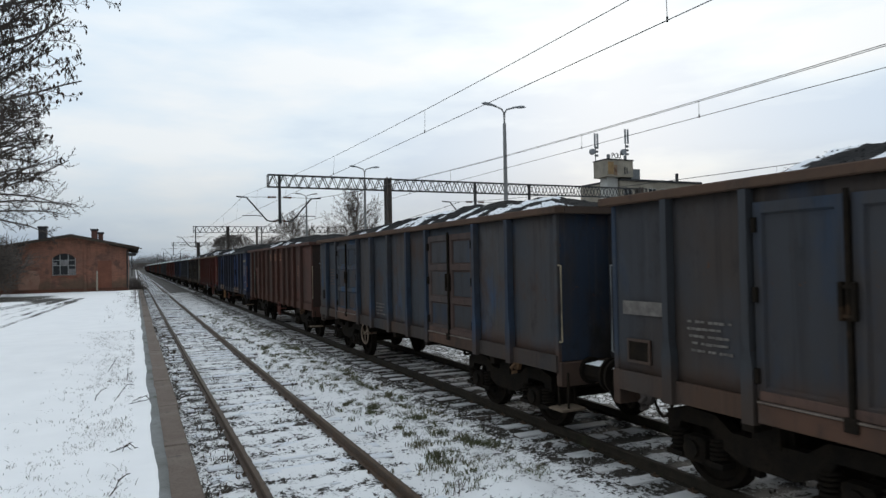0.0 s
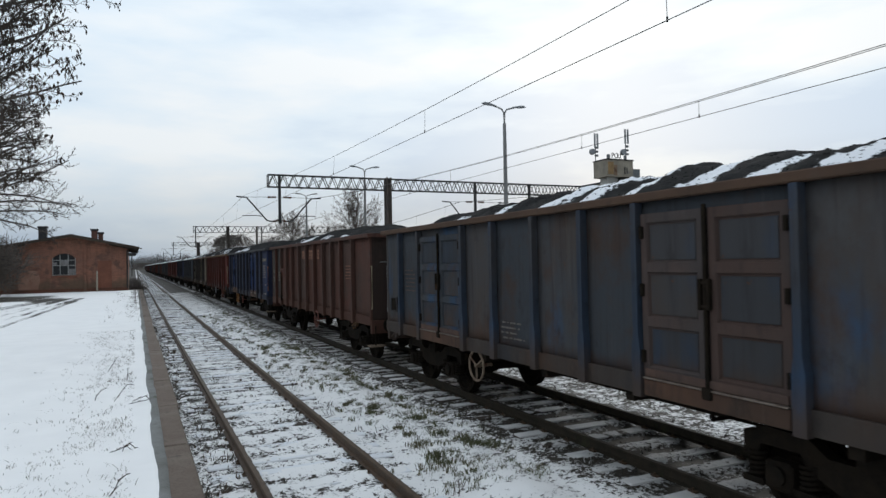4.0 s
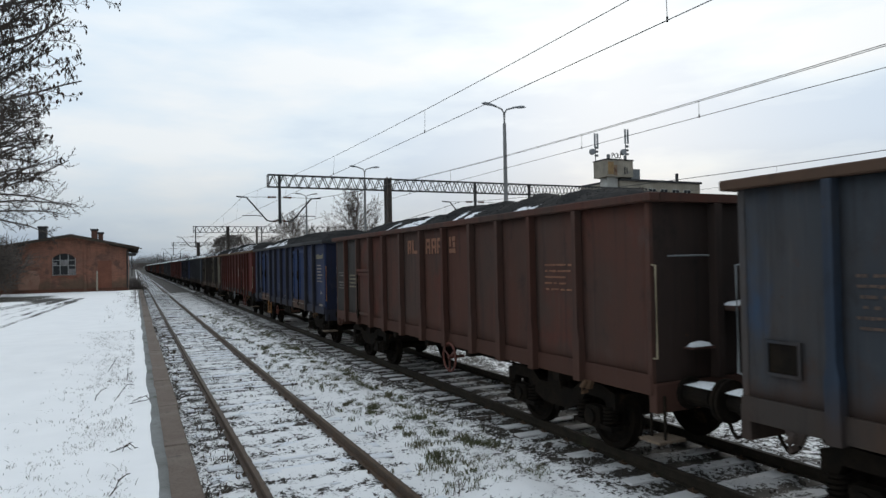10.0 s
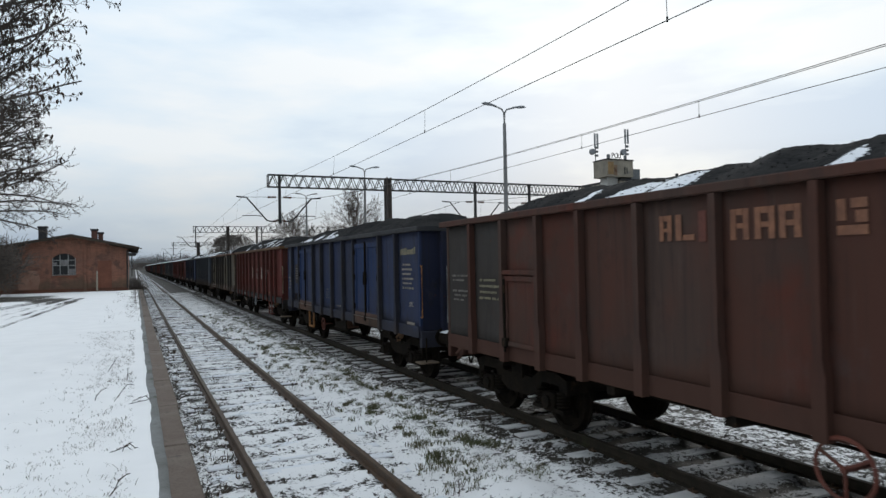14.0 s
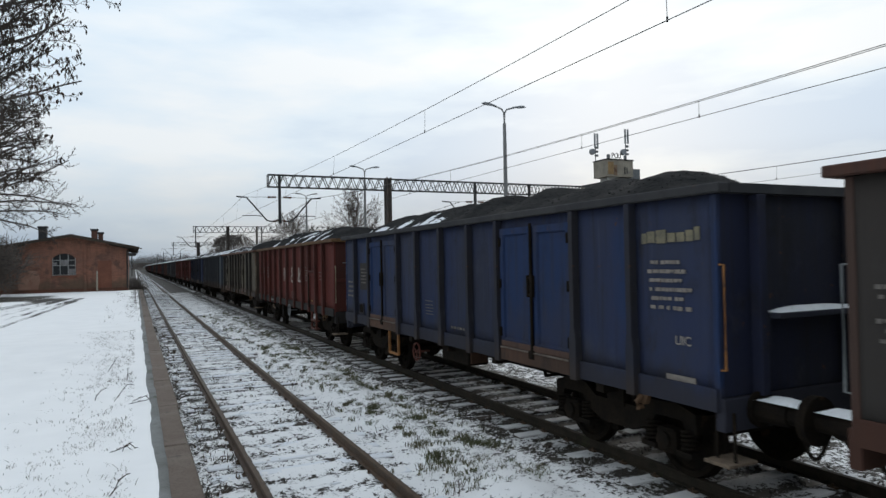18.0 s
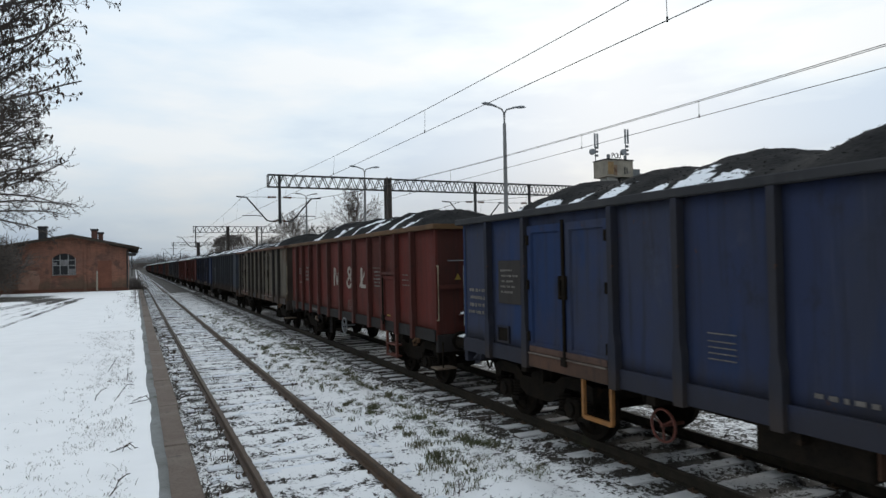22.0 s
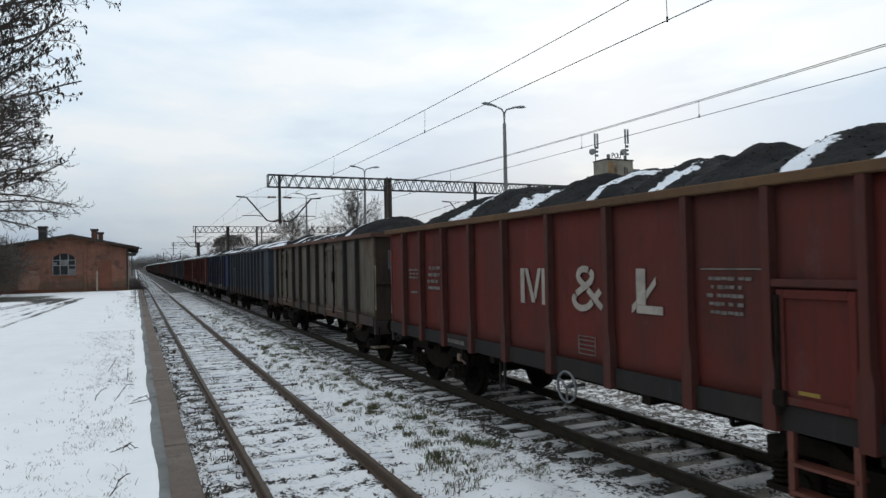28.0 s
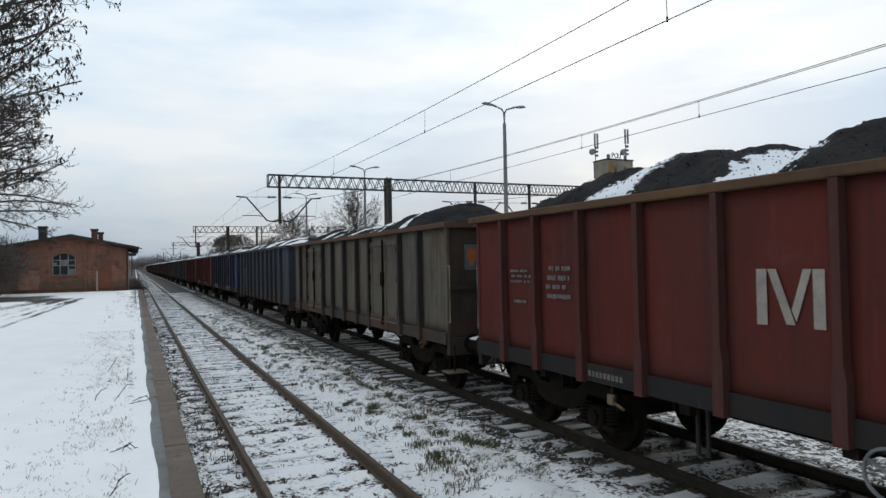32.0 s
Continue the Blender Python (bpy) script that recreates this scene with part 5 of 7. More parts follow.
def far_bridge():
    b = thing("road_bridge", "far pale concrete road bridge across the line", "bridge")
    bm = B()
    box(bm, -90, 60, 498, 506, 5.6, 6.9)
    part("deck", bm, M["post_grey"], b)
    for x in (-60, -30, -8, 16, 40):
        bm = B()
        box(bm, x - 0.6, x + 0.6, 499, 505, -0.5, 5.596)
        part("pier", bm, M["post_grey"], b)
    bm = B()
    for i in range(50):
        tube(bm, (-90 + 3 * i, 498.2, 6.9), (-90 + 3 * i, 498.2, 8.0), 0.06, n=4)
    beam(bm, (-90, 498.2, 8.0), (60, 498.2, 8.0), 0.1, 0.12)
    part("railing", bm, M["steel"], b)


far_bridge()


# ---- the coal train ----
HL = 6.39          # half a body's length
TRACK_X = 6.657
TOP = 3.40
SIDE = 1.36


def paint(name, c1, c2, spots, streak, seed, skirt=None, other=None):
    """Old wagon paint: clouded and chalky, with rust patches, chips, runs of soot, and a tone of its own on each panel.
    spots: (colour, threshold, scale) of worn-off patches; other: a second paint that some of the panels or posts wear."""
    m = bpy.data.materials.new(name)
    m.use_nodes = True
    nt = m.node_tree
    n, lk = nt.nodes, nt.links
    bs = n["Principled BSDF"]
    obj = n.new("ShaderNodeTexCoord").outputs["Object"]
    oi = n.new("ShaderNodeObjectInfo").outputs["Random"]

    def place(st, shift):
        mp = n.new("ShaderNodeMapping")
        mp.inputs["Scale"].default_value = st
        mp.inputs["Location"].default_value = (seed * 1.7 + shift, seed * 0.9 + shift, seed * 0.4)
        lk.new(obj, mp.inputs[0])
        return mp.outputs[0]

    def noi(sc, det, st=(1, 1, 1), shift=0.0, rough=0.6):
        t = n.new("ShaderNodeTexNoise")
        t.inputs["Scale"].default_value = sc
        t.inputs["Detail"].default_value = det
        t.inputs["Roughness"].default_value = rough
        lk.new(place(st, shift), t.inputs["Vector"])
        return t.outputs[0]

    def ramp(src, a, b, lo=0.0, hi=1.0):
        r = n.new("ShaderNodeMapRange")
        r.interpolation_type = "SMOOTHSTEP"
        for k, q in (("From Min", a), ("From Max", b), ("To Min", lo), ("To Max", hi)):
            r.inputs[k].default_value = q
        lk.new(src, r.inputs["Value"])
        return r.outputs[0]

    def op(kind, a, b):
        x = n.new("ShaderNodeMath")
        x.operation = kind
        for i, q in enumerate((a, b)):
            if isinstance(q, (int, float)):
                x.inputs[i].default_value = q
            else:
                lk.new(q, x.inputs[i])
        return x.outputs[0]

    def mixc(f, a, b):
        x = n.new("ShaderNodeMixRGB")
        for i, q in enumerate((f, a, b)):
            if isinstance(q, tuple):
                x.inputs[i].default_value = (*q, 1)
            else:
                lk.new(q, x.inputs[i])
        return x.outputs[0]

    cloud = noi(0.75, 6, (1, 1, 0.55), 0.0)
    tone = op("ADD", cloud, op("MULTIPLY", op("SUBTRACT", oi, 0.5), 0.16))
    col = mixc(ramp(tone, 0.36, 0.64), c1, c2)
    if other:
        oc = other
        pick = op("ADD", noi(0.9, 5, (1, 1, 0.4), 5.0), op("MULTIPLY", op("SUBTRACT", op("FRACT", op("MULTIPLY", oi, 7.31), 0.0), 0.5), 0.24))
        col = mixc(ramp(pick, 0.53, 0.68, 0.0, 0.85), col, oc)
    col = mixc(ramp(noi(spots[2], 8, (1, 1, 0.8), 2.0, 0.68), spots[1], spots[1] + 0.14, 0.0, 0.85), col, spots[0])
    # pale chalking, and soot rubbed on
    pale = tuple(0.55 * a + 0.040 for a in c1)
    col = mixc(ramp(noi(1.7, 9, (1, 1, 0.7), 9.0, 0.7), 0.55, 0.74, 0.0, 0.50), col, pale)
    col = mixc(ramp(noi(2.6, 9, (1, 1, 0.6), 13.0, 0.7), 0.54, 0.72, 0.0, 0.55), col, SOOT)
    if streak:
        run = noi(1.0, 4, (9.0, 9.0, 0.42), 3.0)
        col = mixc(ramp(run, 0.50, 0.72, 0.0, streak[1]), col, streak[0])
        pale_run = noi(1.0, 4, (13.0, 13.0, 0.6), 17.0)
        col = mixc(ramp(pale_run, 0.58, 0.74, 0.0, 0.22), col, tuple(min(0.2, 1.6 * a + 0.012) for a in c2))
    # chips with hard edges, rusty and fresh
    chip = noi(7.5, 8, (1, 1, 0.8), 21.0, 0.7)
    col = mixc(ramp(chip, 0.655, 0.675, 0.0, 0.8), col, (0.072, 0.036, 0.021))
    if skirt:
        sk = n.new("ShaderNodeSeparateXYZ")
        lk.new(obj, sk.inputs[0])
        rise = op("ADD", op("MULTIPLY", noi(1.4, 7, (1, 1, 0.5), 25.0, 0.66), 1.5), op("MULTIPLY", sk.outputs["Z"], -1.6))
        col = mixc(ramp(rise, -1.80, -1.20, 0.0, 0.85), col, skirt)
    hv = n.new("ShaderNodeHueSaturation")
    lk.new(op("ADD", op("MULTIPLY", oi, 0.18), 0.94), hv.inputs["Value"])
    lk.new(col, hv.inputs["Color"])
    lk.new(hv.outputs[0], bs.inputs["Base Color"])
    fine = noi(60, 3)
    lk.new(ramp(op("ADD", op("MULTIPLY", cloud, 0.6), op("MULTIPLY", fine, 0.4)), 0.3, 0.7, 0.66, 0.92), bs.inputs["Roughness"])
    bs.inputs["Specular IOR Level"].default_value = 0.10
    dent = n.new("ShaderNodeBump")
    dent.inputs["Strength"].default_value, dent.inputs["Distance"].default_value = 0.5, 0.03
    lk.new(noi(1.5, 2, (1, 1, 0.8), 31.0), dent.inputs["Height"])
    grit = n.new("ShaderNodeBump")
    grit.inputs["Strength"].default_value, grit.inputs["Distance"].default_value = 0.15, 0.01
    lk.new(op("ADD", fine, ramp(chip, 0.655, 0.675, 0.0, -0.6)), grit.inputs["Height"])
    lk.new(dent.outputs[0], grit.inputs["Normal"])
    lk.new(grit.outputs[0], bs.inputs["Normal"])
    return m


RUSTY = ((0.056, 0.036, 0.027), 0.54, 0.6)
P = {
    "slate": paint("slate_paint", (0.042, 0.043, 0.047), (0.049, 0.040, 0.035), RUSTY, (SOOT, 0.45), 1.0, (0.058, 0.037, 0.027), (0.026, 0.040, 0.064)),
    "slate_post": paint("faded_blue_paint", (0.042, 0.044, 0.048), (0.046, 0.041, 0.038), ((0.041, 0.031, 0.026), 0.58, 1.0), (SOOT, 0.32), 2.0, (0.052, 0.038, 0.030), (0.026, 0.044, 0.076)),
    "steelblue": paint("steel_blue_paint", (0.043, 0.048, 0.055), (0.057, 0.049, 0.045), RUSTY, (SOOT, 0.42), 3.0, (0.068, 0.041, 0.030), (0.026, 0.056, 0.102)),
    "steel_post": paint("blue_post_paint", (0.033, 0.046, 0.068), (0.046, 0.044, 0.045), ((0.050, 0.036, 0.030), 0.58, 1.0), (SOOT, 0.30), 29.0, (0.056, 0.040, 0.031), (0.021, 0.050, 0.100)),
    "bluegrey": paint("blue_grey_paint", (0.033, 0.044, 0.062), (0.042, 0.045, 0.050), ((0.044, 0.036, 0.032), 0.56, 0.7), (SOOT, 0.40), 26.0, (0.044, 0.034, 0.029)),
    "door_blue": paint("blue_door_paint", (0.031, 0.040, 0.055), (0.038, 0.040, 0.044), RUSTY, (SOOT, 0.40), 19.0),
    "door_rust": paint("rusty_door_rim", (0.068, 0.045, 0.038), (0.050, 0.042, 0.040), ((0.038, 0.036, 0.038), 0.54, 0.8), (SOOT, 0.35), 20.0),
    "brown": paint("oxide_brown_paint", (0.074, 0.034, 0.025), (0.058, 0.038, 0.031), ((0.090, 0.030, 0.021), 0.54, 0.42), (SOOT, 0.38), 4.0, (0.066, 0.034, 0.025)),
    "brown_grey": paint("grey_brown_paint", (0.041, 0.037, 0.034), (0.044, 0.038, 0.034), ((0.060, 0.036, 0.028), 0.58, 0.5), (SOOT, 0.38), 27.0),
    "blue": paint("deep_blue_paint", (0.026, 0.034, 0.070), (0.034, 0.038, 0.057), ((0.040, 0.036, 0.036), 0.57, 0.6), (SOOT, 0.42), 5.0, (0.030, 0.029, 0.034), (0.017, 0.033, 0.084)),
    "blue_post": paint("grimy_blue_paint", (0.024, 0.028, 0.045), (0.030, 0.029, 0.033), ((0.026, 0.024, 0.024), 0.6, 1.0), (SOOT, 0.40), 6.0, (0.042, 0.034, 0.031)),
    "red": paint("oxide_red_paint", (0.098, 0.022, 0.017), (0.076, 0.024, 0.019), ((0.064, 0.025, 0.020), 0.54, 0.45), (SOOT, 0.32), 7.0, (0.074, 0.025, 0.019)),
    "red_post": paint("grimy_red_paint", (0.080, 0.027, 0.021), (0.060, 0.027, 0.022), ((0.036, 0.021, 0.017), 0.6, 1.0), (SOOT, 0.32), 8.0),
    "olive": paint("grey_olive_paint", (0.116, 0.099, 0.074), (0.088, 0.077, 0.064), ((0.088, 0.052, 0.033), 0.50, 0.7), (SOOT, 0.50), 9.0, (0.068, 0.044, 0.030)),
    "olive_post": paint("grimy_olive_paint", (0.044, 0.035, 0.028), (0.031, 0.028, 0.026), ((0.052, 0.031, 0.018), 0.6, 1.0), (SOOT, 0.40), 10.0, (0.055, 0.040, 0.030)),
    # next four: side paints darkened for shade in the gaps, with sooty runs
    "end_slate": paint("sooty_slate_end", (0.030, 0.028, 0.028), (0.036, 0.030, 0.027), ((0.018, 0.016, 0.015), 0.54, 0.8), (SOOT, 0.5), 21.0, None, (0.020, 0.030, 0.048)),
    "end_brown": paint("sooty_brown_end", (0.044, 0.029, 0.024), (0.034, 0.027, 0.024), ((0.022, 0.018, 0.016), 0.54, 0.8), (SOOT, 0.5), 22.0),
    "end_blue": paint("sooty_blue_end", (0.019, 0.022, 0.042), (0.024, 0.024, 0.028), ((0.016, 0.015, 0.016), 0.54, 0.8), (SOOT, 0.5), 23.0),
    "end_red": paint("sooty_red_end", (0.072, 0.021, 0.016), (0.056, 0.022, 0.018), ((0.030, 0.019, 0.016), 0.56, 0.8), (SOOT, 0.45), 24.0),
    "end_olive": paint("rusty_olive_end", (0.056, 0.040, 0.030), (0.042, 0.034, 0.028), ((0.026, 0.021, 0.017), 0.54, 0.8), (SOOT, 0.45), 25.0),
    "dark": paint("dark_brown_paint", (0.044, 0.036, 0.034), (0.036, 0.034, 0.035), RUSTY, (SOOT, 0.36), 11.0),
    "top_brown": paint("rusty_brown_rim", (0.084, 0.052, 0.036), (0.058, 0.041, 0.032), ((0.041, 0.033, 0.028), 0.55, 0.5), None, 12.0),
    "top_orange": paint("orange_rust_rim", (0.112, 0.064, 0.031), (0.080, 0.048, 0.029), ((0.052, 0.034, 0.024), 0.58, 1.0), None, 13.0),
    "top_rust": paint("red_rust_rim", (0.110, 0.054, 0.036), (0.082, 0.046, 0.033), ((0.050, 0.032, 0.025), 0.57, 1.0), None, 28.0),
    "top_grey": paint("grey_grimy_rim", (0.046, 0.045, 0.045), (0.033, 0.033, 0.035), ((0.052, 0.034, 0.025), 0.64, 1.0), None, 14.0),
    "sill_grey": paint("grey_black_sill", (0.024, 0.022, 0.021), (0.036, 0.029, 0.025), ((0.066, 0.030, 0.022), 0.60, 0.9), (SOOT, 0.5), 15.0),
    "threshold": paint("rusty_threshold", (0.084, 0.046, 0.031), (0.056, 0.036, 0.027), ((0.032, 0.025, 0.021), 0.54, 1.6), (SOOT, 0.3), 17.0),
    "kick": paint("pinkish_rust", (0.100, 0.060, 0.046), (0.066, 0.045, 0.038), ((0.040, 0.032, 0.030), 0.55, 1.2), (SOOT, 0.3), 18.0),
    "sill_rust": paint("rusty_sill", (0.050, 0.041, 0.036), (0.066, 0.040, 0.028), ((0.034, 0.034, 0.036), 0.54, 0.5), (SOOT, 0.3), 16.0),
}

DOORS = dict(sill=0.045, bogies=(-4.5, 4.5), posts=(0.95, 1.98, 3.96, 5.05, 6.25, 7.40, 8.43, 10.47, 11.58), doors=((2.06, 3.88), (8.51, 10.39)), hatch=None)
DOORS_WIDE = dict(sill=0.045, bogies=(-4.5, 4.5), posts=(0.96, 2.08, 4.06, 5.12, 6.30, 7.46, 8.47, 10.48, 11.58), doors=((2.16, 3.98), (8.55, 10.40)), hatch=None)
HATCH_FAR = dict(sill=0.020, bogies=(-4.1, 4.4), posts=(1.05, 2.12, 3.12, 4.10, 5.20, 6.32, 7.40, 8.50, 9.45, 10.40, 11.50), doors=(), hatch=(2.19, 3.05, 1.34, 2.42))
HATCH_NEAR = dict(sill=0.045, bogies=(-4.5, 4.5), posts=(0.92, 1.85, 2.90, 4.00, 5.14, 6.38, 7.64, 8.92, 9.90, 10.78, 11.72), doors=(), hatch=(9.98, 10.71, 1.34, 2.36))


def post_mesh():
    """Side post: a hat section that flares and widens at its foot."""
    bm = B()
    prism(bm, [(-0.068, 1.08), (-0.068, 1.62), (-0.042, 1.78), (-0.042, TOP - 0.105), (0.042, TOP - 0.105), (0.042, 1.78), (0.068, 1.62), (0.068, 1.08)], -SIDE - 0.108, -SIDE - 0.004, "x")
    return bm


def sheet_mesh(y0, y1, z0, z1, seed):
    """One sheet of the side between two posts: dished a little inwards, and dented by the loading."""
    bm = B()
    n = 8
    g = []
    for i in range(n + 1):
        u = i / n
        row = []
        for j in range(n + 1):
            t = j / n
            q = Vector((u * 2.3 + seed * 3.7, t * 3.1, seed))
            dish = 0.016 * math.sin(math.pi * u) * math.sin(math.pi * t) ** 0.7
            dent = 0.010 * max(0.0, noise.noise(q)) * math.sin(math.pi * u) * math.sin(math.pi * t)
            row.append(bm.verts.new((-SIDE + dish + dent, y0 + (y1 - y0) * u, z0 + (z1 - z0) * t)))
        g.append(row)
    for i in range(n):
        for j in range(n):
            bm.faces.new((g[i][j], g[i + 1][j], g[i + 1][j + 1], g[i][j + 1])).smooth = True
    rim = [g[i][0] for i in range(n + 1)] + [g[n][j] for j in range(1, n + 1)] + [g[i][n] for i in range(n - 1, -1, -1)] + [g[0][j] for j in range(n - 1, 0, -1)]
    back = [bm.verts.new((-SIDE + 0.034, v.co.y, v.co.z)) for v in rim]
    for k in range(len(rim)):
        m = (k + 1) % len(rim)
        bm.faces.new((rim[k], rim[m], back[m], back[k]))
    bm.faces.new(back)
    return bm


POSTS = {}


def shared(key, build, material, smooth=False):
    k = (key, material.name)
    if k not in POSTS:
        POSTS[k] = mesh_of(key, build(), material, smooth)
    return POSTS[k]


def leaf_mesh(w, panels, z0=1.34, z1=TOP - 0.24):
    """One door leaf: a welded sheet with sunk panels between a rim and cross rails."""
    bm = B()
    xo, xi, xb = -SIDE - 0.062, -SIDE - 0.030, -SIDE - 0.004
    ys = [-w / 2, -w / 2 + 0.09, w / 2 - 0.09, w / 2]
    zs = [z0, z0 + 0.10]
    for k in range(1, panels):
        z = z0 + (z1 - z0) * k / panels
        zs += [z - 0.05, z + 0.05]
    zs += [z1 - 0.10, z1]
    g = [[bm.verts.new((xo, y, z)) for z in zs] for y in ys]
    for i in range(3):
        for j in range(len(zs) - 1):
            c = [g[i][j], g[i + 1][j], g[i + 1][j + 1], g[i][j + 1]]
            if i == 1 and j % 2 == 1:
                s = 0.02
                n = [bm.verts.new((xi, v.co.y + s * (1 if k in (0, 3) else -1), v.co.z + s * (1 if k < 2 else -1))) for k, v in enumerate(c)]
                for k in range(4):
                    bm.faces.new((c[k], c[(k + 1) % 4], n[(k + 1) % 4], n[k]))
                bm.faces.new(n)
            else:
                bm.faces.new(c)
    rim = [g[i][0] for i in range(4)] + [g[3][j] for j in range(1, len(zs))] + [g[i][-1] for i in (2, 1, 0)] + [g[0][j] for j in range(len(zs) - 2, 0, -1)]
    back = [bm.verts.new((xb, v.co.y, v.co.z)) for v in rim]
    for k in range(len(rim)):
        m = (k + 1) % len(rim)
        bm.faces.new((rim[k], rim[m], back[m], back[k]))
    bm.faces.new(back)
    return bm


def coil():
    bm = B()
    n, turns, R, r = 60, 5.0, 0.085, 0.019
    prev = None
    for i in range(n + 1):
        t = 2 * math.pi * turns * i / n
        c = Vector((R * math.cos(t), R * math.sin(t), 0.24 * i / n))
        ring = [bm.verts.new(c + Vector((math.cos(t) * r * math.cos(q), math.sin(t) * r * math.cos(q), r * math.sin(q)))) for q in (0, 1.571, 3.142, 4.712)]
        if prev:
            for k in range(4):
                bm.faces.new((prev[k], prev[(k + 1) % 4], ring[(k + 1) % 4], ring[k]))
        prev = ring
    return bm


def wheelset():
    bm = B()
    tube(bm, (-0.95, 0, 0), (0.95, 0, 0), 0.08, n=10)
    for s in (-1, 1):
        def ring(x, r):
            return [bm.verts.new((s * x, r * math.cos(2 * math.pi * i / 28), r * math.sin(2 * math.pi * i / 28))) for i in range(28)]
        rings = [ring(x, r) for x, r in ((0.70, 0.10), (0.715, 0.36), (0.685, 0.39), (0.685, 0.487), (0.715, 0.487), (0.73, 0.462), (0.82, 0.457), (0.82, 0.39), (0.78, 0.37), (0.75, 0.16), (0.84, 0.14), (0.84, 0.09))]
        for a, b in zip(rings, rings[1:]):
            for i in range(28):
                j = (i + 1) % 28
                bm.faces.new((a[i], a[j], b[j], b[i]))
        for i in range(4):
            t = math.pi / 2 * i + 0.4
            tube(bm, (s * 0.745, 0.27 * math.cos(t), 0.27 * math.sin(t)), (s * 0.79, 0.27 * math.cos(t), 0.27 * math.sin(t)), 0.05, n=8)
    return bm


def bogie_frame():
    bm = B()
    for s in (-1, 1):
        prof = [(-1.32, 0.60), (-1.32, 0.82), (-1.05, 0.90), (-0.62, 0.88), (-0.42, 0.74), (0.42, 0.74), (0.62, 0.88), (1.05, 0.90), (1.32, 0.82), (1.32, 0.60),
                (1.16, 0.60), (1.12, 0.72), (0.70, 0.72), (0.62, 0.58), (0.30, 0.44), (-0.30, 0.44), (-0.62, 0.58), (-0.70, 0.72), (-1.12, 0.72), (-1.16, 0.60)]
        a, b = (s * 0.96, s * 1.10)
        prism(bm, prof, min(a, b), max(a, b), "x")
        box(bm, s * 1.0 - 0.12, s * 1.0 + 0.12, -0.16, 0.16, 0.70, 0.98)
    box(bm, -1.0, 1.0, -0.22, 0.22, 0.55, 0.92)
    for y in (-1.28, 1.28):
        box(bm, -0.98, 0.98, y - 0.05, y + 0.05, 0.62, 0.80)
    for s in (-1, 1):
        for y in (-0.38, 0.38):
            box(bm, s * 0.76 - 0.05, s * 0.76 + 0.05, y - 0.05, y + 0.07, 0.25, 0.68)
    tube(bm, (-0.9, -0.4, 0.40), (0.9, -0.4, 0.40), 0.045, n=8)
    tube(bm, (-0.9, 0.4, 0.40), (0.9, 0.4, 0.40), 0.045, n=8)
    return bm


def axle_box():
    bm = B()
    box(bm, -0.10, 0.10, -0.15, 0.15, -0.15, 0.13, 0.03)
    for y in (-0.28, 0.28):
        box(bm, -0.09, 0.09, y - 0.12, y + 0.12, -0.14, -0.08)
    tube(bm, (-0.14, 0, 0), (0.14, 0, 0), 0.10, n=12)
    return bm


def bogie(wagon, y, full, spin):
    me = shared("bogie_frame", bogie_frame, M["iron"])
    b = part("bogie", me, None, wagon, "sooty cast bogie")
    b.location = (0, y, LIFT)
    for dy in (-0.9, 0.9):
        w = part("wheelset", shared("wheelset", wheelset, M["iron"], False), None, b)
        w.location = (0, dy, 0.46)
        if spin is not None:
            spin.append(w)
        if full:
            for s in (-1, 1):
                a = part("axle_box", shared("axle_box", axle_box, M["iron"]), None, b)
                a.location = (s * 1.06, dy, 0.47)
            for k in (-0.28, 0.28):
                c = part("spring", shared("spring", coil, M["iron"]), None, b)
                c.location = (-1.06, dy + k, 0.40)


def hand_wheel_mesh():
    bm = B()
    torus(bm, (0, 0, 0), 0.255, 0.020, "x")
    for k in range(3):
        t = 2 * math.pi * k / 3 + 0.5
        tube(bm, (0, 0, 0), (0, 0.25 * math.cos(t), 0.25 * math.sin(t)), 0.016, n=6)
    tube(bm, (-0.03, 0, 0), (0.30, 0, 0), 0.03, n=8)
    return bm


def handrail(parent, x, y, z0, z1, out, material):
    bm = B()
    polytube(bm, [(x, y, z0), (x, y + out, z0), (x + 0.001, y + out, z1), (x, y, z1)], 0.014, 6)
    part("handrail", bm, material, parent, "thin painted grab rail")


def snow_cap(parent, x0, x1, y0, y1, z):
    bm = B()
    n = 8
    rows = []
    for i in range(n + 1):
        u = i / n
        row = []
        for j in range(5):
            t = j / 4
            hz = 0.055 * (math.sin(math.pi * min(max(u, 0.04), 0.96)) ** 0.4) * (math.sin(math.pi * min(max(t, 0.06), 0.94)) ** 0.5) + 0.012 * noise.noise(Vector((x0 * 9 + u * 4, y0 * 7 + t * 3, z)))
            row.append(bm.verts.new((x0 + (x1 - x0) * u, y0 + (y1 - y0) * t, z + (hz if 0 < j < 4 and 0 < i < n else 0.0))))
        rows.append(row)
    for a, b in zip(rows, rows[1:]):
        for j in range(4):
            bm.faces.new((a[j], a[j + 1], b[j + 1], b[j]))
    part("snow_cap", bm, M["snow"], parent, "strip of snow lying on steel", smooth=True)


def bars(parent, name, material, items):
    """Painted marks as flat bars on the side sheet: (u0, u1, z0, z1), u from the far end."""
    small = B()
    count = 0
    for u0, u1, z0, z1 in items:
        bm = small if (z1 - z0) < 0.08 and u1 - u0 < 0.3 else B()
        box(bm, -SIDE - 0.007, -SIDE - 0.0035, HL - u1, HL - u0, z0, z1)
        if bm is not small:
            part(name, bm, material, parent)
        else:
            count += 1
    if count:
        part("small_writing", small, material, parent, "faded small stencilled writing", kind="stuff")
    else:
        small.free()


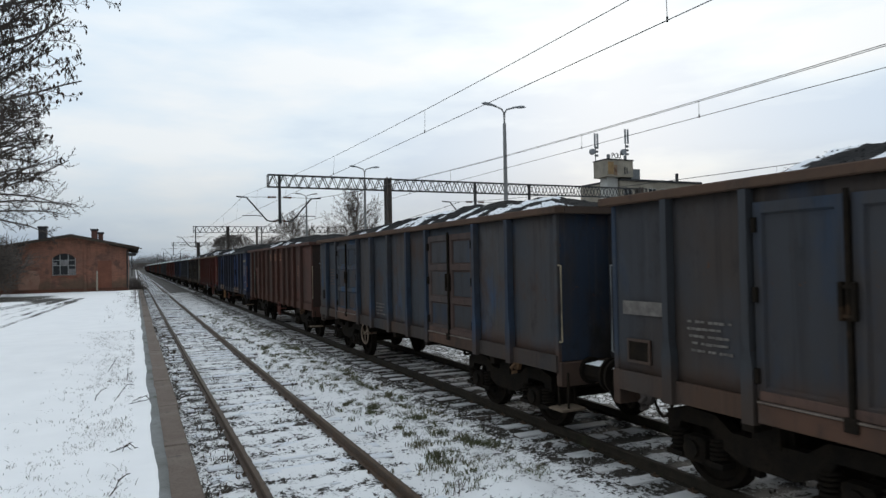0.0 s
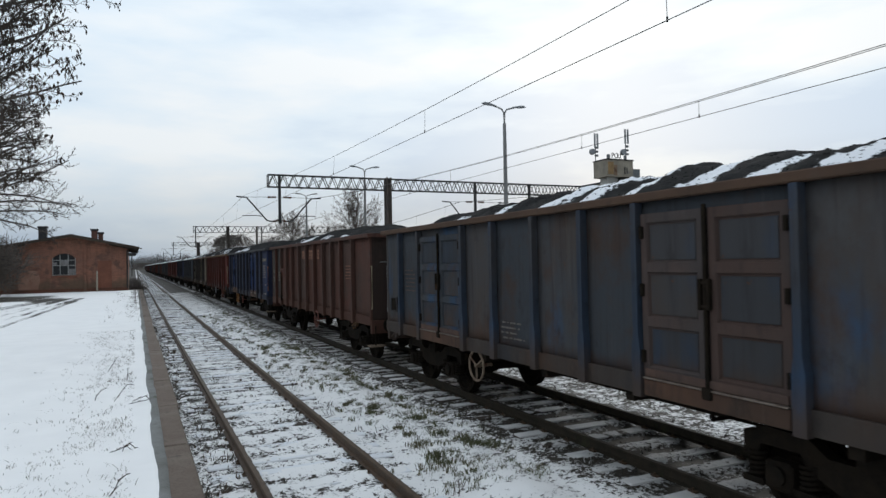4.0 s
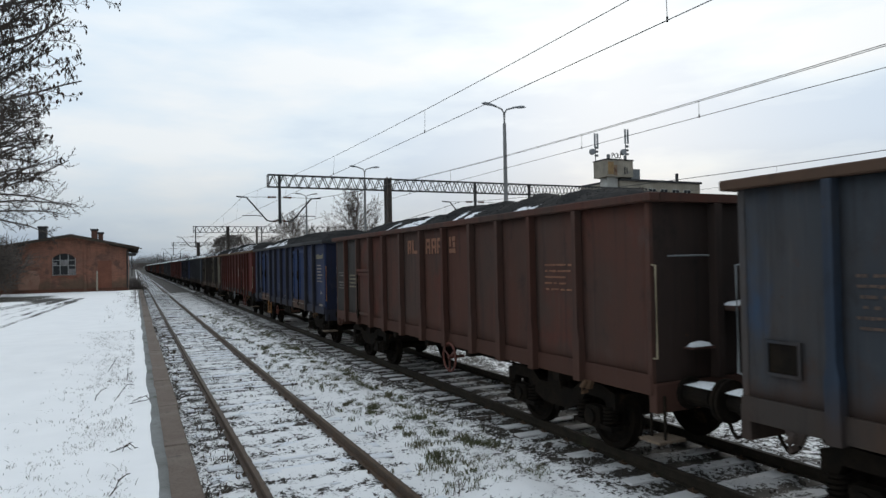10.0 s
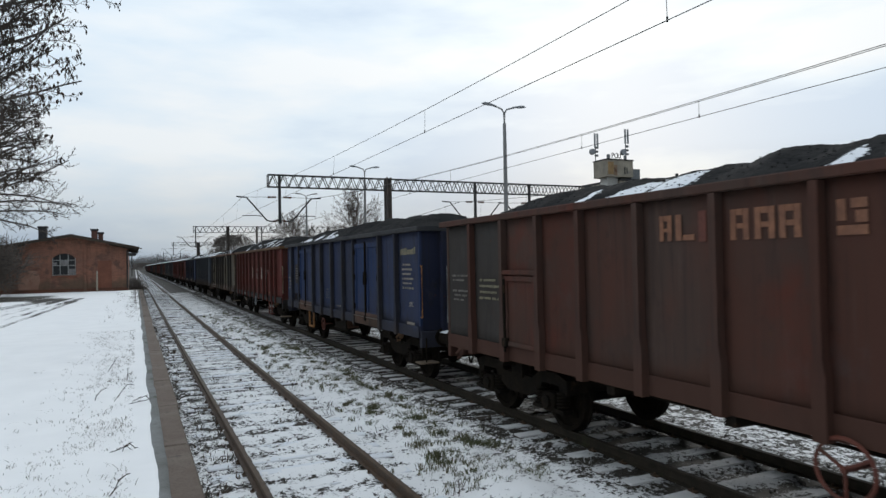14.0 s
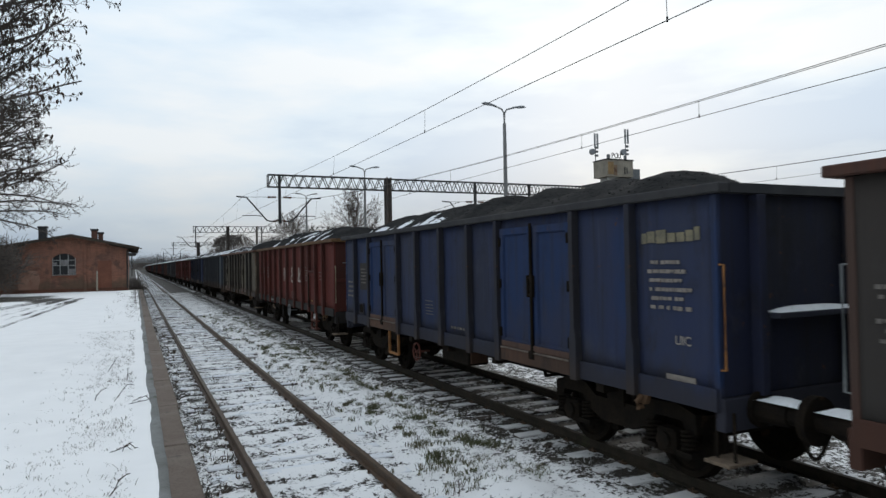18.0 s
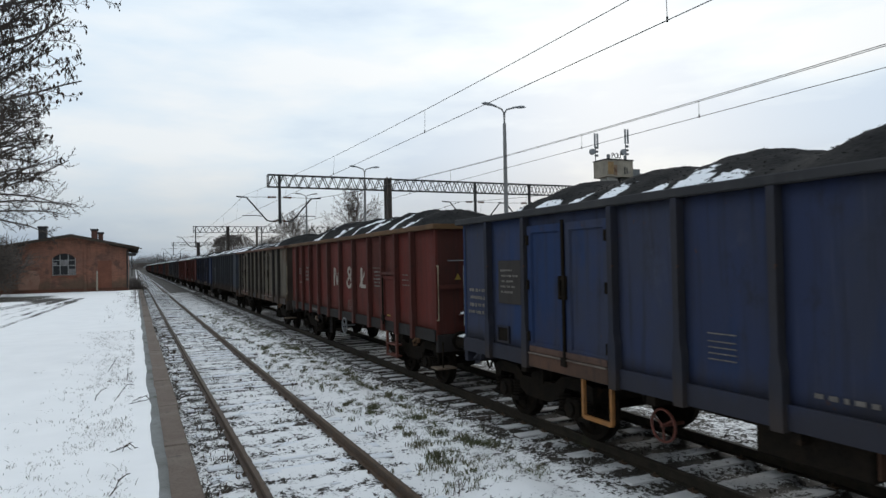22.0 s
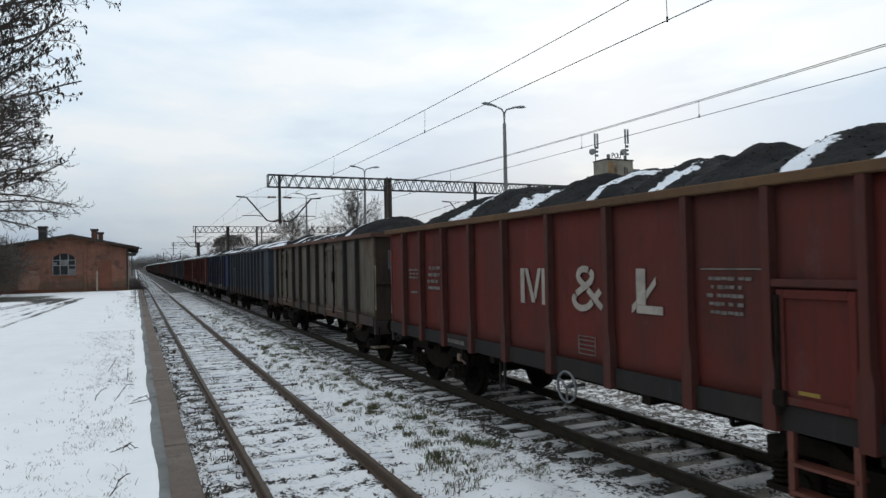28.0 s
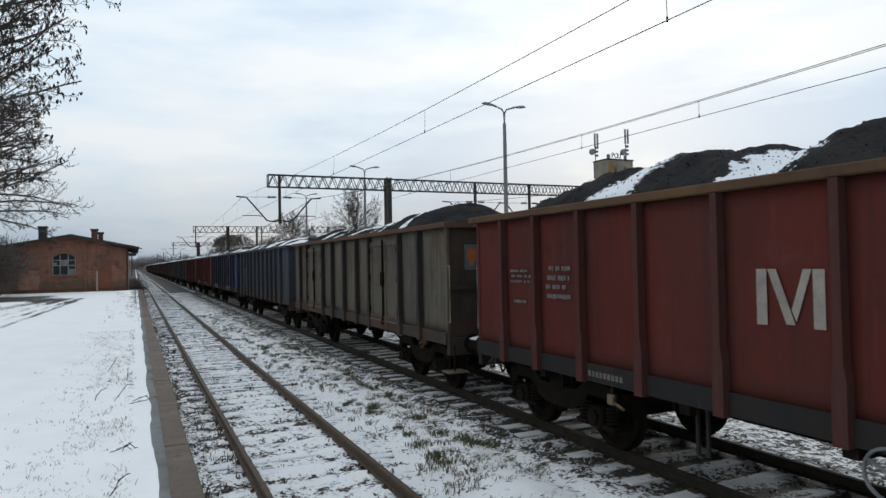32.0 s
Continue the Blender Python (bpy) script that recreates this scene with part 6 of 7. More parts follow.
def label_holder(parent, u0, u1, z0, z1, material):
    """A wire-edged pocket for the waybill, with a dark plate behind."""
    bm = B()
    for a, b, c, d in ((u0, u1, z0, z0 + 0.03), (u0, u1, z1 - 0.03, z1), (u0, u0 + 0.03, z0 + 0.03, z1 - 0.03), (u1 - 0.03, u1, z0 + 0.03, z1 - 0.03)):
        box(bm, -SIDE - 0.03, -SIDE - 0.004, HL - b, HL - a, c, d)
    lh = part("label_holder", bm, material, parent)
    bm = B()
    box(bm, -SIDE - 0.012, -SIDE - 0.003, HL - u1 + 0.032, HL - u0 - 0.032, z0 + 0.032, z1 - 0.032)
    part("back_plate", bm, M["iron"], lh, "dark grimy plate")


def rounded(pts, k=4):
    """A smooth curve through the points."""
    out = []
    for i in range(len(pts) - 1):
        p0, p1, p2, p3 = pts[max(i - 1, 0)], pts[i], pts[i + 1], pts[min(i + 2, len(pts) - 1)]
        for j in range(k):
            t = j / k
            out.append(tuple(0.5 * (2 * b + (c - a) * t + (2 * a - 5 * b + 4 * c - d) * t * t + (3 * b - a - 3 * c + d) * t ** 3) for a, b, c, d in zip(p0, p1, p2, p3)))
    return out + [tuple(pts[-1])]


def stroke(pts, wide):
    """A painted stroke on the side sheet through points (y, z)."""
    bm = B()
    k = len(pts)
    left, right = [], []
    for i, (y, z) in enumerate(pts):
        dy, dz = pts[min(i + 1, k - 1)][0] - pts[max(i - 1, 0)][0], pts[min(i + 1, k - 1)][1] - pts[max(i - 1, 0)][1]
        q = wide / 2 / math.hypot(dy, dz)
        left.append((y - dz * q, z + dy * q))
        right.append((y + dz * q, z - dy * q))
    return prism(bm, left + right[::-1], -SIDE - 0.007, -SIDE - 0.0035, "x")


def lines(u0, u1, z1, n, step, hgt, seed):
    """Rows of unreadable small writing."""
    rnd = random.Random(seed)
    out = []
    for i in range(n):
        a = u0 + rnd.uniform(0, 0.12) * (u1 - u0)
        end = u1 - rnd.uniform(0, 0.3) * (u1 - u0)
        z = z1 - i * step
        while a < end - 0.03:
            b = min(end, a + rnd.uniform(0.03, 0.09))
            out.append((a, b, z - hgt * rnd.uniform(0.75, 1.0), z))
            a = b + rnd.choice((0.012, 0.012, 0.05))
    return out


def wagon(label, form, side, post, top, sill, detail=2, panels=1, rail_paint=None, ends=None, odd=None):
    """detail 2: passes near the camera; 1: seen in the middle distance; 0: far off."""
    w = thing("open_wagon", label, "railway wagon", "wagons of the coal train", (TRACK_X, 0, 0))
    spin = [] if detail else None
    rail_paint = rail_paint or M["cream"]
    BY = form["bogies"]
    # end walls and posts wear the paint with gap shade in its colour
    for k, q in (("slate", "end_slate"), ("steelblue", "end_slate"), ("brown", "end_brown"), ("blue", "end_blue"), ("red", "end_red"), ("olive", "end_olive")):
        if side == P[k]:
            end_paint = P[q]
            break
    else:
        end_paint = side
    ends = ends or dict(posts=(-0.42, 0.42), rib=False, ledge=None, bar=False)
    # floor and frame under it
    bm = B()
    box(bm, -SIDE, SIDE, -HL, HL, 1.16, 1.24)
    for x in (-0.55, 0.55):
        box(bm, x - 0.07, x + 0.07, -HL, HL, 0.93, 1.155)
    box(bm, -0.18, 0.18, -HL, HL, 0.90, 1.155)
    for y in (-4.5, -1.8, 0, 1.8, 4.5):
        box(bm, -SIDE, SIDE, y - 0.07, y + 0.07, 0.98, 1.155)
    part("underframe", bm, M["iron"], w, "dark steel underframe")
    for s in (-1, 1):
        if s < 0 and detail > 1:
            cuts = [0.0] + list(form["posts"]) + [2 * HL]
            for k, (u0, u1) in enumerate(zip(cuts, cuts[1:])):
                part("side_sheet", sheet_mesh(HL - u1, HL - u0, 1.245, TOP - 0.10, k + len(TRAIN) * 13), odd[1] if odd and u1 < odd[0] else side, w)
        else:
            bm = B()
            a, b = (-SIDE, -SIDE + 0.025) if s < 0 else (SIDE - 0.025, SIDE)
            box(bm, a, b, -HL, HL, 1.245, TOP - 0.10)
            part("side_wall", bm, side, w)
        bm = B()
        proud = form["sill"]
        a, b = (-SIDE - proud, -SIDE - 0.003) if s < 0 else (SIDE + 0.003, SIDE + proud)
        box(bm, a, b, -HL, HL, 1.10, 1.33)
        part("side_sill", bm, sill, w)
        bm = B()
        a, b = (-SIDE - 0.11, -SIDE + 0.05) if s < 0 else (SIDE - 0.05, SIDE + 0.11)
        box(bm, a, b, -HL - 0.15, HL + 0.15, TOP - 0.10, TOP, 0.012)
        part("top_rail", bm, top, w)
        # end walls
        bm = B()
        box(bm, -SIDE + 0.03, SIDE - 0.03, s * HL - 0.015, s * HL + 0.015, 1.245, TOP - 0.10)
        part("end_wall", bm, end_paint, w)
        bm = B()
        box(bm, -SIDE + 0.054, SIDE - 0.054, s * (HL + 0.03) - 0.115, s * (HL + 0.03) + 0.115, TOP - 0.10, TOP - 0.002)
        part("end_rail", bm, top, w)
        bm = B()
        box(bm, -SIDE, SIDE, s * HL - 0.06, s * HL + 0.06, 0.90, 1.235, 0.01)
        part("headstock", bm, sill, w)
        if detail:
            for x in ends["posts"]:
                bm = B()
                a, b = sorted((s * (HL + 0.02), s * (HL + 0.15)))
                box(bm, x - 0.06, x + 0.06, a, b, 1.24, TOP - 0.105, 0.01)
                part("end_post", bm, end_paint, w)
            if ends["rib"]:
                xs = [-SIDE + 0.04] + [q for x in ends["posts"] for q in (x - 0.065, x + 0.065)] + [SIDE - 0.04]
                for x0, x1 in zip(xs[::2], xs[1::2]):
                    bm = B()
                    a, b = sorted((s * (HL + 0.018), s * (HL + 0.07)))
                    box(bm, x0, x1, a, b, 2.13, 2.21)
                    part("end_rib", bm, post, w)
            if ends["ledge"]:
                x0, x1 = ends["ledge"]
                bm = B()
                a, b = sorted((s * (HL + 0.018), s * (HL + 0.26)))
                box(bm, x0, x1, a, b, 2.02, 2.08, 0.01)
                lg = part("end_ledge", bm, post, w, "narrow steel ledge under snow")
                if detail > 1:
                    snow_cap(lg, x0 + 0.01, x1 - 0.01, a + 0.01, b - 0.01, 2.082)
            for x in (-0.875, 0.875):
                bm = B()
                tube(bm, (0, 0, 0), (0, s * 0.05, 0), 0.19, n=14)
                tube(bm, (0, s * 0.05, 0), (0, s * 0.38, 0), 0.140, 0.125, 14)
                tube(bm, (0, s * 0.38, 0), (0, s * 0.58, 0), 0.10, n=14)
                bf = part("buffer", bm, M["iron"], w, "sooty round buffer", smooth=False)
                bf.location = (x, s * (HL + 0.062), 1.10)
                bm = B()
                tube(bm, (0, s * 0.575, 0), (0, s * 0.615, 0), 0.235, n=22)
                part("buffer_head", bm, M["iron"], bf)
                if detail > 1:
                    a, b = sorted((s * 0.05, s * 0.55))
                    snow_cap(bf, -0.12, 0.12, a, b, 0.105)
            bm = B()
            tube(bm, (0, s * (HL + 0.06), 1.03), (0, s * (HL + 0.40), 0.98), 0.05)
            tube(bm, (0, s * (HL + 0.40), 0.98), (0, s * (HL + 0.62), 0.80), 0.045)
            part("coupling", bm, M["iron"], w)
        if detail > 1:
            # grab rails, steps and brake hoses at the corners
            handrail(w, -SIDE + 0.015, s * (HL + 0.02), 1.52, 2.58, s * 0.055, rail_paint if s < 0 else M["steel"])
            if ends["bar"]:
                bm = B()
                polytube(bm, [(-1.10, s * (HL + 0.02), 2.68), (-1.10, s * (HL + 0.10), 2.68), (-0.55, s * (HL + 0.10), 2.68), (-0.55, s * (HL + 0.02), 2.68)], 0.013, 6)
                part("crossbar", bm, M["steel"], w)
                bm = B()
                a, b = sorted((s * (HL + 0.03), s * (HL + 0.17)))
                box(bm, -0.90, -0.55, a, b, 1.60, 1.625)
                st = part("end_step", bm, post, w)
                snow_cap(st, -0.89, -0.56, a + 0.01, b - 0.01, 1.627)
            if s < 0:
                bm = B()
                for y in (HL - 0.12, HL + 0.10):
                    beam(bm, (-1.28, -y, 1.10), (-1.28, -y, 0.60), 0.02, 0.03)
                fs = part("foot_step", bm, M["iron"], w, "bent steel straps of a foot step")
                bm = B()
                box(bm, -1.42, -1.02, -HL - 0.15, -HL + 0.17, 0.575, 0.608, 0.004)
                part("step_plank", bm, M["plank"], fs, "pale worn wooden plank")
            for x in (-0.33, 0.30):
                bm = B()
                polytube(bm, [(x - 0.05 * k / 10, s * (HL + 0.07 + 0.042 * k), 0.98 - 0.42 * max(0.0, math.sin(math.pi * k / 10)) ** 0.8) for k in range(11)], 0.022, 6)
                part("brake_hose", bm, M["iron"], w)
    # side posts, doors
    pm = shared("side_post", post_mesh, post)
    for u in (0.0, 2 * HL):
        for s in (-1, 1):
            bm = B()
            y = HL - u
            a, b = sorted((s * (SIDE - 0.05), s * (SIDE + 0.012)))
            c, d = (y - 0.06, y + 0.018) if u == 0 else (y - 0.018, y + 0.06)
            box(bm, a, b, c, d, 1.12, TOP - 0.105, 0.008)
            part("corner_angle", bm, side, w)
    for u in form["posts"]:
        p = part("side_post", pm, None, w)
        p.location = (0, HL - u, 0)
        if detail > 1:
            q = part("side_post", pm, None, w)
            q.location = (0, HL - u, 0)
            q.rotation_euler = (0, 0, math.pi)
            q.location = (0, HL - u, 0)
    for a, b in form["doors"]:
        mid = (a + b) / 2
        for u0, u1 in ((a, mid - 0.03), (mid + 0.03, b)):
            lw = u1 - u0
            d = part("door", shared("door%d" % panels, lambda: leaf_mesh(lw, panels), P["door_rust"] if panels == 3 and a > 6 else side), None, w, "steel side door leaf with raised rim")
            d.location = (0, HL - (u0 + u1) / 2, 0)
            if panels == 3 and detail > 1:
                z0, z1 = 1.34, TOP - 0.24
                for k in range(3):
                    za, zb = z0 + (z1 - z0) * k / 3, z0 + (z1 - z0) * (k + 1) / 3
                    bm = B()
                    box(bm, -SIDE - 0.040, -SIDE - 0.032, -lw / 2 + 0.125, lw / 2 - 0.125, za + (0.135 if k == 0 else 0.085), zb - (0.135 if k == 2 else 0.085), 0.003)
                    part("door_panel", bm, P["slate"] if a > 6 else P["door_blue"], d, "worn sunk panel")
            if detail > 1:
                for z in (1.55, 2.3, 2.95):
                    bm = B()
                    y = HL - (u0 + 0.02) if u0 == a else HL - (u1 - 0.02)
                    tube(bm, (-SIDE - 0.075, y, z - 0.07), (-SIDE - 0.075, y, z + 0.07), 0.028, n=8)
                    part("hinge", bm, M["iron"], w)
        if detail:
            bm = B()
            y = HL - mid
            tube(bm, (-SIDE - 0.085, y, 1.25), (-SIDE - 0.085, y, TOP - 0.20), 0.024, n=8)
            for dy in (-0.055, 0.055):
                box(bm, -SIDE - 0.125, -SIDE - 0.066, y + dy - 0.018, y + dy + 0.018, 2.12, 2.44, 0.008)
            for z in (2.16, 2.40):
                box(bm, -SIDE - 0.112, -SIDE - 0.070, y - 0.036, y + 0.036, z - 0.015, z + 0.015)
            box(bm, -SIDE - 0.12, -SIDE - 0.05, y - 0.06, y + 0.06, 1.22, 1.34, 0.01)
            part("latch_bar", bm, M["iron"], w, "dark vertical door latch")
            bm = B()
            box(bm, -SIDE - 0.090, -SIDE - 0.048, HL - b + 0.02, HL - a - 0.02, 1.115, 1.30, 0.008)
            th = part("threshold", bm, P["threshold"], w, "rust-brown door threshold")
            bm = B()
            box(bm, -SIDE - 0.110, -SIDE - 0.064, HL - b + 0.03, HL - a - 0.03, 1.303, 1.322, 0.004)
            part("threshold_lip", bm, M["worn_edge"], th, "scraped pale steel edge")
            bm = B()
            box(bm, -SIDE - 0.082, -SIDE - 0.064, HL - b + 0.04, HL - a - 0.04, 1.326, 1.415, 0.006)
            part("kick_strip", bm, P["kick"], th, "pinkish rust strip")
    if form["hatch"]:
        a, b, z0, z1 = form["hatch"]
        rims = []
        bm = B()
        box(bm, -SIDE - 0.050, -SIDE - 0.004, HL - b, HL - a, z0, z1)
        for q in ((HL - b, HL - b + 0.07, z0, z1), (HL - a - 0.07, HL - a, z0, z1), (HL - b + 0.07, HL - a - 0.07, z1 - 0.08, z1), (HL - b + 0.07, HL - a - 0.07, z0, z0 + 0.07)):
            rims.append(q)
        hd = part("hatch_door", bm, side, w, "low steel hatch in the side")
        for q in rims:
            bm = B()
            box(bm, -SIDE - 0.082, -SIDE - 0.0535, *q, 0.006)
            part("hatch_rim", bm, side, hd)
        bm = B()
        box(bm, -SIDE - 0.10, -SIDE - 0.004, HL - b - 0.06, HL - a + 0.06, z1 + 0.02, z1 + 0.09, 0.01)
        part("hatch_lintel", bm, post, w)
        if detail > 1:
            bm = B()
            tube(bm, (-SIDE - 0.10, HL - a - 0.02, z0 - 0.1), (-SIDE - 0.10, HL - a - 0.02, z1 - 0.05), 0.022, n=8)
            box(bm, -SIDE - 0.13, -SIDE - 0.06, HL - a - 0.09, HL - a + 0.03, z0 - 0.02, z0 + 0.12, 0.01)
            part("hatch_latch", bm, M["iron"], w)
    if detail > 1:
        # lashing hooks, corner plates and brake gear hung under the floor
        for u in (0.55, form["posts"][-1] + 0.12):
            bm = B()
            prism(bm, [(HL - u - 0.10, 1.10), (HL - u + 0.10, 1.10), (HL - u + 0.05, 0.99), (HL - u - 0.05, 0.99)], -SIDE - 0.04, -SIDE + 0.02, "x")
            polytube(bm, [(-SIDE - 0.05, HL - u, 1.08), (-SIDE - 0.12, HL - u, 1.02), (-SIDE - 0.10, HL - u, 0.95), (-SIDE - 0.03, HL - u, 0.96)], 0.03, 8)
            part("towing_hook", bm, P["top_orange"] if u > 6 else sill, w)
        bm = B()
        tube(bm, (-0.35, 1.0, 0.92), (-0.35, -0.1, 0.92), 0.14, n=16)
        part("air_tank", bm, M["iron"], w)
        bm = B()
        tube(bm, (-0.2, -1.2, 0.88), (-0.2, -0.65, 0.88), 0.17, n=16)
        tube(bm, (-0.2, -1.9, 0.88), (-0.2, -1.2, 0.88), 0.03, n=6)
        part("brake_cylinder", bm, M["iron"], w)
        bm = B()
        for y in (-2.6, 2.4):
            beam(bm, (-0.9, y, 1.1), (-0.9, y, 0.86), 0.04, 0.04)
            beam(bm, (-0.9, y, 0.86), (0.2, y, 0.86), 0.04, 0.04)
        tube(bm, (-0.6, -3.2, 0.84), (-0.6, 3.2, 0.86), 0.02, n=6)
        tube(bm, (0.3, -3.4, 0.82), (0.3, 3.4, 0.84), 0.03, n=6)
        part("brake_rod", bm, M["iron"], w)
    for y in BY:
        bogie(w, y, detail > 1, spin)
    return w, spin


def coal_mesh(seed, mounds, snow, crest=0.44, lumpy=1.0, res=1.5, ramp=1.7):
    """mounds: (u, height, half width); snow: (u, half width, how far up the heap: 0 rim, 1 crest), u from the far end."""
    nx, ny = int(18 * res), int(110 * res)
    v, f, white = [], [], []
    for j in range(ny + 1):
        y = -HL + 0.03 + (2 * HL - 0.06) * j / ny
        for i in range(nx + 1):
            x = -SIDE + 0.03 + (2 * SIDE - 0.06) * i / nx
            edge = min(1.0, (1 - abs(x) / (SIDE - 0.02)) * 2.4)
            z = TOP - 0.16
            dome = max(0.0, math.cos(x / SIDE * 1.45)) ** 0.8
            z += crest * dome * smooth(-0.1, ramp if y > 0 else 1.7, HL - abs(y))
            for u, h, s in mounds:
                z += h * math.exp(-((HL - u - y) / s) ** 2) * dome
            q = Vector((x * 1.5, y * 1.5, seed))
            z += (0.06 * noise.noise(q) + 0.045 * lumpy * noise.noise(q * 3.1) + 0.03 * lumpy * noise.noise(q * 7.3)) * min(1.0, edge * 3 + 0.3)
            v.append((x, y, z))
            up = (x + SIDE) / SIDE
            c = 0.0
            for u, hw, reach in snow:
                c = max(c, math.exp(-((HL - y - u - 0.12 * up) / hw) ** 2) * smooth(reach + 0.30, reach - 0.15, up))
            white.append(c)
    k = nx + 1
    for j in range(ny):
        for i in range(nx):
            a = j * k + i
            f.append((a, a + 1, a + k + 1, a + k))
    tops = len(f)
    # a flat underside on the wagon's floor closes the heap
    rim = [i for i in range(k)] + [j * k + nx for j in range(1, ny + 1)] + [ny * k + i for i in range(nx - 1, -1, -1)] + [j * k for j in range(ny - 1, 0, -1)]
    n0 = len(v)
    for r in rim:
        v.append((v[r][0], v[r][1], 1.245))
        white.append(0.0)
    for i in range(len(rim)):
        j = (i + 1) % len(rim)
        f.append((rim[j], rim[i], n0 + i, n0 + j))
    f.append(tuple(range(n0, n0 + len(rim))))
    me = bpy.data.meshes.new("coal_load")
    me.from_pydata(v, [], f)
    me.materials.append(M["coal"])
    me.attributes.new("snow", "FLOAT", "POINT").data.foreach_set("value", white)
    me.polygons.foreach_set("use_smooth", [p < tops for p in range(len(f))])
    return me


TRAIN = []          # (wagon, coal, far end's place at the start, wheelsets)


def lumps(coal, parent, seed, count):
    """Loose lumps lying on the heap."""
    rnd = random.Random(seed)
    top = [p for p in coal.polygons if len(p.vertices) == 4 and p.normal.z > 0.3]
    v, f = [], []
    for _ in range(count):
        c = rnd.choice(top).center + Vector((rnd.uniform(-0.04, 0.04), rnd.uniform(-0.04, 0.04), -0.002))
        r = rnd.choice((0.007, 0.009, 0.011, 0.014)) * rnd.uniform(0.8, 1.2)
        k = len(v)
        for d in ((1, 0, 0), (-1, 0, 0), (0, 1, 0), (0, -1, 0), (0, 0, 1), (0, 0, -1)):
            v.append(tuple(c + Vector(d) * r * rnd.uniform(0.6, 1.25) + Vector((rnd.uniform(-0.3, 0.3), rnd.uniform(-0.3, 0.3), 0)) * r))
        f += [tuple(k + i for i in q) for q in ((0, 2, 4), (2, 1, 4), (1, 3, 4), (3, 0, 4), (2, 0, 5), (1, 2, 5), (3, 1, 5), (0, 3, 5))]
    me = bpy.data.meshes.new("coal_lumps")
    me.from_pydata(v, [], f)
    me.materials.append(M["coal_bare"])
    part("coal_lumps", me, None, parent, "loose black lumps on the heap", kind="stuff")


def couple(w, spin, coal, far_end, label="heap of dark coal with patches of snow"):
    c = tagged(new("coal_load", coal), label, "coal", "coal loads", kind="")
    if len(TRAIN) < 6:
        lumps(coal, c, len(TRAIN), 4500)
    TRAIN.append((w, c, far_end - HL, spin))


w, spin = wagon("weathered slate-blue open wagon with a brown rim", DOORS, P["slate"], P["slate_post"], P["top_brown"], P["sill_rust"], 2, 1)
bars(w, "painted_mark", M["faint_letter"], [(0.16, 0.86, 2.00, 2.16)] + lines(1.15, 1.85, 2.0, 5, 0.075, 0.03, 3))
label_holder(w, 0.24, 0.62, 1.44, 1.72, P["sill_rust"])
couple(w, spin, coal_mesh(1, ((2.3, 0.10, 0.6), (3.6, 0.16, 0.5), (5.0, 0.18, 0.6), (6.4, 0.16, 0.5), (8.0, 0.18, 0.6), (9.6, 0.16, 0.6)), ((0.95, 0.16, 0.5), (2.1, 0.22, 0.9), (3.0, 0.16, 0.5), (4.2, 0.25, 0.8), (5.6, 0.22, 0.8), (7.2, 0.25, 0.9), (8.9, 0.25, 0.7)), 0.40, 1.0, 1.5, 2.8), 6.386)

w, spin = wagon("steel-blue open wagon with paneled doors, heavily weathered", DOORS, P["steelblue"], P["steel_post"], P["top_brown"], P["sill_rust"], 2, 3)
h = part("hand_wheel", shared("hand_wheel", hand_wheel_mesh, M["cream_worn"]), None, w, "cream three-spoked brake wheel")
h.location = (-SIDE - 0.02, HL - 4.35, 0.87)
label_holder(w, 0.26, 0.62, 1.56, 1.89, P["slate"])
bars(w, "painted_mark", M["faint_letter"], lines(5.2, 5.9, 1.7, 4, 0.08, 0.03, 9))
bars(w, "painted_mark", M["rust_letter"], lines(1.10, 1.75, 2.5, 6, 0.085, 0.03, 8))
couple(w, spin, coal_mesh(2, ((1.0, -0.05, 0.8), (2.4, 0.03, 0.7), (3.5, 0.06, 0.6), (5.1, 0.13, 0.5), (6.3, 0.12, 0.42), (7.2, 0.14, 0.42), (8.3, 0.16, 0.45), (9.4, 0.14, 0.45), (10.5, 0.10, 0.5)), ((3.3, 0.45, 0.22), (4.8, 0.30, 0.30), (6.30, 0.33, 0.95), (7.22, 0.24, 1.0), (8.05, 0.22, 0.9), (9.0, 0.24, 1.0), (9.9, 0.20, 0.9), (10.7, 0.22, 1.0), (11.5, 0.16, 0.7)), 0.42, 1.0, 1.5, 2.3), 20.37)

w, spin = wagon("oxide-brown open wagon with a low side hatch", HATCH_FAR, P["brown"], P["brown"], P["brown"], P["brown"], 2, 1, None, dict(posts=(-0.42, 0.42), rib=False, ledge=(-0.34, 0.34), bar=True), (2.3, P["brown_grey"]))
bars(w, "logo_shape", M["peach_letter"], [(5.50, 5.56, 2.84, 3.12), (5.62, 5.68, 2.84, 3.12), (5.565, 5.615, 3.06, 3.12), (5.565, 5.615, 2.94, 2.98), (5.74, 5.82, 2.84, 3.12), (5.84, 6.00, 2.84, 2.90), *[q for a in (6.46, 6.74, 7.00) for q in ((a, a + 0.065, 2.82, 3.12), (a + 0.15, a + 0.215, 2.82, 3.12), (a + 0.07, a + 0.145, 3.06, 3.12), (a + 0.07, a + 0.145, 2.93, 2.98))], (7.54, 7.80, 2.82, 2.90), (7.54, 7.62, 2.94, 3.12), (7.66, 7.80, 3.04, 3.12), (7.70, 7.80, 2.92, 3.02)])
bars(w, "logo_shape", M["redpaint"], [(6.06, 6.16, 2.82, 3.14)])
bars(w, "painted_mark", M["peach_letter"], lines(10.66, 11.38, 2.60, 5, 0.085, 0.028, 4))
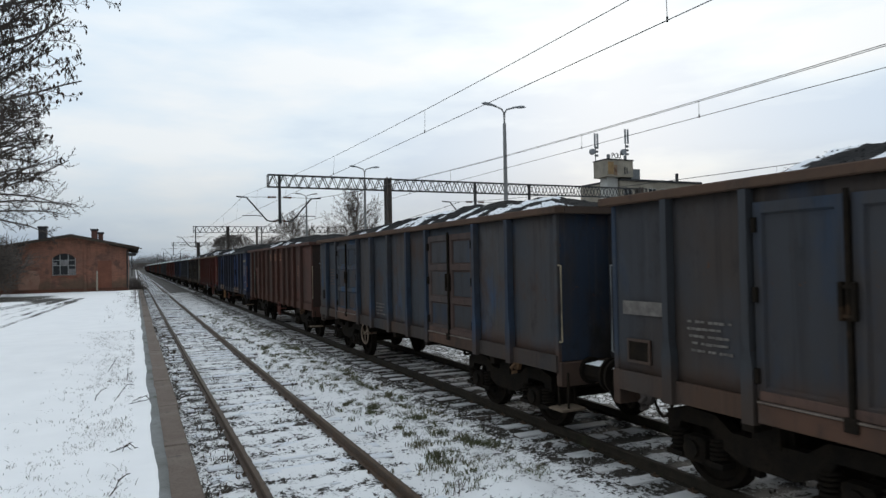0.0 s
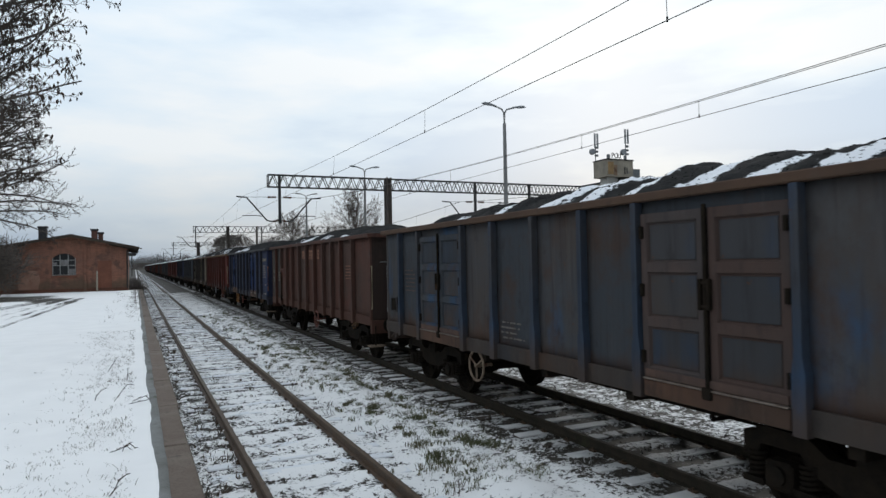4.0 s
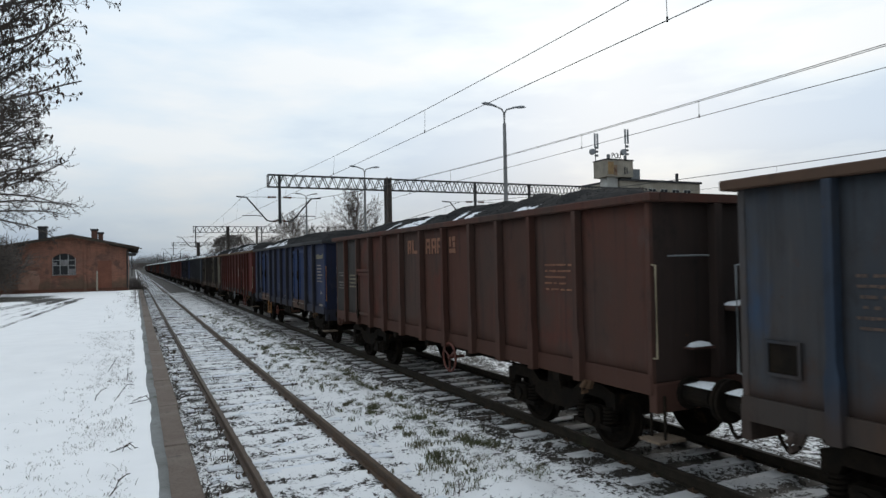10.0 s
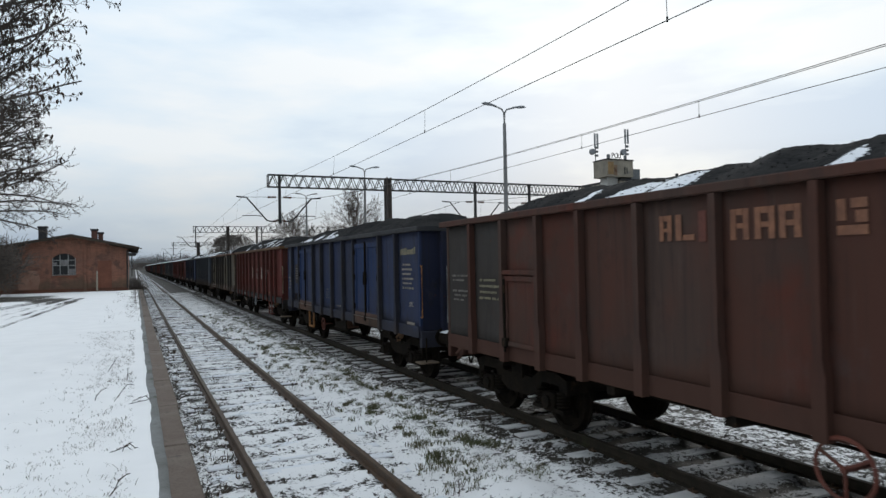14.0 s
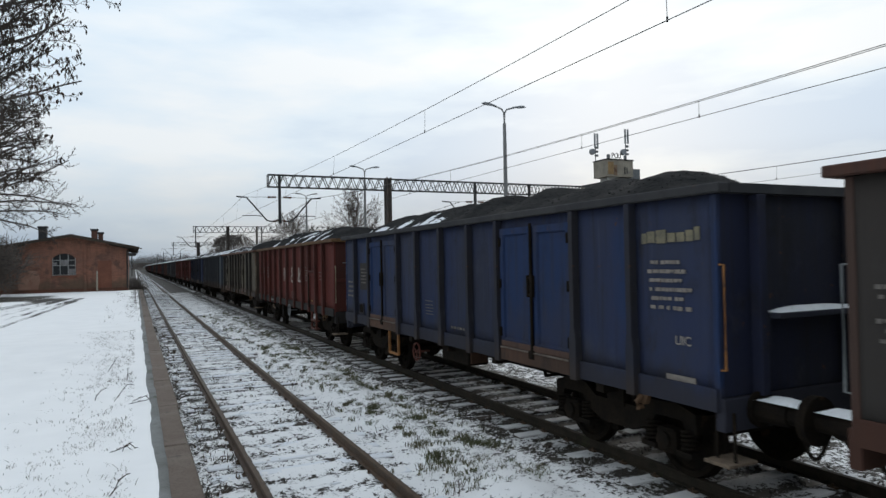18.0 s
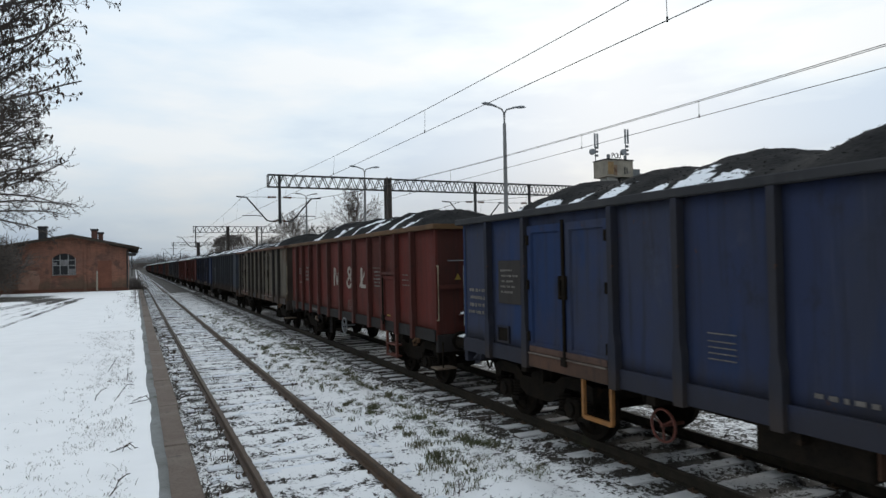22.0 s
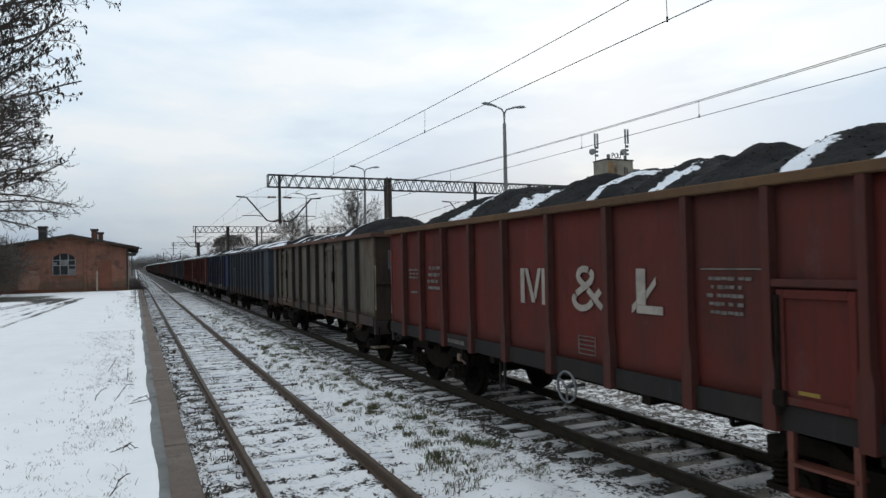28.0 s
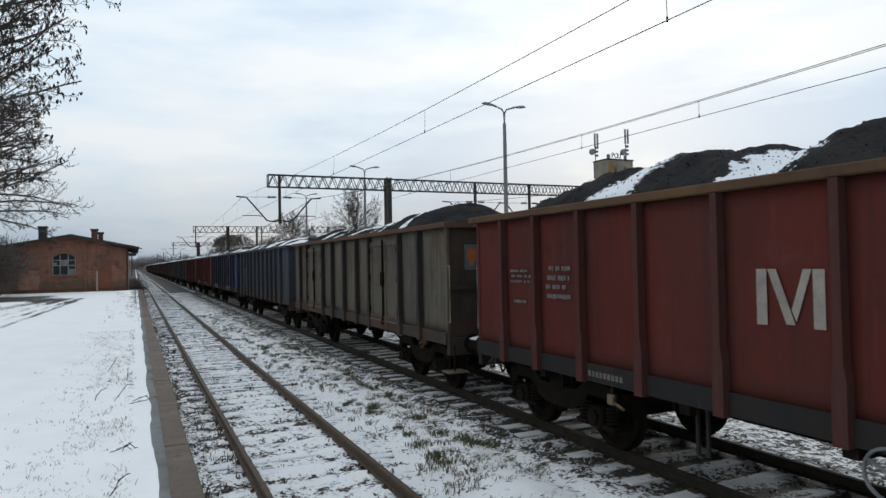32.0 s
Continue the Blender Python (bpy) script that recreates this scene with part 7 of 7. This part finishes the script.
bars(w, "painted_mark", M["straw_letter"], lines(1.2, 1.95, 2.36, 4, 0.10, 0.045, 5))
bars(w, "painted_mark", M["faint_letter"], lines(0.2, 0.85, 2.42, 2, 0.08, 0.04, 31) + lines(0.2, 0.85, 2.15, 3, 0.08, 0.04, 32))
h = part("hand_wheel", shared("hand_wheel", hand_wheel_mesh, M["redpaint"]), None, w, "faded red three-spoked brake wheel")
h.location = (-SIDE - 0.06, HL - 7.58, 0.90)
couple(w, spin, coal_mesh(3, ((2.6, 0.16, 0.8), (4.0, 0.14, 0.6), (5.4, 0.14, 0.5), (6.5, 0.20, 0.5), (7.6, 0.16, 0.5), (8.9, 0.16, 0.5), (10.2, 0.12, 0.6)), ((3.84, 0.16, 0.25), (4.7, 0.35, 0.42), (5.4, 0.35, 0.45), (7.5, 0.14, 0.25), (7.95, 0.14, 0.25), (9.8, 0.3, 0.2)), 0.40, 0.8), 34.40)

w, spin = wagon("deep-blue open wagon with double doors and a grey rim", DOORS_WIDE, P["blue"], P["blue_post"], P["top_grey"], P["blue"], 2, 1, M["orange"], dict(posts=(-0.86, 0.62), rib=False, ledge=(-0.78, 0.54), bar=False))
bars(w, "logo_shape", M["straw_letter"], [(11.72, 11.80, 2.82, 2.94), (11.81, 11.93, 2.83, 2.96), (11.95, 12.10, 2.82, 2.97), (12.12, 12.24, 2.83, 2.93), (12.26, 12.37, 2.83, 2.93), (12.39, 12.49, 2.83, 2.95), (12.51, 12.58, 2.84, 2.98)])
bars(w, "painted_mark", M["dim_letter"], lines(11.78, 12.56, 2.63, 6, 0.10, 0.045, 6) + [(12.06, 12.48, 1.33, 1.39)])
bars(w, "painted_mark", M["faint_letter"], lines(0.14, 0.88, 2.19, 4, 0.125, 0.06, 12) + lines(1.25, 1.78, 2.52, 5, 0.085, 0.035, 13))
bars(w, "painted_mark", M["faint_letter"], lines(6.55, 7.35, 1.47, 1, 0.1, 0.05, 33) + [(5.45, 5.80, z, z + 0.012) for z in (1.62, 1.68, 1.74, 1.80, 1.88)])
bm = B()
box(bm, -SIDE - 0.0030, -SIDE + 0.001, HL - 1.86, HL - 1.20, 1.98, 2.66)
part("repaint_patch", bm, P["brown_grey"], w, "grey-brown repainted field")
txt = bpy.data.curves.new("stencilled_letters", "FONT")
txt.body, txt.size, txt.extrude = "UIC", 0.14, 0.001
t = new("stencilled_letters", txt)
t.parent = w
txt.materials.append(M["white_letter"])
t.matrix_basis = Matrix.Translation((-SIDE - 0.006, HL - 12.20, 1.72)) @ Euler((radians(90), 0, radians(-90))).to_matrix().to_4x4()
label_holder(w, 1.16, 1.52, 1.36, 1.63, P["blue_post"])
h = part("hand_wheel", shared("hand_wheel", hand_wheel_mesh, M["redpaint"]), None, w, "rust-red three-spoked brake wheel")
h.location = (-SIDE + 0.10, HL - 4.68, 0.76)
h.scale = (1, 0.72, 0.72)
bm = B()
for u in (3.40, 3.96):
    beam(bm, (-SIDE - 0.03, HL - u, 1.12), (-SIDE - 0.03, HL - u, 0.62), 0.045, 0.045)
beam(bm, (-SIDE - 0.03, HL - 3.40, 0.62), (-SIDE - 0.03, HL - 3.96, 0.62), 0.045, 0.05)
part("side_step", bm, M["orange"], w, "orange tubular side step")
bm = B()
box(bm, -1.22, -0.80, HL - 7.0, HL - 5.87, 0.76, 1.12, 0.02)
gb = part("gear_box", bm, M["iron"], w, "long dark steel box under the floor")
bm = B()
box(bm, -1.18, -0.84, HL - 7.0 - 0.03, HL - 7.0 - 0.003, 0.80, 1.08, 0.01)
part("lid", bm, P["threshold"], gb, "rusty end plate")
couple(w, spin, coal_mesh(4, ((2.3, 0.18, 0.7), (3.7, 0.20, 0.55), (5.2, 0.22, 0.6), (6.8, 0.24, 0.42), (8.5, 0.19, 0.45), (9.9, 0.15, 0.40), (11.1, 0.14, 0.42)), ((1.6, 0.18, 0.10), (2.35, 0.28, 0.16), (3.0, 0.22, 0.22), (3.75, 0.16, 0.25), (4.55, 0.22, 0.20), (5.1, 0.30, 0.24), (5.6, 0.20, 0.18)), 0.43, 0.5), 48.54)

w, spin = wagon("oxide-red open wagon with white marks and orange rim", HATCH_NEAR, P["red"], P["red_post"], P["top_orange"], P["sill_grey"], 2, 1, None, dict(posts=(-0.36, 0.36), rib=True, ledge=None, bar=True))
bars(w, "logo_shape", M["white_letter"], [(5.54, 5.65, 2.02, 2.54), (6.11, 6.22, 2.02, 2.54), (8.08, 8.23, 2.12, 2.54), (8.08, 8.50, 2.02, 2.115)])
for pts in ([(5.66, 2.54), (5.75, 2.54), (5.935, 2.04), (5.845, 2.04)], [(5.945, 2.07), (5.99, 2.20), (6.10, 2.54), (6.02, 2.54), (5.90, 2.17)], [(8.24, 2.28), (8.40, 2.45), (8.40, 2.36), (8.24, 2.19)], [(8.00, 2.11), (8.075, 2.17), (8.075, 2.08), (8.00, 2.02)]):
    bm = B()
    prism(bm, [(HL - a, b) for a, b in pts], -SIDE - 0.007, -SIDE - 0.0035, "x")
    part("logo_shape", bm, M["white_letter"], w)
for pts in (((1.02, 0.04), (0.80, 0.24), (0.55, 0.48)), ((0.48, 0.55), (0.30, 0.68), (0.22, 0.80), (0.27, 0.93), (0.42, 0.99), (0.58, 0.96)), ((0.63, 0.93), (0.71, 0.84), (0.66, 0.70), (0.50, 0.57), (0.30, 0.46), (0.14, 0.36)),
            ((0.10, 0.32), (0.05, 0.20), (0.14, 0.06), (0.34, 0.00), (0.56, 0.06), (0.70, 0.18)), ((0.73, 0.21), (0.85, 0.34), (0.97, 0.46))):
    part("logo_shape", stroke(rounded([(HL - 6.84 - 0.60 * a, 2.02 + 0.52 * b) for a, b in pts]), 0.085), M["white_letter"], w)
bars(w, "painted_mark", M["faint_letter"], lines(1.05, 1.72, 2.52, 3, 0.08, 0.045, 14) + lines(2.04, 2.64, 2.57, 4, 0.13, 0.07, 15) + lines(9.12, 9.76, 2.46, 5, 0.085, 0.04, 16) + [(9.05, 9.85, 2.53, 2.545)]
     + lines(11.0, 11.5, 2.40, 3, 0.11, 0.03, 17) + [(6.95, 7.30, z, z + 0.012) for z in (1.42, 1.48, 1.54, 1.60, 1.65)] + [(6.95, 6.962, 1.42, 1.66), (7.29, 7.302, 1.42, 1.66)] + lines(1.1, 1.6, 2.06, 1, 0.1, 0.05, 20))
bm = B()
for k in range(9):
    a = 3.02 + 0.075 * k
    box(bm, -SIDE - 0.0515, -SIDE - 0.0475, HL - a - 0.05, HL - a, 1.17, 1.24)
part("small_writing", bm, M["faint_letter"], w, "faded stencilled row", kind="stuff")
bm = B()
prism(bm, [(-0.96, 2.30), (-0.82, 2.30), (-0.89, 2.43)], -HL - 0.022, -HL - 0.017)
part("warning_triangle", bm, plain("yellow_sign", (0.26, 0.17, 0.03)), w, "small yellow warning triangle")
bm = B()
box(bm, -SIDE - 0.0545, -SIDE - 0.0515, HL - 10.36, HL - 10.16, 1.44, 1.475)
part("painted_mark", bm, bpy.data.materials["yellow_sign"], w, "small yellow dash")
bm = B()
for u in (10.06, 10.66):
    beam(bm, (-SIDE - 0.02, HL - u, 1.10), (-SIDE - 0.02, HL - u, 0.52), 0.05, 0.06)
for z in (0.55, 0.80):
    box(bm, -SIDE - 0.06, -SIDE + 0.10, HL - 10.66, HL - 10.06, z, z + 0.03)
part("side_step", bm, M["redpaint"], w, "red steel side steps")
for u, z in ((3.28, 0.84), (4.66, 0.56), (4.80, 0.56)):
    bm = B()
    beam(bm, (-SIDE + 0.12, HL - u, 1.10), (-SIDE + 0.12, HL - u, z), 0.035, 0.035)
    part("hanger", bm, P["sill_grey"], w, "grey steel hanger")
bm = B()
box(bm, -SIDE - 0.03, -SIDE + 0.02, HL - 3.46, HL - 3.34, 0.86, 0.99, 0.015)
tube(bm, (-SIDE, HL - 3.42, 0.90), (-SIDE, HL - 3.62, 0.84), 0.018, n=6)
part("brake_handle", bm, M["cream_worn"], w, "pale brake lever")
h = part("hand_wheel", shared("hand_wheel", hand_wheel_mesh, M["steel"]), None, w, "grey brake wheel with thin rim")
h.location = (-SIDE - 0.06, HL - 6.74, 0.95)
h.scale = (1, 0.8, 0.8)
couple(w, spin, coal_mesh(5, ((2.3, 0.26, 0.7), (3.7, 0.32, 0.6), (4.7, 0.20, 0.45), (6.0, 0.28, 0.40), (7.1, 0.22, 0.34), (8.1, 0.22, 0.36), (9.0, 0.20, 0.36), (10.1, 0.18, 0.45), (11.1, 0.16, 0.5)), ((3.30, 0.46, 0.80), (5.3, 0.50, 1.0), (7.10, 0.15, 0.85), (8.25, 0.12, 0.5), (9.98, 0.15, 0.5), (10.85, 0.12, 0.5)), 0.45), 62.57)

w, spin = wagon("grey-olive open wagon with double doors and rusty rim", DOORS, P["olive"], P["olive_post"], P["top_rust"], P["sill_rust"], 2, 1, None, dict(posts=(-0.36, 0.36), rib=True, ledge=None, bar=False))
bm = B()
box(bm, -0.99, -0.69, -HL - 0.018, -HL - 0.012, 2.50, 2.98)
part("emblem_plate", bm, M["emblem_plate"], w, "faded pale blue plate on the end wall")
bm = B()
prism(bm, [(-0.94, 2.92), (-0.74, 2.92), (-0.74, 2.70), (-0.84, 2.56), (-0.94, 2.70)], -HL - 0.026, -HL - 0.020)
part("emblem", bm, M["emblem"], w, "small dull orange shield on the end wall")
couple(w, spin, coal_mesh(6, ((1.6, 0.05, 0.8), (4.5, -0.06, 1.0), (7.0, -0.10, 1.0), (9.4, 0.12, 0.8), (10.8, 0.20, 0.7)), ((1.5, 0.25, 0.9), (2.9, 0.30, 0.9), (4.4, 0.35, 1.0), (6.0, 0.35, 1.0), (7.4, 0.3, 1.0), (8.7, 0.2, 0.8), (10.3, 0.14, 1.0)), 0.52), 76.60)

REST = [("bluegrey", "slate_post", "top_grey", "sill_rust", "dirty slate-blue open wagon"), ("blue", "blue_post", "top_grey", "sill_grey", "blue open wagon with pale end post"),
        ("red", "red_post", "top_brown", "sill_grey", "oxide-red open wagon"), ("red", "red_post", "red_post", "sill_grey", "dull red open wagon"), ("dark", "dark", "dark", "sill_grey", "dark brown open wagon"),
        ("slate", "slate_post", "top_grey", "sill_grey", "dark slate open wagon"), ("brown", "brown", "brown", "sill_rust", "brown open wagon"), ("dark", "dark", "top_brown", "sill_grey", "dark open wagon with a rusty rim")]
far = 76.60
COALS = [coal_mesh(20 + i, ((2.2, 0.1, 0.8), (4.6, 0.08, 0.8), (7.0, 0.14, 0.8), (9.6, 0.1, 0.8)), [(1.4 + 1.25 * k, 0.20 + 0.08 * ((k + i) % 3), 0.5 + 0.25 * ((k * 2 + i) % 3)) for k in range(9)], 0.48, 1.0, 0.6) for i in range(3)]
MASTERS = {}
for i in range(26):
    far += 14.04
    a, b, c, d, lab = REST[i] if i < 8 else REST[2 + (i * 5 + i // 3) % 6]
    if i < 3:
        w, spin = wagon(lab + ", loaded with snowy coal", HATCH_FAR if i == 0 else DOORS, P[a], P[b], P[c], P[d], 1)
    elif lab not in MASTERS:
        w, spin = wagon(lab + ", loaded with snowy coal", HATCH_FAR if i % 2 else DOORS, P[a], P[b], P[c], P[d], 0)
        MASTERS[lab] = w
    else:
        w, spin = copy_thing(MASTERS[lab], Matrix.Translation((TRACK_X, 0, 0))), None
    couple(w, spin, COALS[i % 3], far)


# ---- how the train rolls: metres gone, second by second ----
GONE = (0.0, 1.54, 3.05, 4.53, 6.03, 7.56, 9.13, 10.72, 12.38, 14.10, 15.85, 17.65, 19.52, 21.44, 23.31, 25.16, 27.05, 29.00, 30.94, 32.82, 34.62, 36.37, 38.14, 39.94, 41.76, 43.56, 45.36, 47.02, 48.50, 49.80, 50.93, 51.89, 52.68)


def gone(t):
    i = min(31, max(0, int(t)))
    u = t - i
    p1, p2 = GONE[i], GONE[i + 1]
    p0 = GONE[i - 1] if i else 2 * p1 - p2
    p3 = GONE[i + 2] if i < 31 else 2 * p2 - p1 - 0.12
    return 0.5 * (2 * p1 + (p2 - p0) * u + (2 * p0 - 5 * p1 + 4 * p2 - p3) * u * u + (3 * p1 - p0 - 3 * p2 + p3) * u ** 3)


def motions():
    for w, c, y0, spin in TRAIN:
        rows = [(0.5 * k, pose(TRACK_X, y0 - gone(0.5 * k), 0)) for k in range(65)]
        walk(w, rows)
        walk(c, rows)
        for s in spin or ():
            x, y, z = s.location
            walk(s, [(0.25 * k, pose(x, y, z, math.degrees(gone(0.25 * k) / 0.46))) for k in range(129)])


motions()
